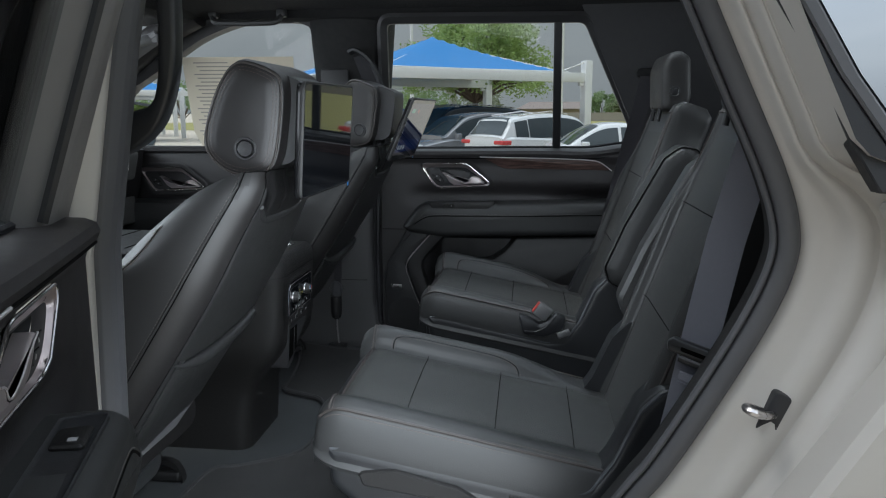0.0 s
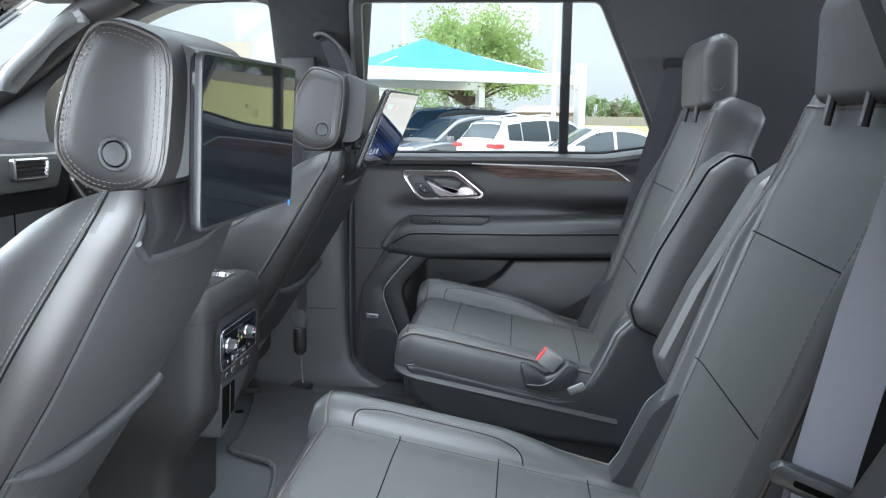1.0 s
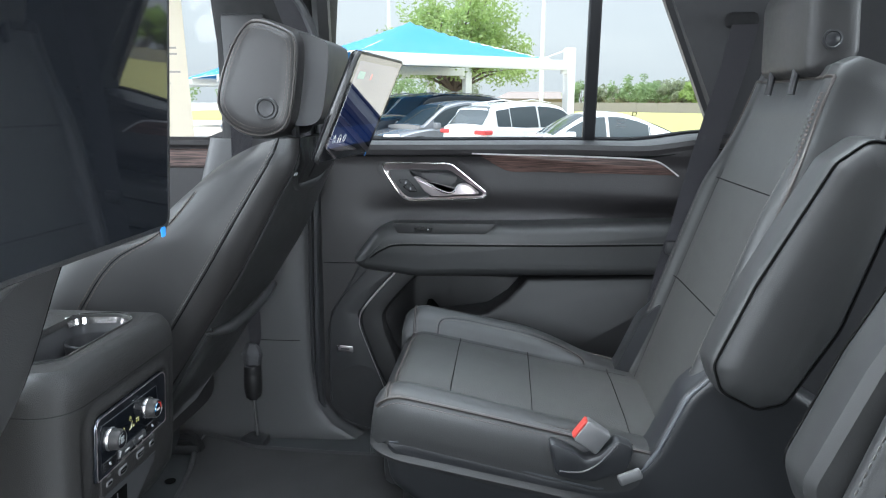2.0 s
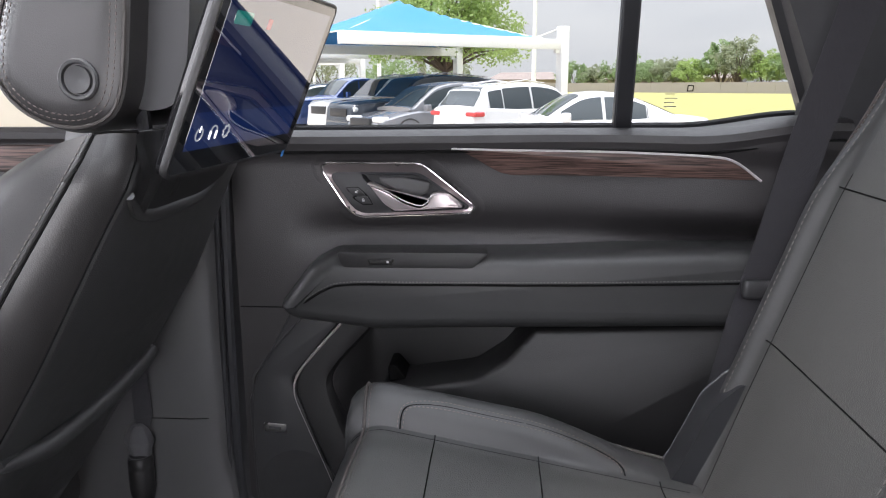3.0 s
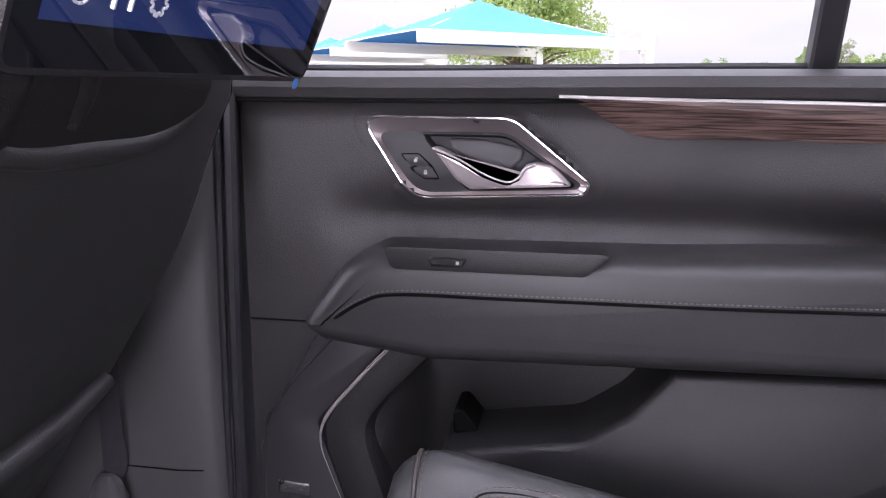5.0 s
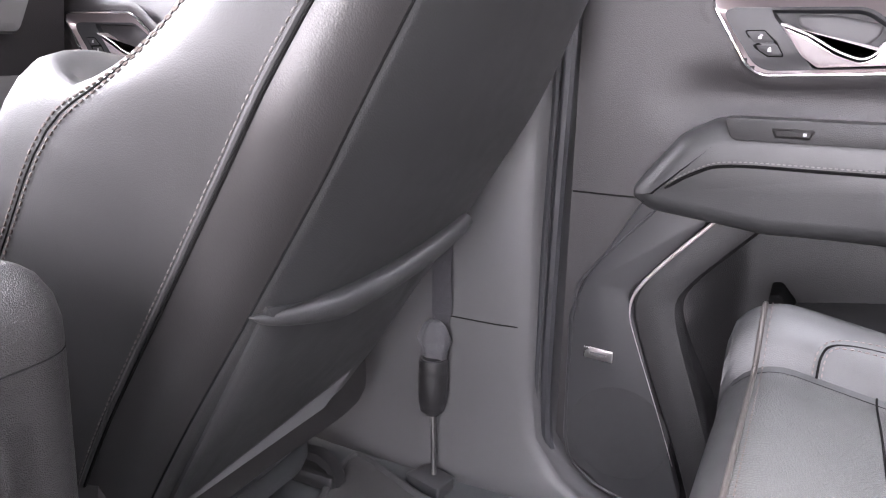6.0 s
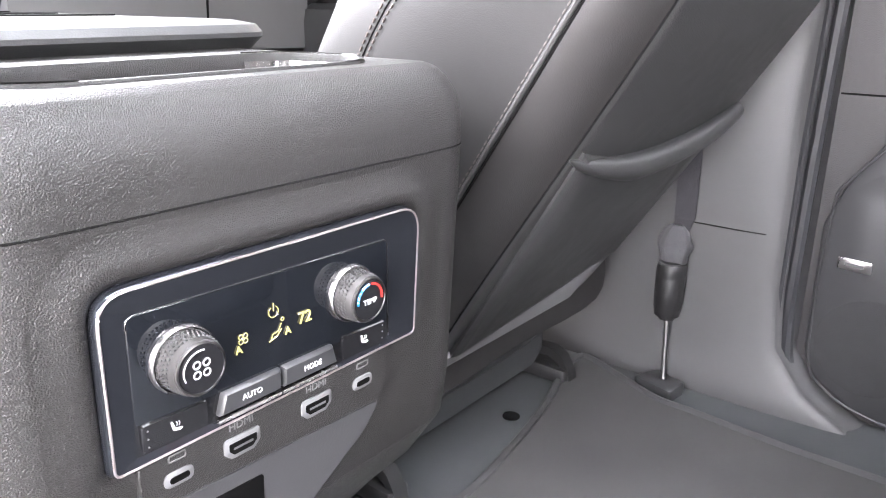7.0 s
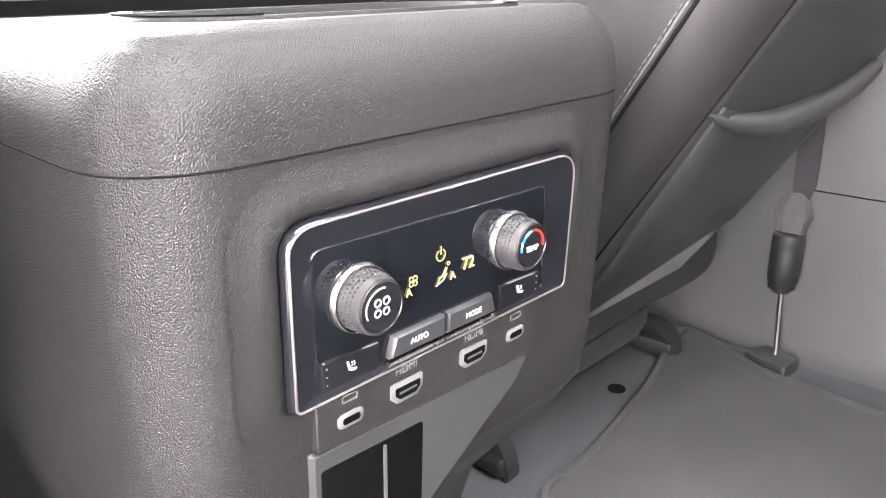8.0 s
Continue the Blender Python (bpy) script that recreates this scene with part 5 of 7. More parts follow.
    part("front_apron", slab(rounded([(-0.17, 0.80), (0.17, 0.80), (0.185, 0.905), (-0.185, 0.905)], 0.02), [(0, x0 + 0.055), (0, x0 + 0.027), (0.006, x0 + 0.017), (0.02, x0 + 0.013)], lambda u, v, h: (h, yc + u, v)), SMOOTH, d)
    part("pedestal", box((-0.24, yc - 0.15, 0.645), (0.3, yc + 0.15, 0.80), 0.03), SMOOTH, d)
    for a in (-0.15, 0.15):
        part("floor_rail", box((-0.27, yc + a - 0.025, 0.641), (0.4, yc + a + 0.025, 0.672), 0.008), RUBBER, d)
    # switch lever on the outer shield
    lv = part("recline_lever", slab(rounded([(-0.26, 0.862), (-0.20, 0.868), (-0.10, 0.845), (-0.05, 0.818), (-0.09, 0.815), (-0.25, 0.838)], 0.008), [(0, 0.20), (0, 0.216), (0.003, 0.22)], lambda u, v, h: (u, yc - inb * h, v)), GRAINED, d)
    part("switch_plate", slab(rounded([(-0.02, 0.835), (0.07, 0.82), (0.07, 0.80), (-0.02, 0.812)], 0.005), [(0, 0.20), (0, 0.214), (0.002, 0.216)], lambda u, v, h: (u, yc - inb * h, v)), GRAINED, d)

    # backrest
    def bk(s, a, n):
        return (0.165 + s * 0.3256 - n * 0.9455, yc + a, 0.875 + s * 0.9455 + n * 0.3256)

    bsec2 = spline(mirrored(BACK_HALF), 4, True)
    bl = []
    for i in range(37):
        s = -0.02 + 0.634 * i / 36
        w = 0.96 + 0.04 * smoothstep(0, 0.15, s) - 0.17 * smoothstep(0.38, 0.56, s)
        e = smoothstep(0.588, 0.614, s) ** 2
        bol = 1.0 - 0.75 * smoothstep(0.36, 0.5, s)
        bl.append([bk(s, a * w * (1 - 0.05 * e), (b * bol if b > 0 else b) * (1 - 0.4 * e) - 0.02 * e) for a, b in bsec2])
    inlay(part("backrest", loft(bl), LEATHER, d, "black leather backrest"), lambda p: abs(p.y - yc) < 0.143 * (0.98 - 0.17 * smoothstep(0.38, 0.56, (p.z - 0.875) / 0.9455)) and p.x < 0.165 + 0.344 * (p.z - 0.875) + 0.03 and p.z < 1.38)
    tot = len(mirrored(BACK_HALF))

    def up(k, q0, q1, n=0.0):
        return [(lp[k % len(bsec2)][0] - n, lp[k % len(bsec2)][1], lp[k % len(bsec2)][2]) for lp in bl[q0:q1]]

    for k in (2, tot - 2):
        part("insert_seam", tube(up(k * 4, 1, 26), 0.0006, 6), SEAM, d)
        part("stitching", stitches(up(k * 4 + (5 if k == 2 else -5), 3, 33, 0.0008), 0.0085, 0.0055, 0.0008), PALETHREAD, d)
    for k in (5, tot - 5):
        part("edge_piping", tube(up(k * 4, 0, 35, 0.0005), 0.0026, 6), PIPING, d)
        sg = -1 if k == 5 else 1
        for o in (0.006, 0.011):
            part("stitching", stitches([(x - 0.0035, y + sg * o, z) for x, y, z in up(k * 4, 0, 34, 0.0015)], 0.006, 0.0042, 0.0009), THREAD, d)
    q = 24
    part("cross_seam", tube([bl[q][i % len(bsec2)] for i in range(-9, 10)], 0.001, 6), SEAM, d)
    part("cross_seam", tube([bl[13][i % len(bsec2)] for i in range(-9, 10)], 0.001, 6), SEAM, d)
    top = [bl[-3][i % len(bsec2)] for i in range(-20, 21)]
    part("top_piping", tube(top, 0.0026, 6), PIPING, d)
    # folding armrest on the inner side
    pad = rounded([(0.186, 1.05), (0.232, 1.16), (0.315, 1.318), (0.355, 1.348), (0.40, 1.34), (0.415, 1.305), (0.35, 1.10), (0.29, 0.995), (0.25, 0.985), (0.2, 1.01)], [0.03, 0.1, 0.03, 0.03, 0.02, 0.03, 0.1, 0.03, 0.03, 0.03], 5)
    armp = part("armrest", slab(pad, [(0.03, 0.200), (0.008, 0.202), (0, 0.212), (0, 0.255), (0.004, 0.266), (0.014, 0.274), (0.035, 0.278)], lambda u, v, h: (u, yc + inb * h, v)), LEATHER, d, "folded padded armrest")
    part("piping", tube([(u, yc + inb * 0.268, v) for u, v in inset(pad, 0.0045)], 0.0018, 6, closed=True), SEAM, armp)
    # headrest
    hp = rounded([(0.335, 1.43), (0.332, 1.535), (0.345, 1.57), (0.375, 1.578), (0.402, 1.56), (0.408, 1.46), (0.395, 1.428), (0.36, 1.422)], 0.025, 5)
    hr = part("headrest", slab(hp, [(0.022, -0.106), (0.012, -0.105), (0.003, -0.099), (0, -0.09), (0, 0.09), (0.003, 0.099), (0.012, 0.105), (0.022, 0.106)], lambda u, v, h: (u, yc + h, v)), SIDELEATHER, d, "black leather headrest")
    part("release_button", disc((0.365, yc + inb * 0.106, 1.475), (0, inb, 0), 0.014, [(1, 0), (1, 0.0015), (0.8, 0.002), (0.7, 0.0008), (0.6, 0.0016), (0.02, 0.0012)]), SHIELD, hr)
    for a in (-0.05, 0.05):
        part("headrest_post", tube([(0.335, yc + a, 1.40), (0.345, yc + a, 1.46)], 0.006, 8), RUBBER, d)
    return d


second_row_seat(1.293, 1, "second-row bucket seat in black leather beside the open door", -0.335, (-0.187, -0.051, 0.09), 0.018, 1.5)
second_row_seat(2.083, -1, "second-row bucket seat in black leather beside the closed door", -0.278, (-0.165, -0.03, 0.105), 0.004, 1.8)

# ---- centre console ----
def console():
    d = thing("centre_console", (-0.8, XC, 0.64), "black centre console with rear climate controls and cup holders", "console")
    plan = rounded([(-1.5, 1.55), (-0.536, 1.55), (-0.536, 1.826), (-1.5, 1.826)], [0.01, 0.045, 0.03, 0.01], 8)

    def lay(u, v, h):
        return (u, v, h)

    # lower body, drawn in towards the floor
    def waist(z):
        return 0.085 * smoothstep(0.905, 0.77, z)

    zs = [0.64, 0.70, 0.76, 0.80, 0.83, 0.86, 0.89, 0.92, 0.95, 1.0, 1.0592]
    body = []
    for z in zs:
        w = waist(z)
        body.append([(u - w * (1.0 if u > -1.0 else 0) * 0.9 - 0.006 * (1.06 - z) / 0.1 * (u > -1.0), 1.688 + (v - 1.688) * (1 - w * 2.1), z) for u, v in plan])
    part("body", loft(body), GRAINED, d, "grained black console body")
    part("joint", tube([(u, v, 1.0597) for u, v in inset(plan, 0.0005)], 0.0007, 6, closed=True), SEAM, d)
    # cap with the cup-holder well
    hole = rounded([(-0.66, 1.60), (-0.60, 1.588), (-0.57, 1.61), (-0.57, 1.775), (-0.60, 1.797), (-0.66, 1.785)], 0.03, 6)
    cap = loft([[lay(u, v, h) for u, v in inset(plan, i)] for i, h in ((0, 1.0602), (0.0, 1.074), (0.0025, 1.086), (0.0085, 1.096), (0.014, 1.1005), (0.02, 1.103))], caps=False)
    part("cap_side", cap, GRAINED, d)
    top = holed(inset(plan, 0.02), hole, lay, 1.103, 1.095, 72)
    part("cap_top", top, GRAINED, d)
    part("cup_well", loft([[lay(u, v, h) for u, v in inset(hole, i)] for i, h in ((0, 1.099), (0.006, 1.085), (0.01, 1.04))], "last"), SMOOTH, d)
    part("cup_rim", ring(hole, 0.004, [(0, 1.103), (0.2, 1.1045), (0.8, 1.1045), (1, 1.102), (1, 1.096), (0, 1.098)], lay), GRAINED, d, "moulded rim of the cup holders")
    for side in (1, -1):
        k = [q for q, (u, v) in enumerate(hole) if (v - 1.692) * side > 0.05]
        if any(b - a > 1 for a, b in zip(k, k[1:])):
            cut = next(q for q in range(len(k) - 1) if k[q + 1] - k[q] > 1)
            k = k[cut + 1:] + k[:cut + 1]
        steps = [inset(hole, i) for i in (0.0005, 0.003, 0.006)]
        part("rim_inlay", loft([[(*st[q], h) for q in k] for st, h in zip(steps, (1.1052, 1.104, 1.092))], closed=False), CHROME, d, "bright inlay at the end of the cup holders")
    for y in (1.637, 1.748):
        part("cup_ring", disc((-0.615, y, 1.05), (0, 0, 1), 0.034, [(1, 0), (1, 0.03), (0.95, 0.032), (0.92, 0.0), (0.05, 0.001)]), SMOOTH, d)
    part("armrest_lid", slab(rounded([(-1.35, 1.535), (-0.72, 1.535), (-0.72, 1.842), (-1.35, 1.842)], 0.04, 6), [(0.012, 1.098), (0.003, 1.1075), (0, 1.110), (0, 1.113), (0.004, 1.118), (0.02, 1.121)], lay), LEATHER, d, "padded black console lid")
    for x in (-0.9, -1.0, -1.1):
        part("lid_seam", tube([(x, 1.56, 1.1212), (x, 1.69, 1.1214), (x, 1.816, 1.1212)], 0.0014, 6), SEAM, d)

    # climate panel on the rear face; u along y, v up
    def face(u, v, h):
        return (-0.5365 - (1.03 - v) * 0.06 + h, u, v)

    frame_o = rounded([(1.6, 1.0365), (1.7705, 1.0358), (1.7705, 0.9625), (1.6, 0.961)], [0.013, 0.015, 0.004, 0.004], 6)
    glass_o = rounded([(1.6105, 1.0255), (1.747, 1.0224), (1.7505, 0.9655), (1.6105, 0.9655)], [0.005, 0.004, 0.001, 0.001], 4)
    def lipped(i, h):
        return [face(u, v, h * smoothstep(0.945, 0.985, v) if h > 0 else h) for u, v in inset(frame_o, i)]

    part("panel_surround", loft([lipped(i, h) for i, h in ((-0.0205, -0.0003), (-0.0175, 0.0002), (-0.014, 0.001), (-0.0105, 0.0022), (-0.0075, 0.003), (-0.005, 0.0029), (-0.0028, 0.0018), (-0.0005, -0.001))], caps=False), GRAINED, d, "soft raised moulding round the control panel")
    pan = part("control_panel", slab(frame_o, [(0, -0.004), (0, 0.002), (0.001, 0.0032)], face), GLOSSBLACK, d, "rear climate control panel")
    part("panel_skirt", loft([[face(u, v, h) for u, v in inset(frame_o, i)] for i, h in ((-0.0012, -0.002), (-0.0008, 0.001), (0.0, 0.0034), (0.0008, 0.0042))], caps=False), GRAPHITE, pan)
    part("panel_rim", tube([face(u, v, 0.0042) for u, v in inset(frame_o, 0.0008)], 0.0006, 6, closed=True), BEZELRIM, pan, "thin bright line round the panel")
    part("panel_slope", slope(inset(frame_o, 0.0008), glass_o, face, 0.0043, 0.0032), GRAPHITE, pan, "glossy graphite surround")
    part("inner_rim", tube([face(u, v, 0.0036) for u, v in glass_o[:10]] + [face(1.7503, 0.968, 0.0036)], 0.00025, 6), DARKMETAL, pan)
    part("display_glass", slab(rounded([(1.6108, 1.0252), (1.7467, 1.022), (1.749, 0.976), (1.6108, 0.979)], 0.003), [(0, 0.002), (0, 0.0034), (0.0003, 0.0037)], face), SCREEN, pan, "glossy black display strip")
    for k, (u, v) in enumerate(((1.632, 1.001), (1.7222, 1.001))):
        kn = part("knob", disc(face(u, v, 0.003), (1, 0, -0.02), 0.0131, [(1.0, 0), (1.0, 0.002), (0.97, 0.0028), (0.93, 0.003), (0.90, 0.0115), (0.86, 0.0135), (0.78, 0.014), (0.05, 0.0138)], 40), KNOBGREY, pan, "ribbed rotary knob")
        part("knob_ring", disc(face(u, v, 0.0035), (1, 0, -0.02), 0.0142, [(1.0, 0), (1.0, 0.0022), (0.97, 0.0029), (0.94, 0.003), (0.92, 0.0)], 40), SATIN, kn)
        part("knob_ring", disc(face(u, v, 0.0165), (1, 0, -0.02), 0.0107, [(1.0, 0), (1.0, 0.0008), (0.94, 0.001), (0.92, 0.0)], 40), DARKMETAL, kn)
        part("knob_face", disc(face(u, v, 0.0165), (1, 0, -0.02), 0.0099, [(1.0, 0), (1.0, 0.0006), (0.05, 0.0007)], 40), GLOSSBLACK, kn)
        ribs = [disc(face(u + (0.01225 - 0.00008 * k2) * math.cos(a), v + (0.01225 - 0.00008 * k2) * math.sin(a), 0.0062 + 0.0021 * k2), (0, math.cos(a), math.sin(a)), 0.00055, [(1, -0.0004), (0.8, 0.0003), (0.2, 0.0004)], 6) for k2 in range(4) for a in [2 * math.pi * (i + 0.5 * (k2 % 2)) / 40 for i in range(40)]]
        part("knob_ribs", join(*ribs), SMOOTH, kn)
        arc = lambda a0, a1, r: [face(u + r * math.sin(a0 + (a1 - a0) * i / 12), v + r * math.cos(a0 + (a1 - a0) * i / 12), 0.0174) for i in range(13)]
        if k == 0:
            part("knob_mark", tube(arc(-2.0, 0.2, 0.0078), 0.0003, 5), PRINT, kn)
            part("knob_mark", join(*[tube([face(u + 0.003 * math.sin(t) + 0.0015 * math.sin(q), v + 0.003 * math.cos(t) + 0.0015 * math.cos(q), 0.0174) for q in [2 * math.pi * i / 10 for i in range(11)]], 0.00035, 5) for t in (0.8, 2.37, 3.93, 5.5)]), PRINT, kn)
        else:
            part("knob_mark", tube(arc(-1.7, -0.1, 0.0078), 0.0006, 5), LED_BLUE, kn)
            part("knob_mark", tube(arc(0.1, 1.7, 0.0078), 0.0006, 5), LED_RED, kn)
            part("knob_word", words("TEMP", 0.0036, Matrix.Translation(face(u, v - 0.001, 0.0174)) @ Matrix(((0, 0, 1, 0), (1, 0, 0, 0), (0, 1, 0, 0), (0, 0, 0, 1)))), PRINT, kn, smooth=0)
    LET = lambda u, v, h: Matrix.Translation(face(u, v, h)) @ Matrix(((0, 0, 1, 0), (1, 0, 0, 0), (0, 1, 0, 0), (0, 0, 0, 1)))
    # amber display
    cir = lambda u, v, r, a0=0.0, a1=6.2832, n=16: tube([face(u + r * math.sin(a0 + (a1 - a0) * i / n), v + r * math.cos(a0 + (a1 - a0) * i / n), 0.0041) for i in range(n + 1)], 0.00022, 5)
    lin = lambda *p: tube([face(u, v, 0.0041) for u, v in p], 0.00026, 5)
    part("power_symbol", join(cir(1.6765, 1.0062, 0.0026, 0.5, 5.78), lin((1.6765, 1.0065), (1.6765, 1.0102))), LCD, pan)
    part("fan_symbol", join(*[cir(1.6605 + 0.0016 * math.sin(a), 0.999 + 0.0016 * math.cos(a), 0.0011) for a in (0.8, 2.37, 3.93, 5.5)]), LCD, pan)
    part("airflow_symbol", join(cir(1.6812, 1.0012, 0.0008), lin((1.6806, 0.9995), (1.6788, 0.9962), (1.6758, 0.9955), (1.6748, 0.9928)), lin((1.6738, 0.9925), (1.6782, 0.994), (1.6806, 0.9968))), LCD, pan)
    part("display_letter", words("A", 0.005, LET(1.658, 0.9945, 0.0043)), LCD, pan, smooth=0)
    part("display_letter", words("A", 0.005, LET(1.684, 0.9946, 0.0043)), LCD, pan, smooth=0)
    part("display_number", words("72", 0.008, LET(1.6938, 0.9978, 0.0043)), LCD, pan, smooth=0)
    # key row and port plate
    plate = rounded([(1.6103, 0.9655), (1.7505, 0.9655), (1.7505, 0.938), (1.744, 0.9315), (1.6103, 0.9375)], [0.0008, 0.0008, 0.008, 0.01, 0.002], 5)
    part("key_bed", slab([(1.6106, 0.979), (1.749, 0.976), (1.7504, 0.9655), (1.6106, 0.9655)], [(0, -0.002), (0, 0.003)], face), GLOSSBLACK, pan)
    pl = part("port_plate", slab(plate, [(0, -0.004), (0, 0.0022), (0.0006, 0.0028)], face), GRAINED, pan, "grained plate with ports")
    for u0, u1, uu in ((1.6125, 1.6415, 1.6265), (1.7165, 1.7465, 1.731)):
        kb = part("seat_heat_key", slab(rounded([(u0, 0.9795), (u1, 0.9785), (u1, 0.966), (u0, 0.967)], 0.0012, 2), [(0, 0.002), (0, 0.0042), (0.0006, 0.0048)], face), GLOSSBLACK, pan)
        part("key_mark", join(tube([face(uu - 0.0018, 0.9758, 0.0051), face(uu - 0.0008, 0.9722, 0.0051), face(uu + 0.0012, 0.9716, 0.0051), face(uu + 0.0026, 0.9718, 0.0051)], [0.0005, 0.0007, 0.0007, 0.0004], 5), *[tube([face(uu + 0.0002 + 0.0011 * k, 0.9752, 0.0051), face(uu + 0.0006 + 0.0011 * k, 0.9742, 0.0051), face(uu + 0.0002 + 0.0011 * k, 0.9732, 0.0051)], 0.00025, 4) for k in range(2)]), PRINT, kb)
        for k in range(3):
            part("key_lamp", disc(face(u0 + 0.0022 if u0 < 1.65 else u1 - 0.0022, 0.9692 + 0.0036 * k, 0.0046), (1, 0, 0), 0.0004, [(1, 0), (1, 0.0004), (0.2, 0.0004)], 8), GREY_PORT, kb)
    for u0, u1, w in ((1.6455, 1.6785, "AUTO"), (1.6795, 1.7125, "MODE")):
        cut = 0.003 if w == "AUTO" else -0.003
        kb = part("key", slab(rounded([(u0 + max(0, cut), 0.9785), (u1 + min(0, cut), 0.9785), (u1, 0.968), (u0, 0.968)], 0.001, 2), [(0, 0.002), (0, 0.005), (0.0012, 0.0068)], face), KEYGREY, pan)
        part("key_word", words(w, 0.0037, LET((u0 + u1) / 2, 0.9732, 0.0069)), PRINT, kb, smooth=0)
        part("key_lip", tube([face(u0, 0.9655, 0.005), face(u1, 0.9655, 0.005)], 0.0011, 6), SATIN, kb)
    for u in (1.6582, 1.7012):
        po = part("video_port", slab(rounded([(u - 0.0095, 0.9535), (u + 0.0095, 0.9535), (u + 0.0095, 0.9465), (u + 0.006, 0.943), (u - 0.006, 0.943), (u - 0.0095, 0.9465)], 0.002, 3), [(0, 0.002), (0, 0.0034), (0.0006, 0.0038)], face), GREY_PORT, pl, "grey-rimmed video port")
        part("port_mouth", slab(rounded([(u - 0.0072, 0.951), (u + 0.0072, 0.951), (u + 0.0072, 0.9475), (u + 0.0048, 0.9452), (u - 0.0048, 0.9452), (u - 0.0072, 0.9475)], 0.0006, 2), [(0, 0.0036), (0, 0.0041)], face), HOLEDARK, po)
        part("port_pins", slab([(u - 0.005, 0.9488), (u + 0.005, 0.9488), (u + 0.005, 0.9477), (u - 0.005, 0.9477)], [(0, 0.004), (0, 0.0043)], face), PILLAR, po)
        part("port_mark", words("HDMI", 0.0052, LET(u, 0.9585, 0.0028)), PRINT_DIM, pl, smooth=0)
    for u in (1.627, 1.7322):
        po = part("charge_port", slab(rounded([(u - 0.0068, 0.9515), (u + 0.0068, 0.9515), (u + 0.0068, 0.9445), (u - 0.0068, 0.9445)], 0.0034, 5), [(0, 0.002), (0, 0.0034), (0.0006, 0.0038)], face), GREY_PORT, pl, "grey-rimmed charging port")
        part("port_mouth", slab(rounded([(u - 0.0045, 0.9495), (u + 0.0045, 0.9495), (u + 0.0045, 0.9465), (u - 0.0045, 0.9465)], 0.0014, 4), [(0, 0.0036), (0, 0.0041)], face), HOLEDARK, po)
        part("port_mark", ring(rounded([(u - 0.004, 0.9595), (u + 0.004, 0.9595), (u + 0.004, 0.956), (u - 0.004, 0.956)], 0.0008, 2), 0.0006, [(0, 0.0028), (0, 0.0031), (1, 0.0031), (1, 0.0028)], face), PRINT_DIM, pl)
    # storage slot below the ports
    chin = rounded([(1.608, 0.9375), (1.7515, 0.9315), (1.738, 0.915), (1.713, 0.899), (1.678, 0.875), (1.64, 0.84), (1.608, 0.83)], [0.002, 0.006, 0.02, 0.02, 0.02, 0.02, 0.01], 5)
    # lighter plastic than the body, for the stronger light on this face
    part("lower_face", slab(chin, [(0, -0.05), (0, -0.001), (0.002, 0.0012)], face), SMOOTH, d, "grey lower face of the console")
    # nothing is cut here: a black plate paints the dark of the slot
    slot = part("storage_slot", slab(rounded([(1.6125, 0.9275), (1.67, 0.925), (1.67, 0.868), (1.6125, 0.85)], 0.002), [(0, -0.03), (0, 0.0016), (0.0006, 0.0018)], face), HOLEDARK, d, "dark open slot")
    part("slot_divider", slab([(1.6455, 0.924), (1.647, 0.924), (1.648, 0.862), (1.646, 0.862)], [(0, 0.0015), (0, 0.0026)], face), PILLAR, slot)
    return d


console()

# ---- belts and small fittings ----
an = thing("belt_anchor", (-0.63, 2.39, 0.64), "black belt end fitting on a steel cable", "seat belt")
part("floor_plate", slab(rounded([(-0.662, 2.358), (-0.603, 2.343), (-0.598, 2.382), (-0.645, 2.395)], 0.006), soft_prof(0.64, 0.656, 0.003), lambda u, v, h: (u, v, h)), SMOOTH, an)
part("cable", tube([(-0.625, 2.373, 0.65), (-0.63, 2.38, 0.70), (-0.634, 2.384, 0.745)], 0.0034, 8), DARKMETAL, an)
part("sleeve", disc((-0.6345, 2.384, 0.738), (0.01, 0, 1), 0.019, [(0.55, 0), (0.6, 0.004), (0.86, 0.006), (0.88, 0.014), (0.95, 0.016), (0.97, 0.024), (0.99, 0.026), (1, 0.058), (0.97, 0.06), (1, 0.062), (1, 0.072), (0.9, 0.078), (0.6, 0.08)], 22), HARDTRIM, an, "black plastic sleeve")
part("collar", disc((-0.6345, 2.384, 0.811), (0.01, 0, 1), 0.0172, [(0.9, 0), (1, 0.002), (1, 0.004), (0.9, 0.006), (0.5, 0.006)], 20), DARKMETAL, an)
bunch = [(z, r * (1 + 0.12 * math.sin(9 * z * 100))) for z, r in ((0.812, 0.011), (0.818, 0.0155), (0.828, 0.0195), (0.84, 0.0205), (0.852, 0.018), (0.86, 0.0135), (0.866, 0.008))]
part("webbing_gather", loft([[(-0.634 + r * math.cos(t) * 1.05, 2.386 + r * 0.55 * math.sin(t) + 0.0015 * math.cos(5 * t), z) for t in (2 * math.pi * i / 20 for i in range(20))] for z, r in bunch]), MESHGREY, an, "shiny gathered webbing over the sleeve")
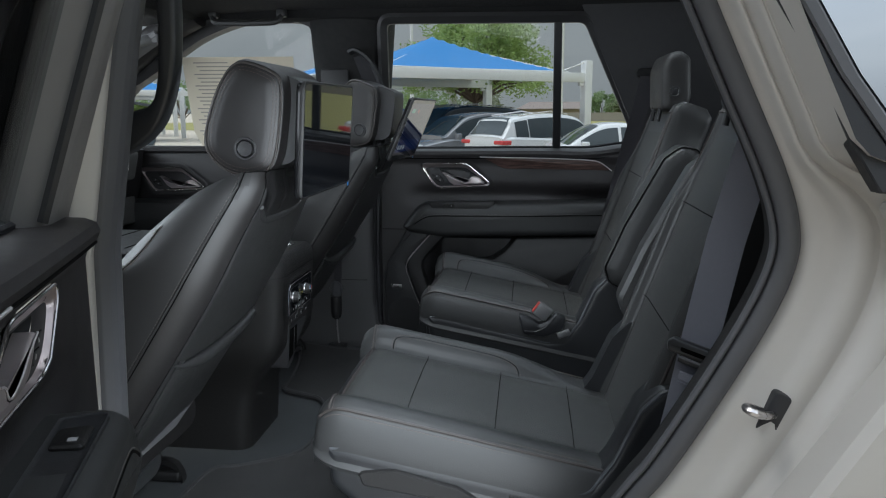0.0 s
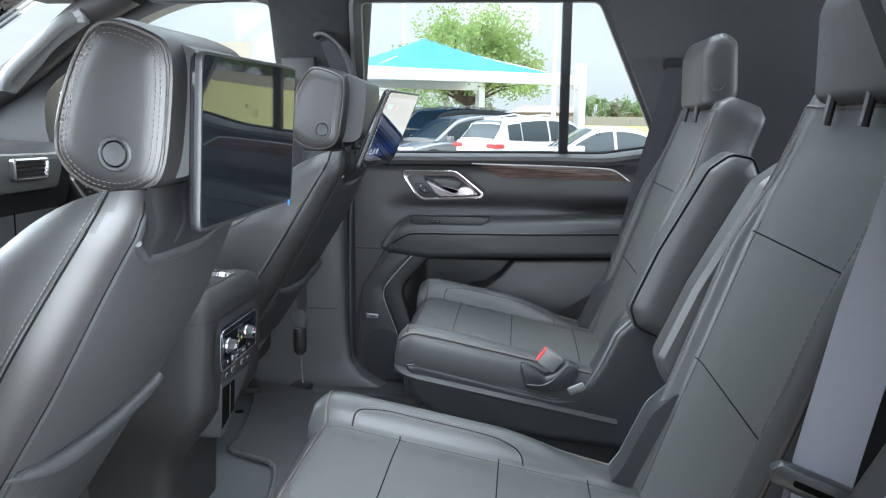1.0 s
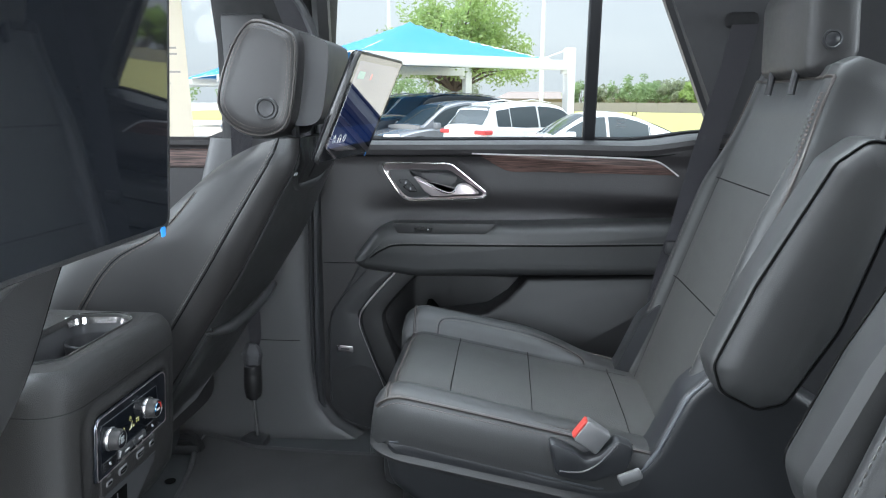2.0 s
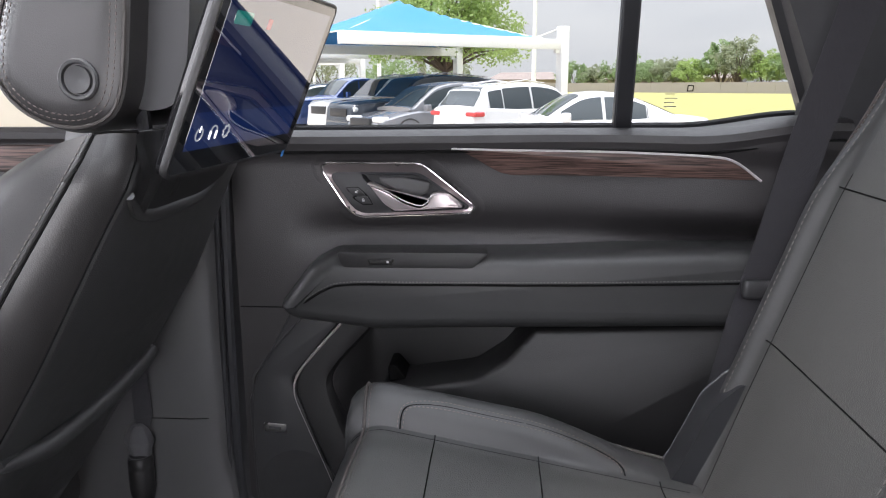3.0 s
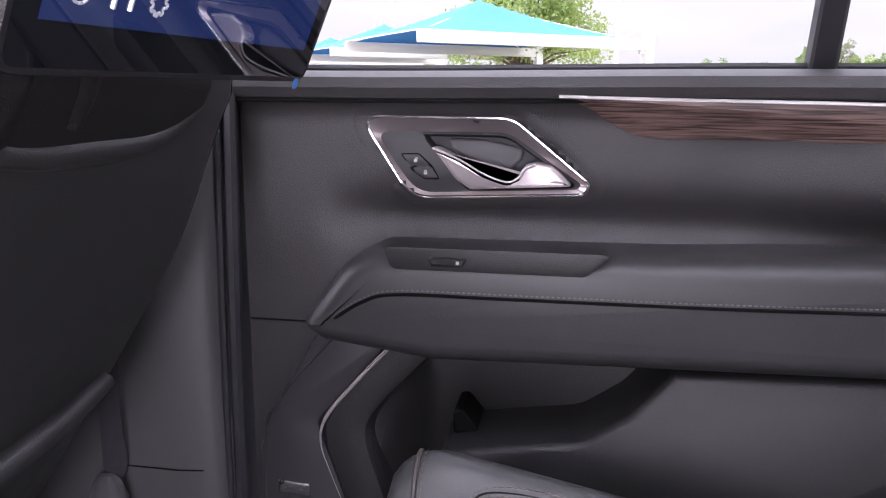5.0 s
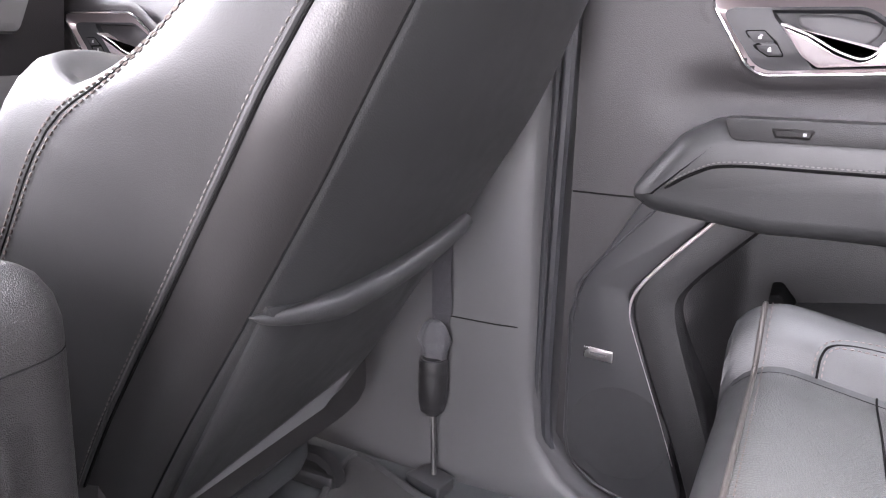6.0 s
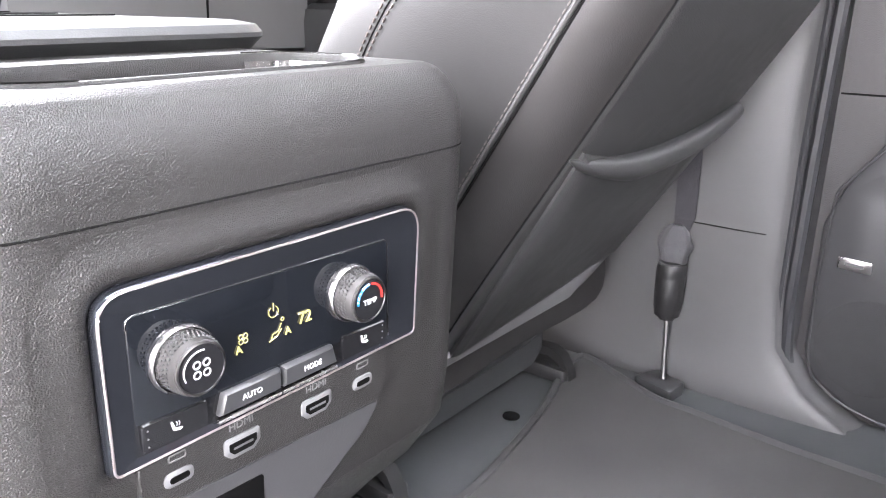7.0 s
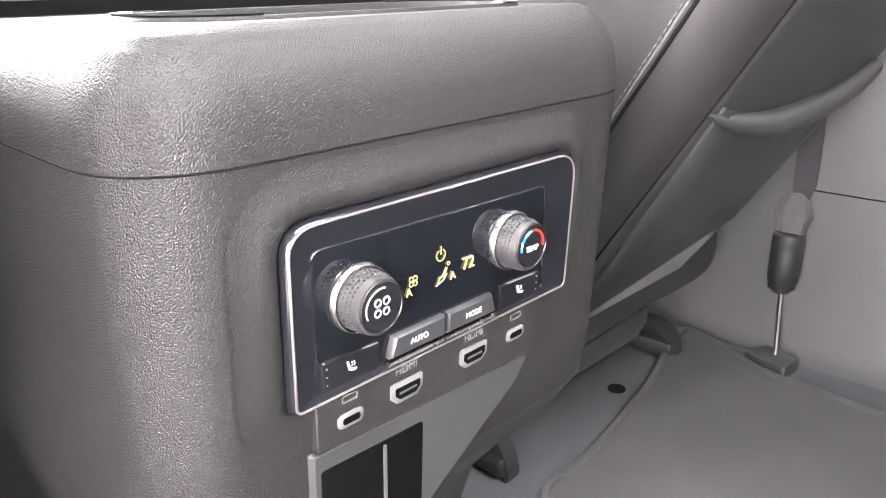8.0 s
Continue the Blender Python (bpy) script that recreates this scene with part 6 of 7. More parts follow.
part("webbing", ribbon([(-0.633, 2.398, 0.83), (-0.631, 2.396, 0.85), (-0.628, 2.394, 0.875), (-0.628, 2.392, 0.93), (-0.635, 2.396, 1.02), (-0.64, 2.39, 1.15), (-0.63, 2.375, 1.35), (-0.62, 2.365, 1.5)], [(1, 0.1, 0), (0.8, -0.5, 0), (1, 0.4, 0), (1, -0.2, 0), (1, 0.1, 0), (1, 0.1, 0), (1, 0.1, 0), (1, 0.1, 0)], [0.016, 0.02, 0.026, 0.03, 0.036, 0.04, 0.044, 0.046]), BELTSHADE, an, "dark grey seat belt webbing")

fb = thing("seat_belt", (0.25, 2.36, 1.1), "dark grey three-point belt beside the closed door", "seat belt")
part("webbing", ribbon([(0.35, 2.33, 1.53), (0.335, 2.335, 1.45), (0.30, 2.35, 1.30), (0.265, 2.358, 1.14), (0.245, 2.36, 1.06), (0.21, 2.35, 0.90), (0.2, 2.34, 0.80)], (1, -0.2, 0), 0.047), BELTSHADE, fb)
part("guide", box((0.235, 2.348, 1.09), (0.272, 2.364, 1.118), 0.008), SMOOTH, fb)
part("upper_guide", box((0.32, 2.34, 1.525), (0.38, 2.372, 1.555), 0.012), HEADLINER, fb)
bg2 = thing("belt_guide", (-0.52, 2.36, 1.55), "black front belt height guide on the door pillar", "belt guide")
part("loop", tube(spline([(-0.565, 2.367, 1.61), (-0.54, 2.355, 1.615), (-0.50, 2.35, 1.585), (-0.475, 2.35, 1.54), (-0.455, 2.352, 1.48)], 5), 0.012, 8, flat=0.7), RUBBER, bg2)
part("webbing", ribbon([(-0.53, 2.36, 1.60), (-0.49, 2.355, 1.50), (-0.47, 2.36, 1.40), (-0.48, 2.37, 1.30)], (1, 0, 0.3), 0.045), BELTSHADE, bg2)

nb = thing("seat_belt", (0.25, 1.03, 0.95), "grey belt hanging in front of the near backrest with its tongue", "seat belt")
part("webbing", ribbon([(0.35, 1.02, 1.60), (0.325, 1.025, 1.48), (0.305, 1.028, 1.41), (0.268, 1.032, 1.25), (0.245, 1.034, 1.12), (0.226, 1.037, 1.00), (0.208, 1.042, 0.9), (0.198, 1.048, 0.82)], (1, -0.35, -0.2), 0.05, 0.0018), WEBBING, nb, "grey seat belt webbing")
TU, TV, TW = Vector((1, -0.35, -0.25)).normalized(), Vector((0.1, 0.0, 1)).normalized(), Vector((-0.3, -0.9, 0.1)).normalized()
TL = lambda u, v, h: tuple(Vector((0.247, 1.027, 1.088)) + TU * u + TV * v + TW * h)
tg = part("tongue", slab(rounded([(-0.048, -0.007), (0.046, -0.009), (0.05, 0.004), (0.044, 0.012), (-0.042, 0.014), (-0.05, 0.006)], 0.006), pill_prof(-0.008, 0.012, 0.004), TL), SHIELD, nb, "black plastic belt tongue")
part("tongue_slot", slab(rounded([(-0.03, -0.001), (0.03, -0.003), (0.03, 0.003), (-0.03, 0.005)], 0.002), [(0, 0.011), (0, 0.0125)], TL), HOLEDARK, tg)
part("tongue_bar", tube([TL(-0.031, -0.012, 0.008), TL(0.031, -0.015, 0.008)], 0.0055, 8), SHIELD, tg)
part("stop_fold", slab(rounded([(-0.027, -0.043), (0.027, -0.046), (0.028, -0.034), (-0.027, -0.031)], 0.002), pill_prof(-0.002, 0.006, 0.002), TL), WEBBING, tg)
part("stop_edge", tube([TL(-0.028, -0.046, 0.005), TL(0.028, -0.049, 0.005)], 0.0022, 6), WEBBING, tg)

for dx, y, dz in ((0.0, 1.866, 0.0), (-0.02, 1.512, -0.046)):
    bu = thing("belt_buckle", (0.04 + dx, y, 0.86 + dz), "grey belt buckle with red release key beside the cushion", "belt buckle", "buckles")
    R3 = Matrix.Translation((0.0285 + dx, y, 0.933 + dz)) @ Matrix(((0.57, 0, -0.82, 0), (0, 1, 0, 0), (0.82, 0, 0.57, 0), (0, 0, 0, 1)))
    part("case", mapped(box((-0.018, -0.011, -0.04), (0.018, 0.011, 0.0), 0.004), R3), BUCKLE, bu)
    part("release_key", mapped(box((-0.016, -0.0085, -0.001), (0.016, 0.0085, 0.0035), 0.002), R3), RED_BTN, bu, "red release key")
    BF = lambda u, v, h: (u + dx, y + h, v + dz)
    boot = rounded([(-0.018, 0.917), (0.018, 0.902), (0.036, 0.891), (0.056, 0.899), (0.078, 0.922), (0.104, 0.912), (0.096, 0.876), (0.05, 0.856), (-0.005, 0.862)], [0.008, 0.01, 0.01, 0.012, 0.01, 0.012, 0.012, 0.015, 0.015], 4)
    part("boot", slab(boot, pill_prof(-0.015, 0.015, 0.006), BF), SHIELD, bu, "black cloth boot round the buckle")
    part("boot_fold", tube([BF(u, v, -0.0155) for u, v in spline([(0.0, 0.872), (0.03, 0.872), (0.055, 0.886), (0.078, 0.914)], 5)], 0.0022, 6), RUBBER, bu)
    part("strap_end", mapped(box((-0.016, -0.004, -0.008), (0.018, 0.004, 0.009), 0.004), Matrix.Translation((0.098 + dx, y - 0.016, 0.868 + dz)) @ pose(0, 0, 0, 0, -25, 0)), BUCKLE, bu, "folded grey strap end")

# floor mat with bound edge
fm = thing("floor_mat", (-0.5, 2.0, 0.64), "charcoal carpet floor mat with bound edge", "floor mat")
mo = spline([(-0.735, 2.372), (-0.748, 2.36), (-0.738, 2.30), (-0.709, 2.20), (-0.682, 2.04), (-0.676, 1.95), (-0.60, 1.91), (-0.55, 1.88), (-0.52, 1.80), (-0.50, 1.66), (-0.52, 1.55), (-0.62, 1.48), (-0.68, 1.44), (-0.69, 1.2), (-0.68, 1.06), (-0.4, 1.0), (-0.2, 1.0), (-0.18, 1.6), (-0.18, 2.27), (-0.3, 2.31), (-0.45, 2.314), (-0.565, 2.322), (-0.615, 2.325), (-0.67, 2.347)], 6, True)
part("carpet_top", slab(mo, [(0, 0.641), (0, 0.649), (0.003, 0.652)], lambda u, v, h: (u, v, h)), MATCARPET, fm)
part("binding", tube([(u, v, 0.6505) for u, v in mo], 0.006, 6, closed=True), BINDING, fm)
# dark disc laid on the carpet for the shade in a small hole
part("floor_plug", disc((-0.742, 2.185, 0.6395), (0, 0, 1), 0.011, [(1, 0), (1, 0.0015), (0.7, 0.002), (0.1, 0.001)]), SEAM, label="small dark plug in the carpet", category="plug")

# ---- near side of the body round the open doorway ----
CURVE = spline([(-0.124, 0.552), (-0.026, 0.66), (0.066, 0.812), (0.142, 0.925), (0.178, 0.976), (0.235, 1.078), (0.283, 1.174), (0.306, 1.239), (0.307, 1.287), (0.285, 1.354), (0.238, 1.453), (0.193, 1.548), (0.147, 1.647), (0.093, 1.744)], 5)


def swept(curve, prof, upper=1.0):
    """Sweeps a profile; upper narrows it beside the window."""
    loops = []
    for i, (x, z) in enumerate(curve):
        a, b = curve[max(i - 1, 0)], curve[min(i + 1, len(curve) - 1)]
        t = Vector((b[0] - a[0], b[1] - a[1])).normalized()
        nx, nz = t.y, -t.x
        k = 1 + (upper - 1) * smoothstep(1.27, 1.37, z)
        loops.append([(x + nx * (0.012 + (d - 0.012) * k if d > 0.012 else d), y, z + nz * (0.012 + (d - 0.012) * k if d > 0.012 else d)) for d, y in prof])
    return loft(loops)


JAMB = spline([(0.004, 0.965), (0.014, 0.932), (0.03, 0.916), (0.055, 0.908), (0.070, 0.894), (0.084, 0.892), (0.096, 0.896), (0.104, 0.886), (0.112, 0.868), (0.124, 0.862), (0.136, 0.864), (0.147, 0.85), (0.160, 0.828), (0.172, 0.80)], 3) + [(0.176, 0.88), (0.055, 1.02)]
part("wall_door_jamb", swept(CURVE, JAMB, 0.27), PAINT, label="pale bronze painted door jamb", category="car body", kind="structure")
oval = lambda cd, cy, rd, ry, n=12: [(cd + rd * math.cos(2 * math.pi * i / n), cy + ry * math.sin(2 * math.pi * i / n)) for i in range(n)]
part("trim_door_seal", join(swept(CURVE, oval(0.0045, 0.925, 0.0135, 0.013)), swept(CURVE, oval(-0.0135, 0.925, 0.0038, 0.006)), swept(CURVE, oval(-0.006, 0.938, 0.008, 0.006))), SEAL, label="thick black rubber seal round the doorway", category="door seal", kind="structure")
part("wall_quarter_near", swept(CURVE, [(-0.010, 0.935), (-0.006, 0.985), (0.015, 1.02), (0.5, 1.04), (0.9, 1.04), (0.9, 0.98), (0.1, 0.98)]), HEADLINER, label="black quarter trim beside the near seat", category="wall", kind="structure")
part("wall_rear_panel", slab(rounded([(0.369, 1.327), (0.46, 1.332), (2.2, 1.332), (2.2, 0.45), (0.223, 0.422), (0.201, 0.801), (0.299, 0.964), (0.407, 1.148), (0.445, 1.257)], [0.02, 0.01, 0.01, 0.01, 0.01, 0.1, 0.1, 0.1, 0.06]), [(0, -0.06), (0, 0.0), (0.01, 0.012), (0.04, 0.018)], lambda u, v, h: (u, 0.81 - h, v)), PAINT, label="pale bronze rear body side", category="car body", kind="structure")
QUARTER = lambda u, v, h: (u, 0.826 - h + 0.2 * (v - 1.46), v)
part("trim_quarter_glass", slab([(0.165, 1.71), (0.255, 1.533), (0.294, 1.46), (0.33, 1.385), (0.356, 1.34), (2.2, 1.325), (2.2, 1.337), (0.385, 1.352), (0.314, 1.46), (0.275, 1.533), (0.185, 1.71)], [(0, -0.02), (0, 0.002), (0.002, 0.004)], QUARTER), RUBBER, label="black trim round the rear side window", category="window trim", kind="structure")
part("trim_quarter_strip", slab([(0.186, 1.71), (0.276, 1.533), (0.315, 1.46), (0.386, 1.354), (0.405, 1.354), (0.333, 1.46), (0.294, 1.533), (0.204, 1.71)], [(0, -0.02), (0, 0.004), (0.003, 0.007)], QUARTER), SEAL, label="grey rubber strip beside the rear side window", category="window trim", kind="structure")
part("window_quarter_near", slab([(0.207, 1.71), (0.297, 1.533), (0.336, 1.46), (0.41, 1.354), (2.2, 1.34), (2.2, 1.71)], [(0, -0.004), (0, 0.003)], QUARTER), MIRRORFILM, label="tinted rear side window reflecting the sky", category="window", kind="structure")
stk = thing("door_striker", (0.274, 0.87, 1.087), "bright steel striker loop on a black plate", "door striker")
part("plate", slab(rounded([(0.304, 1.091), (0.321, 1.084), (0.299, 1.018), (0.281, 1.030)], 0.007), soft_prof(-0.02, 0.003, 0.002), lambda u, v, h: (u, 0.897 - h - (u - 0.3) * 0.45, v)), RUBBER, stk)
part("loop", tube(spline([(0.302, 0.894, 1.060), (0.286, 0.868, 1.069), (0.268, 0.85, 1.078), (0.259, 0.856, 1.081), (0.266, 0.876, 1.076), (0.29, 0.9, 1.062)], 4), 0.005, 8), SATIN, stk)
# near B-pillar
def upright(name, poly, material, label, cat):
    return part(name, loft([[(x + dx, y + dy, z) for x, y in poly] for z, dx, dy in ((0.55, -0.018, 0.0), (0.9, -0.012, 0.0), (1.25, 0.0, 0.0), (1.5, 0.034, 0.02), (1.76, 0.075, 0.05))]), material, label=label, category=cat, kind="structure")


upright("wall_pillar_near", rounded([(-0.66, 0.80), (-0.57, 0.795), (-0.535, 0.80), (-0.518, 0.822), (-0.535, 0.86), (-0.56, 0.90), (-0.66, 0.92)], 0.012, 4), PAINT, "pale bronze painted door pillar", "car body")
upright("trim_pillar_seal", rounded([(-0.552, 0.852), (-0.536, 0.84), (-0.522, 0.846), (-0.516, 0.858), (-0.514, 0.868), (-0.516, 0.885), (-0.53, 0.905), (-0.56, 0.91)], 0.006, 4), SEAL, "double grey rubber seal on the pillar", "door seal")
upright("wall_pillar_trim", rounded([(-0.64, 0.911), (-0.555, 0.907), (-0.548, 0.93), (-0.56, 0.965), (-0.64, 0.98)], 0.012, 4), PILLAR, "black inner pillar trim", "pillar trim")
gp = thing("grab_handle", (-0.46, 0.92, 1.37), "black moulded grab handle on the door pillar", "grab handle")
bow = spline([(-0.53, 1.362), (-0.496, 1.380), (-0.471, 1.402), (-0.455, 1.432), (-0.444, 1.472), (-0.439, 1.52), (-0.438, 1.58), (-0.446, 1.64), (-0.475, 1.69), (-0.52, 1.705)], 5)
eye_in = spline([(-0.52, 1.665), (-0.482, 1.65), (-0.464, 1.61), (-0.461, 1.55), (-0.463, 1.49), (-0.469, 1.449), (-0.478, 1.432), (-0.494, 1.425), (-0.53, 1.42)], 5)
part("grip", slab(bow + eye_in, [(0.005, -0.016), (0.0015, -0.0135), (0, -0.009), (0, 0.009), (0.0015, 0.0135), (0.005, 0.016)], lambda u, v, h: (u, 0.925 - h, v)), SHIELD, gp, "flat moulded bow of the grab handle")
for boss in ([(-0.56, 1.372), (-0.512, 1.376), (-0.512, 1.41), (-0.56, 1.412)], [(-0.55, 1.672), (-0.5, 1.672), (-0.5, 1.698), (-0.55, 1.7)]):
    part("mount_boss", slab(rounded(boss, 0.006), [(0.003, -0.03), (0, -0.026), (0, 0.0165), (0.003, 0.0185)], lambda u, v, h: (u, 0.925 - h, v)), SHIELD, gp, "moulded end of the grab handle")
part("wall_sill_near", box((-0.7, 0.80, 0.55), (0.4, 0.96, 0.63), 0.02), PILLAR, label="grey plastic sill of the near doorway", category="sill", kind="structure")
part("wall_roof_near", box((-1.6, 0.86, 1.71), (2.3, 1.0, 1.85), 0.03), PAINT, label="pale bronze roof rail over the doorway", category="car body", kind="structure")
nf = rounded([(-0.70, 1.33), (-0.68, 1.66), (-0.95, 1.67), (-1.4, 1.42), (-1.42, 1.33)], 0.04)
part("wall_front_near", holed([(-0.66, 0.6), (-0.62, 1.76), (-1.1, 1.76), (-1.75, 1.4), (-1.75, 0.6)], nf, lambda u, v, h: (u, 0.92 + h, v), -0.04, 0.02), SMOOTH, label="black near front door with its window opening", category="wall", kind="structure")
rw = rounded([(1.1, 1.35), (2.28, 1.35), (2.2, 1.65), (1.2, 1.65)], 0.05)
part("wall_tail", holed([(0.94, 0.6), (2.46, 0.6), (2.44, 1.8), (0.94, 1.8)], rw, lambda u, v, h: (2.3 + h, u, v), 0.0, 0.05), SOFT, label="black tailgate trim with its window opening", category="wall", kind="structure")
# roof left open in the middle for the added pane
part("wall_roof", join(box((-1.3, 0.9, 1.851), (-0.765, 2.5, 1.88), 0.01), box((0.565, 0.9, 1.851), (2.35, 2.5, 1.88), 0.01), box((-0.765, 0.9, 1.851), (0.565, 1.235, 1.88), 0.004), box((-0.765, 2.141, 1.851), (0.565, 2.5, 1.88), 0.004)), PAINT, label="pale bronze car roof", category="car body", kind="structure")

# ---- outside: lot, field, trees, canopies, parked cars ----
def ground_z(x, y):
    return -0.28 * smoothstep(3, 12, y) + 0.16 * smoothstep(30, 95, y)


def ground_sheet(xs, ys, lift):
    bm = bmesh.new()
    g = [[bm.verts.new((x, y, ground_z(x, y) + lift)) for y in ys] for x in xs]
    for i in range(len(xs) - 1):
        for j in range(len(ys) - 1):
            bm.faces.new((g[i][j], g[i + 1][j], g[i + 1][j + 1], g[i][j + 1]))
    return bm


YS = [-2000, -300, -60, -10, 0] + [3 + k * 0.75 for k in range(13)] + [15, 20, 30, 36, 42, 50, 60, 70, 80, 95, 130, 300, 900, 2500]
part("ground", ground_sheet([-2500, -600, -150, -60, -20, -8, 0, 8, 30, 90, 300, 900, 2500], YS, 0.0), CONCRETE, label="pale concrete parking lot", category="ground", kind="structure")
field = bmesh.new()
rows = []
for y in YS[1:]:
    x0 = 5.2 - 3.0 * smoothstep(18, 34, y) - 60 * smoothstep(44, 90, y)
    rows.append([field.verts.new((x0 + d, y, ground_z(x0 + d, y) + 0.02 + 0.08 * smoothstep(0, 3, d))) for d in (0, 3, 15, 50, 150, 600, 2400)])
for a, b in zip(rows, rows[1:]):
    for i in range(6):
        field.faces.new((a[i], a[i + 1], b[i + 1], b[i]))
part("ground_field", field, GRASS, label="field of mown yellow-green grass", category="field", kind="structure")
# painted bay lines
for k in range(7):
    x, y = -0.2 - 1.3 * k, 16.8 + 1.9 * k
    part("road_line", mapped(box((-2.6, -0.06, 0.0), (2.6, 0.06, 0.004), 0.001), Matrix.Translation((x, y + 2, ground_z(x, y + 2) + 0.004)) @ pose(0, 0, 0, 0, 0, 40)), STEEL, label="painted white bay line", category="bay line", kind="structure")


def leaves(cells, size, per, seed):
    """Leaf blades round the middles of twig clumps: (x, y, z, radius)."""
    rng = random.Random(seed)
    V, F = [], []
    for cx, cy, cz, r in cells:
        for _ in range(per):
            while True:
                p = Vector((rng.uniform(-1, 1), rng.uniform(-1, 1), rng.uniform(-1, 1)))
                if p.length < 1:
                    break
            c = Vector((cx, cy, cz)) + p * r
            a = Vector((rng.gauss(0, 1), rng.gauss(0, 1), rng.gauss(0, 0.7))).normalized() * size * rng.uniform(0.6, 1.3)
            b = a.orthogonal().normalized() * size * 0.32
            b.rotate(Euler((0, 0, rng.uniform(0, 3))))
            k = len(V)
            V += [c - a * 0.5, c + b, c + a * 0.5 + Vector((0, 0, -0.2 * size)), c - b]
            F.append((k, k + 1, k + 2, k + 3))
    return raw(V, F)


def tree(base, height, spread, label, seed, leaf, size, clumps, per, trunk_share=0.35, low=0.55):
    rng = random.Random(seed)
    x, y = base
    z = ground_z(x, y)
    d = thing("tree", (x, y, z), label, "tree")
    fork = Vector((x, y, z + height * trunk_share))
    limbs = [tube([(x, y, z - 0.1), (x + 0.03, y, z + height * trunk_share * 0.5), tuple(fork)], [height * 0.028, height * 0.022, height * 0.02], 8)]
    cells = []
    for k in range(clumps):
        a, e = rng.uniform(0, 6.28), rng.uniform(-0.25, 1.0)
        rr = rng.uniform(0.35, 1.08)
        p = Vector((math.cos(a) * spread * rr * math.sqrt(max(0.1, 1 - (e * 0.85) ** 2)), math.sin(a) * spread * rr * math.sqrt(max(0.1, 1 - (e * 0.85) ** 2)), 0))
        p.z = height * (low + 0.40 * e * rng.uniform(0.75, 1.1))
        tip = Vector((x, y, z)) + p
        cells.append((tip.x, tip.y, tip.z, spread * rng.uniform(0.1, 0.27)))
        if k % 3 == 0:
            mid = fork.lerp(tip, 0.5) + Vector((0, 0, height * 0.05))
            limbs.append(tube([tuple(fork), tuple(mid), tuple(tip)], [height * 0.012, height * 0.007, height * 0.002], 5))
    part("trunk", join(*limbs), BARK, d)
    part("crown", leaves(cells, size, per, seed + 1), leaf, d, smooth=0)
    return d


tree((-2.3, 32.5), 6.2, 2.9, "broad leafy green tree behind the blue shade canopy", 9, LEAF, 0.17, 190, 90)
rng = random.Random(31)
for i in range(26):
    f = i / 25
    x = 15.5 + 46.0 * f
    back = rng.uniform(3.2, 6.0)
    b = (1.45 * (x + 0.79 * back + rng.uniform(-0.6, 0.6)), 1.45 * (131 - 1.299 * (x + 12) + 0.61 * back))
    tall = (4.0, 4.4, 4.1, 6.3, 6.6, 4.8, 5.0)[i] if i < 7 else 5.6 + rng.uniform(-0.5, 0.7)
    tree(b, 1.5 * tall, 3.8 + rng.uniform(-0.4, 0.9), "green hedgerow tree behind the far fence", 20 + i, (LEAF_FAR, LEAF_DULL, LEAF)[i % 3], 0.46, 70, 52, 0.04, 0.44)
for i, (b, h, s) in enumerate([((10.3, 108), 4.2, 2.6), ((13.5, 107), 3.6, 2.6), ((16.5, 106), 5.0, 3.0), ((20, 104), 4.6, 2.8), ((-14, 100), 4.5, 4.0), ((-22, 95), 5.2, 4.2), ((-30, 90), 4.6, 4.2), ((-7, 104), 4.0, 3.4), ((-40, 84), 5.0, 4.6)]):
    tree((b[0] * 1.45, b[1] * 1.45), h * 1.6, s * 1.45, "small distant tree by the houses", 60 + i, LEAF_DULL if i % 2 else LEAF_FAR, 0.6, 40, 40, 0.06, 0.42)

# board fence along the field
fa, fb2 = Vector((-17.4, 190, 0)), Vector((108.8, 26, 0))
fence = thing("fence", (12.2, 132, ground_z(12.2, 132)), "long weathered grey board fence beyond the field", "fence")
npan = 44
for k in range(npan):
    p, q = fa.lerp(fb2, k / npan), fa.lerp(fb2, (k + 0.99) / npan)
    dirv = (q - p).normalized()
    nrm = Vector((-dirv.y, dirv.x, 0)) * 0.03
    z0, z1 = ground_z(p.x, p.y), ground_z(q.x, q.y)
    part("fence_panel", loft([[p + nrm + Vector((0, 0, z0)), q + nrm + Vector((0, 0, z1)), q - nrm + Vector((0, 0, z1)), p - nrm + Vector((0, 0, z0))], [p + nrm + Vector((0, 0, z0 + 1.75)), q + nrm + Vector((0, 0, z1 + 1.75 + 0.05 * (k % 2))), q - nrm + Vector((0, 0, z1 + 1.75 + 0.05 * (k % 2))), p - nrm + Vector((0, 0, z0 + 1.75))]]), FENCE, fence, smooth=0)


def house(x, y, w, turn):
    z = ground_z(x, y)
    d = thing("house", (x, y, z), "low tan house with a brown shingle roof", "house")
    M = Matrix.Translation((x, y, z)) @ pose(0, 0, 0, 0, 0, turn)
    part("wall", mapped(box((-w, -3, 0), (w, 3, 2.6), 0.05), M), BRICKWALL, d)
    part("roof", mapped(loft([[(-w - 0.5, -3.6, 2.5), (w + 0.5, -3.6, 2.5), (w + 0.5, 3.6, 2.5), (-w - 0.5, 3.6, 2.5)], [(-w - 0.5, -3.6, 2.7), (w + 0.5, -3.6, 2.7), (w + 0.5, 3.6, 2.7), (-w - 0.5, 3.6, 2.7)], [(-w + 2, -0.1, 4.3), (w - 2, -0.1, 4.3), (w - 2, 0.1, 4.3), (-w + 2, 0.1, 4.3)]]), M), ROOF, d, smooth=0)


house(26, 168, 8, -20)
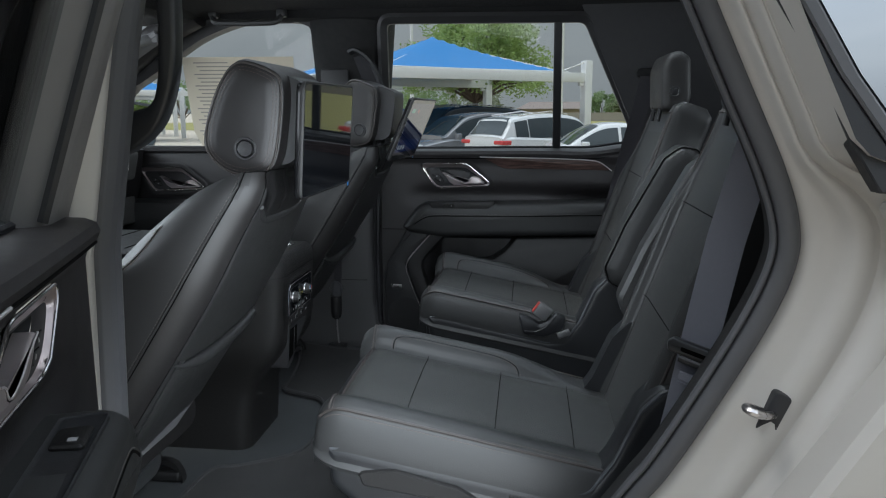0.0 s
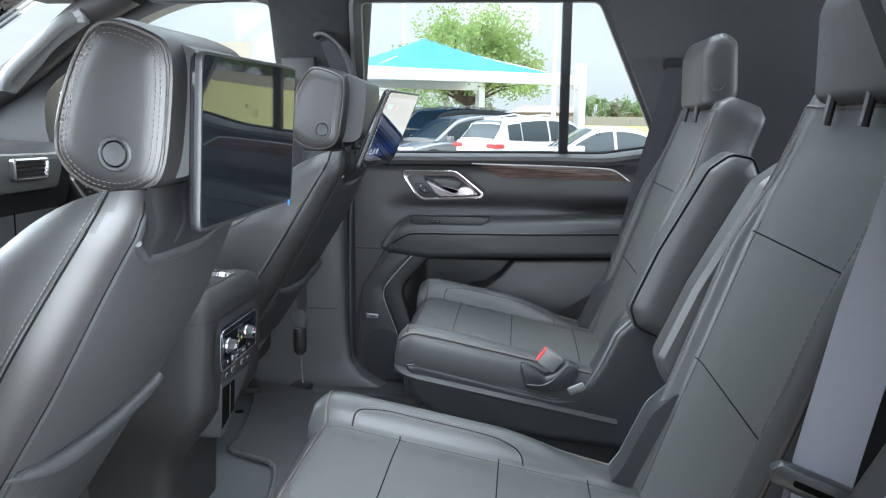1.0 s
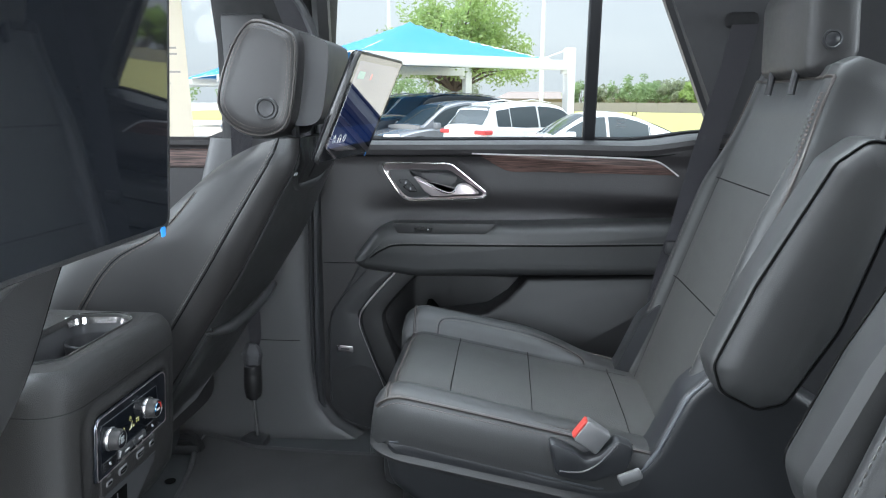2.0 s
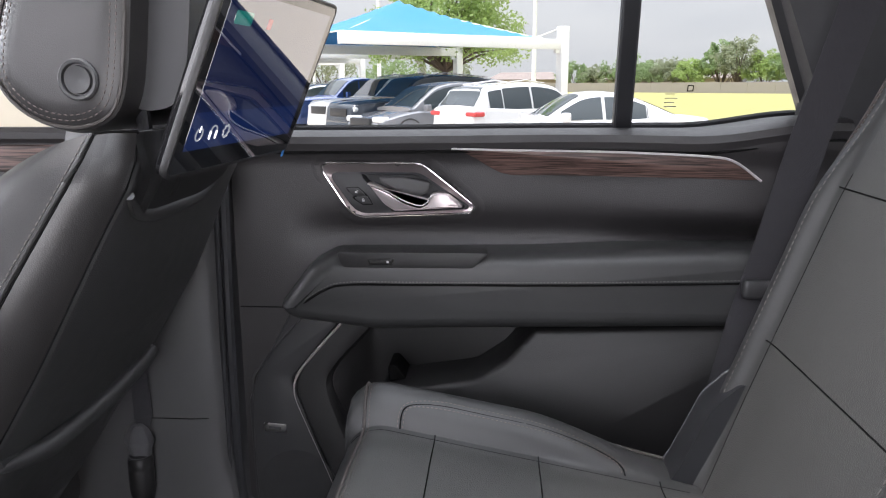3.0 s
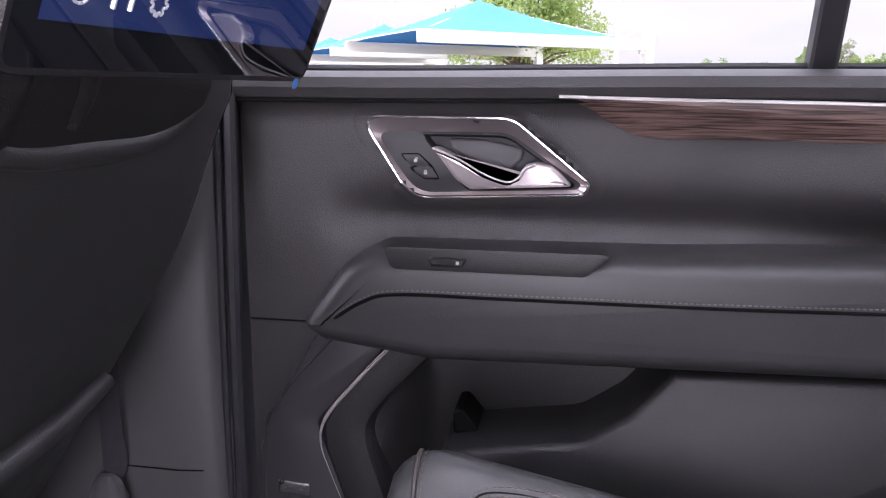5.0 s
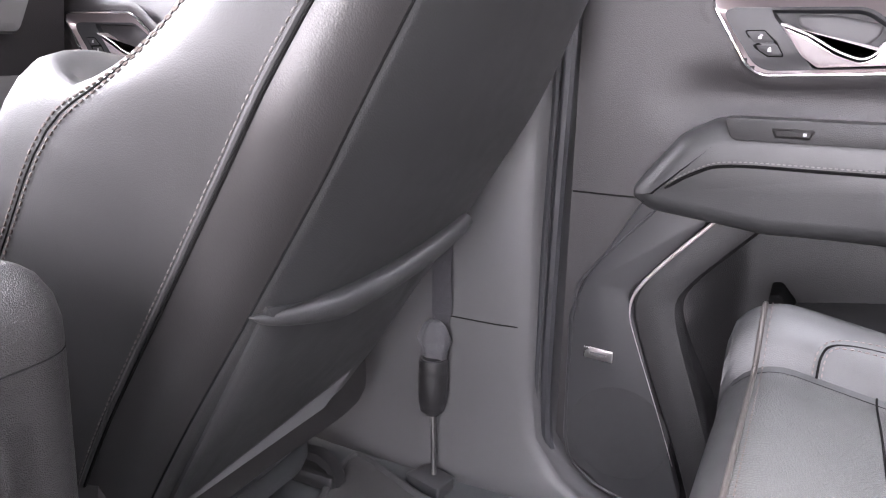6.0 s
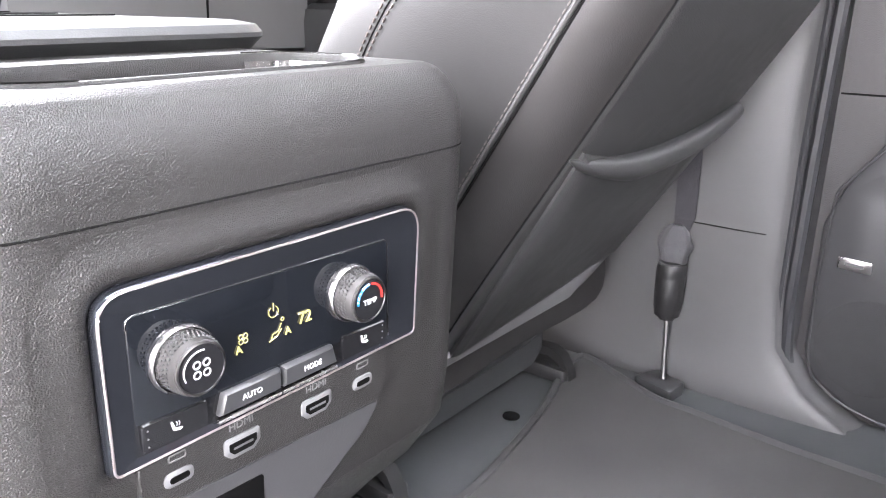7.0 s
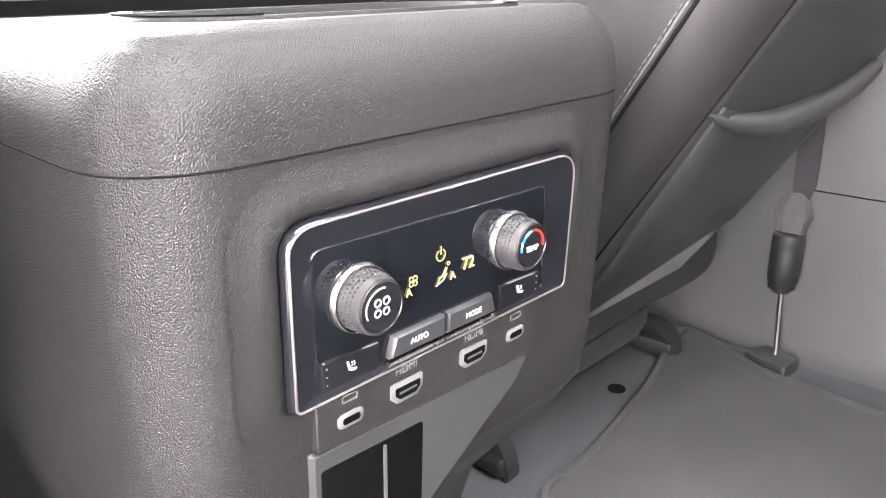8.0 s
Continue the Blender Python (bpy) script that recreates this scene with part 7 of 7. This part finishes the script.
house(6, 180, 8, -10)
house(37, 155, 8, -30)


def canopy(ox, oy, turn, zlift=0.0):
    """Blue shade sail on a cantilever frame: u along the front beam, v away behind it."""
    z = ground_z(ox, oy) + zlift
    d = thing("shade_canopy", (ox, oy, z), "blue fabric shade canopy on white steel posts", "shade canopy", "canopies")
    M = Matrix.Translation((ox, oy, z)) @ pose(0, 0, 0, 0, 0, turn)

    def P(n, bm, m, lab=""):
        return part(n, mapped(bm, M), m, d, lab)

    for y in (0.0, 6.2):
        P("beam", box((-7.4, y - 0.09, 2.72), (0.1, y + 0.09, 3.02), 0.01), STEEL)
        P("post", box((0.0, y - 0.14, -0.1), (0.28, y + 0.14, 3.42), 0.015), STEEL)
        P("bracket", box((-0.18, y - 0.06, 2.6), (0.0, y + 0.06, 2.72), 0.01), STEEL)
        P("stay", tube([(0.0, y, 3.35), (-0.9, y, 3.06)], 0.02, 6), STEEL)

    def top(i, j):
        a, b = 2 * i - 1, 2 * j - 1
        m = max(abs(a), abs(b))
        return (-4.0 + 3.35 * a, 3.1 + 3.1 * b, 3.04 + 1.22 * (1 - m) - 0.10 * math.sin(math.pi * m) * (1 - 0.3 * m))

    P("fabric", sheet(top, 24, 24), FABRIC, "taut blue shade cloth")
    P("edge_cable", tube([(-7.35, 0, 3.05), (-4, 0.0, 3.035), (-0.65, 0, 3.05), (-0.65, 6.2, 3.05), (-7.35, 6.2, 3.05)], 0.02, 6, closed=True), STEEL)
    for q in ((-7.3, 0.0), (-0.7, 0.0), (-0.7, 6.2), (-7.3, 6.2)):
        P("rafter", tube([(q[0], q[1], 3.0), (-4.0, 3.1, 4.05)], 0.035, 6), STEEL)
    return d


canopy(1.75, 25.6, 35)
canopy(-3.6, 34.5, 35)
canopy(-9.0, 43.4, 35)
canopy(-14.4, 52.3, 35)
canopy(-20.0, 44.0, 35)
canopy(-26.0, 53.0, 35)

for x, y, h, t in ((1.68, 41.5, 9.5, 200), (-7.0, 45.0, 8.2, 185), (-15, 62, 8.5, 185), (-20, 75, 8.5, 185)):
    z = ground_z(x, y)
    lp = thing("lamp_post", (x, y, z), "tall white lot light pole", "lamp post", "light poles")
    part("pole", tube([(x, y, z - 0.05), (x, y, z + h)], [0.13, 0.09], 10), STEEL, lp)
    part("lamp_head", mapped(box((-1.4, -0.18, -0.06), (-0.3, 0.18, 0.08), 0.03), Matrix.Translation((x, y, z + h)) @ pose(0, 0, 0, 0, 0, t - 180)), STEEL, lp)
    part("arm", mapped(box((-0.5, -0.05, -0.04), (0.05, 0.05, 0.04), 0.02), Matrix.Translation((x, y, z + h)) @ pose(0, 0, 0, 0, 0, t - 180)), STEEL, lp)


def parked_car(kind, paint, x, y, turn, label, scale=1.0):
    """Local axes: x forward, y left, z up; the origin on the ground under the middle."""
    z = ground_z(x, y)
    d = thing("parked_car", (x, y, z), label, "car", "parked cars")
    M = Matrix.Translation((x, y, z)) @ pose(0, 0, 0, 0, 0, turn) @ Matrix.Scale(scale, 4)

    def P(n, bm, m, parent=d, lab=""):
        return part(n, mapped(bm, M), m, parent, lab)

    W = 0.93
    if kind == "sedan":
        L, belt = 2.4, [(-2.4, 0.62), (-2.3, 0.95), (-1.7, 1.0), (-0.8, 0.97), (0.5, 0.93), (0.95, 0.92), (1.7, 0.82), (2.2, 0.72), (2.4, 0.5)]
        cab = [((-1.75, 0.99), (-0.75, 1.40)), ((-0.3, 0.95), (-0.35, 1.46)), ((0.95, 0.90), (0.1, 1.42))]
        wx, wr, roofw = (1.4, -1.4), 0.33, 0.56
    elif kind == "suv":
        L, belt = 2.32, [(-2.32, 0.6), (-2.28, 1.05), (-2.1, 1.12), (-0.8, 1.08), (0.5, 1.04), (1.0, 1.06), (1.8, 0.98), (2.2, 0.82), (2.32, 0.55)]
        cab = [((-2.25, 1.08), (-1.75, 1.60)), ((-0.5, 1.05), (-0.5, 1.70)), ((1.05, 1.02), (0.35, 1.62))]
        wx, wr, roofw = (1.42, -1.35), 0.37, 0.62
    elif kind == "van":
        L, belt = 2.55, [(-2.55, 0.6), (-2.5, 1.0), (-2.2, 1.08), (-0.8, 1.02), (0.6, 0.98), (1.3, 0.98), (2.0, 0.86), (2.42, 0.72), (2.55, 0.5)]
        cab = [((-2.45, 1.05), (-2.05, 1.62)), ((-0.5, 1.0), (-0.5, 1.74)), ((1.45, 0.95), (0.45, 1.62))]
        wx, wr, roofw = (1.55, -1.5), 0.36, 0.66
    else:
        L, belt = 2.85, [(-2.85, 0.75), (-2.82, 1.25), (-2.3, 1.3), (-0.9, 1.3), (0.0, 1.25), (1.1, 1.26), (2.3, 1.2), (2.75, 1.1), (2.85, 0.7)]
        cab = [((-1.0, 1.27), (-0.8, 1.85)), ((0.1, 1.22), (0.0, 1.92)), ((1.15, 1.22), (0.45, 1.84))] if kind == "truck" else [((-2.75, 1.25), (-2.4, 1.85)), ((-0.5, 1.22), (-0.5, 1.95)), ((1.2, 1.22), (0.45, 1.86))]
        wx, wr, roofw = (1.85, -1.75), 0.42, 0.70
    fl = 0.24 if kind in ("sedan", "van") else 0.32
    secs = []
    for bx, bz in spline(belt, 5):
        e = 1 - 0.16 * max(0, (abs(bx) - L + 0.5) / 0.5) ** 2
        lo = fl + 0.10 * max(0, (abs(bx) - L + 0.25) / 0.25)
        w = W * e
        secs.append([(bx, a, c) for a, c in ((-w * 0.92, lo), (-w, lo + 0.10), (-w * 1.01, lo + (bz - lo) * 0.55), (-w * 0.97, bz - 0.06), (-w * 0.88, bz), (0, bz + 0.02), (w * 0.88, bz), (w * 0.97, bz - 0.06), (w * 1.01, lo + (bz - lo) * 0.55), (w, lo + 0.10), (w * 0.92, lo))])
    P("body", loft(secs), paint)
    # cabin: a smooth roof line over the belt, narrowing upwards
    (b0, t0), (b1, t1), (b2, t2) = cab
    rear_k = (b0[0] * 0.45 + t0[0] * 0.55, b0[1] * 0.4 + t0[1] * 0.6)
    front_k = (b2[0] * 0.5 + t2[0] * 0.5, b2[1] * 0.42 + t2[1] * 0.58)
    line = spline([b0, rear_k, t0, t1, t2, front_k, (b2[0] + 0.05, b2[1] - 0.01)], 6)
    peak = max(q[1] for q in line)

    def roof_z(x):
        for (xa, za), (xb, zb2) in zip(line, line[1:]):
            if xa <= x <= xb:
                return za + (zb2 - za) * (x - xa) / max(1e-6, xb - xa)
        return b1[1]

    def skin(x, f, out=0.0):
        """Side of the cabin at x, f from belt to roof edge."""
        tz = roof_z(x) - 0.05
        h = max(0.02, tz - b1[1])
        rw = 0.83 + (roofw + 0.02 - 0.83) * h / (peak - b1[1])
        return (x, 0.83 + (rw - 0.83) * f ** 1.3 + out, b1[1] - 0.03 + (h + 0.03) * f)

    stations = []
    for x, tz in line:
        half = [skin(x, f) for f in (0.0, 0.35, 0.7, 1.0)]
        yr = half[-1][1]
        half += [(x, yr * 0.93, half[-1][2] + 0.035), (x, yr * 0.6, half[-1][2] + 0.058), (x, 0, half[-1][2] + 0.068)]
        stations.append(half + [(p[0], -p[1], p[2]) for p in half[-2::-1]])
    P("cabin", loft(stations), paint)

    def side_pane(x0, x1, f0, f1, sy):
        g = [[skin(x0 + (x1 - x0) * i / 8, f0 + (f1 - f0) * j / 3, 0.008) for j in range(4)] for i in range(9)]
        g = [[(p[0], sy * p[1], p[2]) for p in r] for r in g]
        P("side_window", sheet(lambda u, v: g[round(u * 8)][round(v * 3)], 8, 3), CARGLASS)

    def end_pane(x0, x1, name):
        def fn(u, v):
            x = x0 + (x1 - x0) * u
            yr = skin(x, 1.0)[1]
            g = 1.7 * v - 0.85
            return (x + (0.006 if name == "windscreen" else -0.006), yr * g, roof_z(x) - 0.05 + 0.068 - 0.032 * abs(g) ** 2 + 0.012)
        P(name, sheet(fn, 6, 8), CARGLASS)

    post = b1[0] + 0.05
    for sy in (-1, 1):
        if kind != "truck":
            side_pane(b0[0] * 0.55 + t0[0] * 0.45 + 0.22, b0[0] * 0.3 + b1[0] * 0.7 - 0.36, 0.14, 0.9, sy)
            side_pane(b0[0] * 0.3 + b1[0] * 0.7 - 0.33, post - 0.03, 0.1, 0.93, sy)
        else:
            side_pane(t0[0] + 0.05, post - 0.03, 0.1, 0.92, sy)
        side_pane(post + 0.03, t2[0] * 0.45 + b2[0] * 0.55, 0.1, 0.92, sy)
    end_pane(t2[0] + 0.06, b2[0] - 0.04, "windscreen")
    end_pane(b0[0] + 0.06, t0[0] - 0.06, "rear_window")
    for px in wx:
        for sy in (-1, 1):
            wh = P("wheel", disc((px, sy * 0.70, wr), (0, sy, 0), wr, [(0.6, 0.0), (0.96, 0.0), (1, 0.03), (1, 0.19), (0.95, 0.22), (0.72, 0.225)], 26), TYRE)
            P("rim", disc((px, sy * 0.915, wr), (0, sy, 0), wr * 0.7, [(1, 0.0), (1, 0.012), (0.92, 0.012), (0.88, -0.03), (0.3, -0.02), (0.25, 0.0), (0.03, 0.002)], 22), RUBBER, wh)
            spokes = [tube([(px + math.cos(a) * wr * 0.12, sy * 0.925, wr + math.sin(a) * wr * 0.12), (px + math.cos(a) * wr * 0.64, sy * 0.925, wr + math.sin(a) * wr * 0.64)], 0.028, 5) for a in [2 * math.pi * i / 6 for i in range(6)]]
            P("spokes", join(disc((px, sy * 0.92, wr), (0, sy, 0), wr * 0.70, [(1, 0.0), (1, 0.01), (0.9, 0.012), (0.89, 0)], 22), *spokes), RIM, wh)
            P("wheel_arch", disc((px, sy * 0.80, wr + 0.02), (0, sy, 0), wr * 1.16, [(1, 0.0), (1, 0.138), (0.9, 0.139), (0.86, 0.05), (0.05, 0.05)], 26), RUBBER)
    hz = {"sedan": 0.68, "suv": 0.86, "van": 0.78}.get(kind, 0.98)
    for sy in (-1, 1):
        P("head_lamp", box((L - 0.42, min(sy * 0.52, sy * 0.86), hz - 0.09), (L - 0.06, max(sy * 0.52, sy * 0.86), hz + 0.07), 0.05), LAMP_CLEAR)
        P("tail_lamp", box((-L - 0.004, min(sy * 0.52, sy * 0.915), hz + 0.06), (-L + 0.3, max(sy * 0.52, sy * 0.915), hz + 0.17), 0.04), LAMP_RED)
        P("mirror", box((b2[0] - 0.5, min(sy * 0.92, sy * 1.1), b2[1] + 0.02), (b2[0] - 0.34, max(sy * 0.92, sy * 1.1), b2[1] + 0.2), 0.04), paint)
    P("grille", box((L - 0.1, -0.5, hz - 0.22), (L + 0.012, 0.5, hz + 0.02), 0.02), RUBBER)
    P("front_bumper", box((L - 0.2, -0.8, fl + 0.03), (L + 0.04, 0.8, fl + 0.28), 0.08), SATIN if kind == "truck" else paint)
    P("rear_bumper", box((-L - 0.05, -0.82, fl + 0.05), (-L + 0.2, 0.82, fl + 0.34), 0.08), paint)
    P("number_plate", box((-L - 0.062, -0.16, hz - 0.1), (-L - 0.04, 0.16, hz + 0.02), 0.004), STEEL)
    if kind in ("suv", "big"):
        for sy in (-1, 1):
            P("roof_rail", tube([(t0[0] + 0.2, sy * roofw * 0.92, t0[1] + 0.05), (t1[0], sy * roofw * 0.95, t1[1] + 0.06), (t2[0] - 0.2, sy * roofw * 0.9, t2[1] + 0.06)], 0.02, 6), SATIN)
    return d


def coat(name, c, metal=0.2):
    return mat(name, c, 0.25, metal, var=0.04, coat=0.8, rvar=0.03)


WHITE, GREY, NAVY, BLUE, SILVER, BLACK = coat("white_paint", (0.6, 0.605, 0.61), 0.0), coat("grey_paint", (0.2, 0.205, 0.22)), coat("navy_paint", (0.03, 0.04, 0.07)), coat("blue_paint", (0.03, 0.07, 0.22)), coat("silver_paint", (0.42, 0.43, 0.45), 0.5), coat("black_paint", (0.035, 0.045, 0.06))
parked_car("sedan", WHITE, 1.52, 16.8, 190, "white sedan parked across the bay", 1.03)
parked_car("suv", WHITE, 0.55, 21.0, 40, "white sport utility with roof rails, parked nose in")
parked_car("van", GREY, -1.85, 22.9, 220, "grey people carrier parked nose out")
parked_car("big", BLACK, -2.6, 25.0, 220, "black large sport utility parked nose out")
parked_car("big", WHITE, -3.7, 27.1, 220, "white large sport utility parked nose out")
parked_car("truck", BLUE, -5.6, 29.6, 220, "blue pickup truck parked nose out")
parked_car("suv", SILVER, -7.8, 32.2, 220, "silver sport utility in the parked row")
parked_car("sedan", SILVER, -9.6, 34.6, 220, "silver saloon in the parked row")
parked_car("suv", NAVY, -11.6, 37.2, 220, "dark blue sport utility in the parked row")
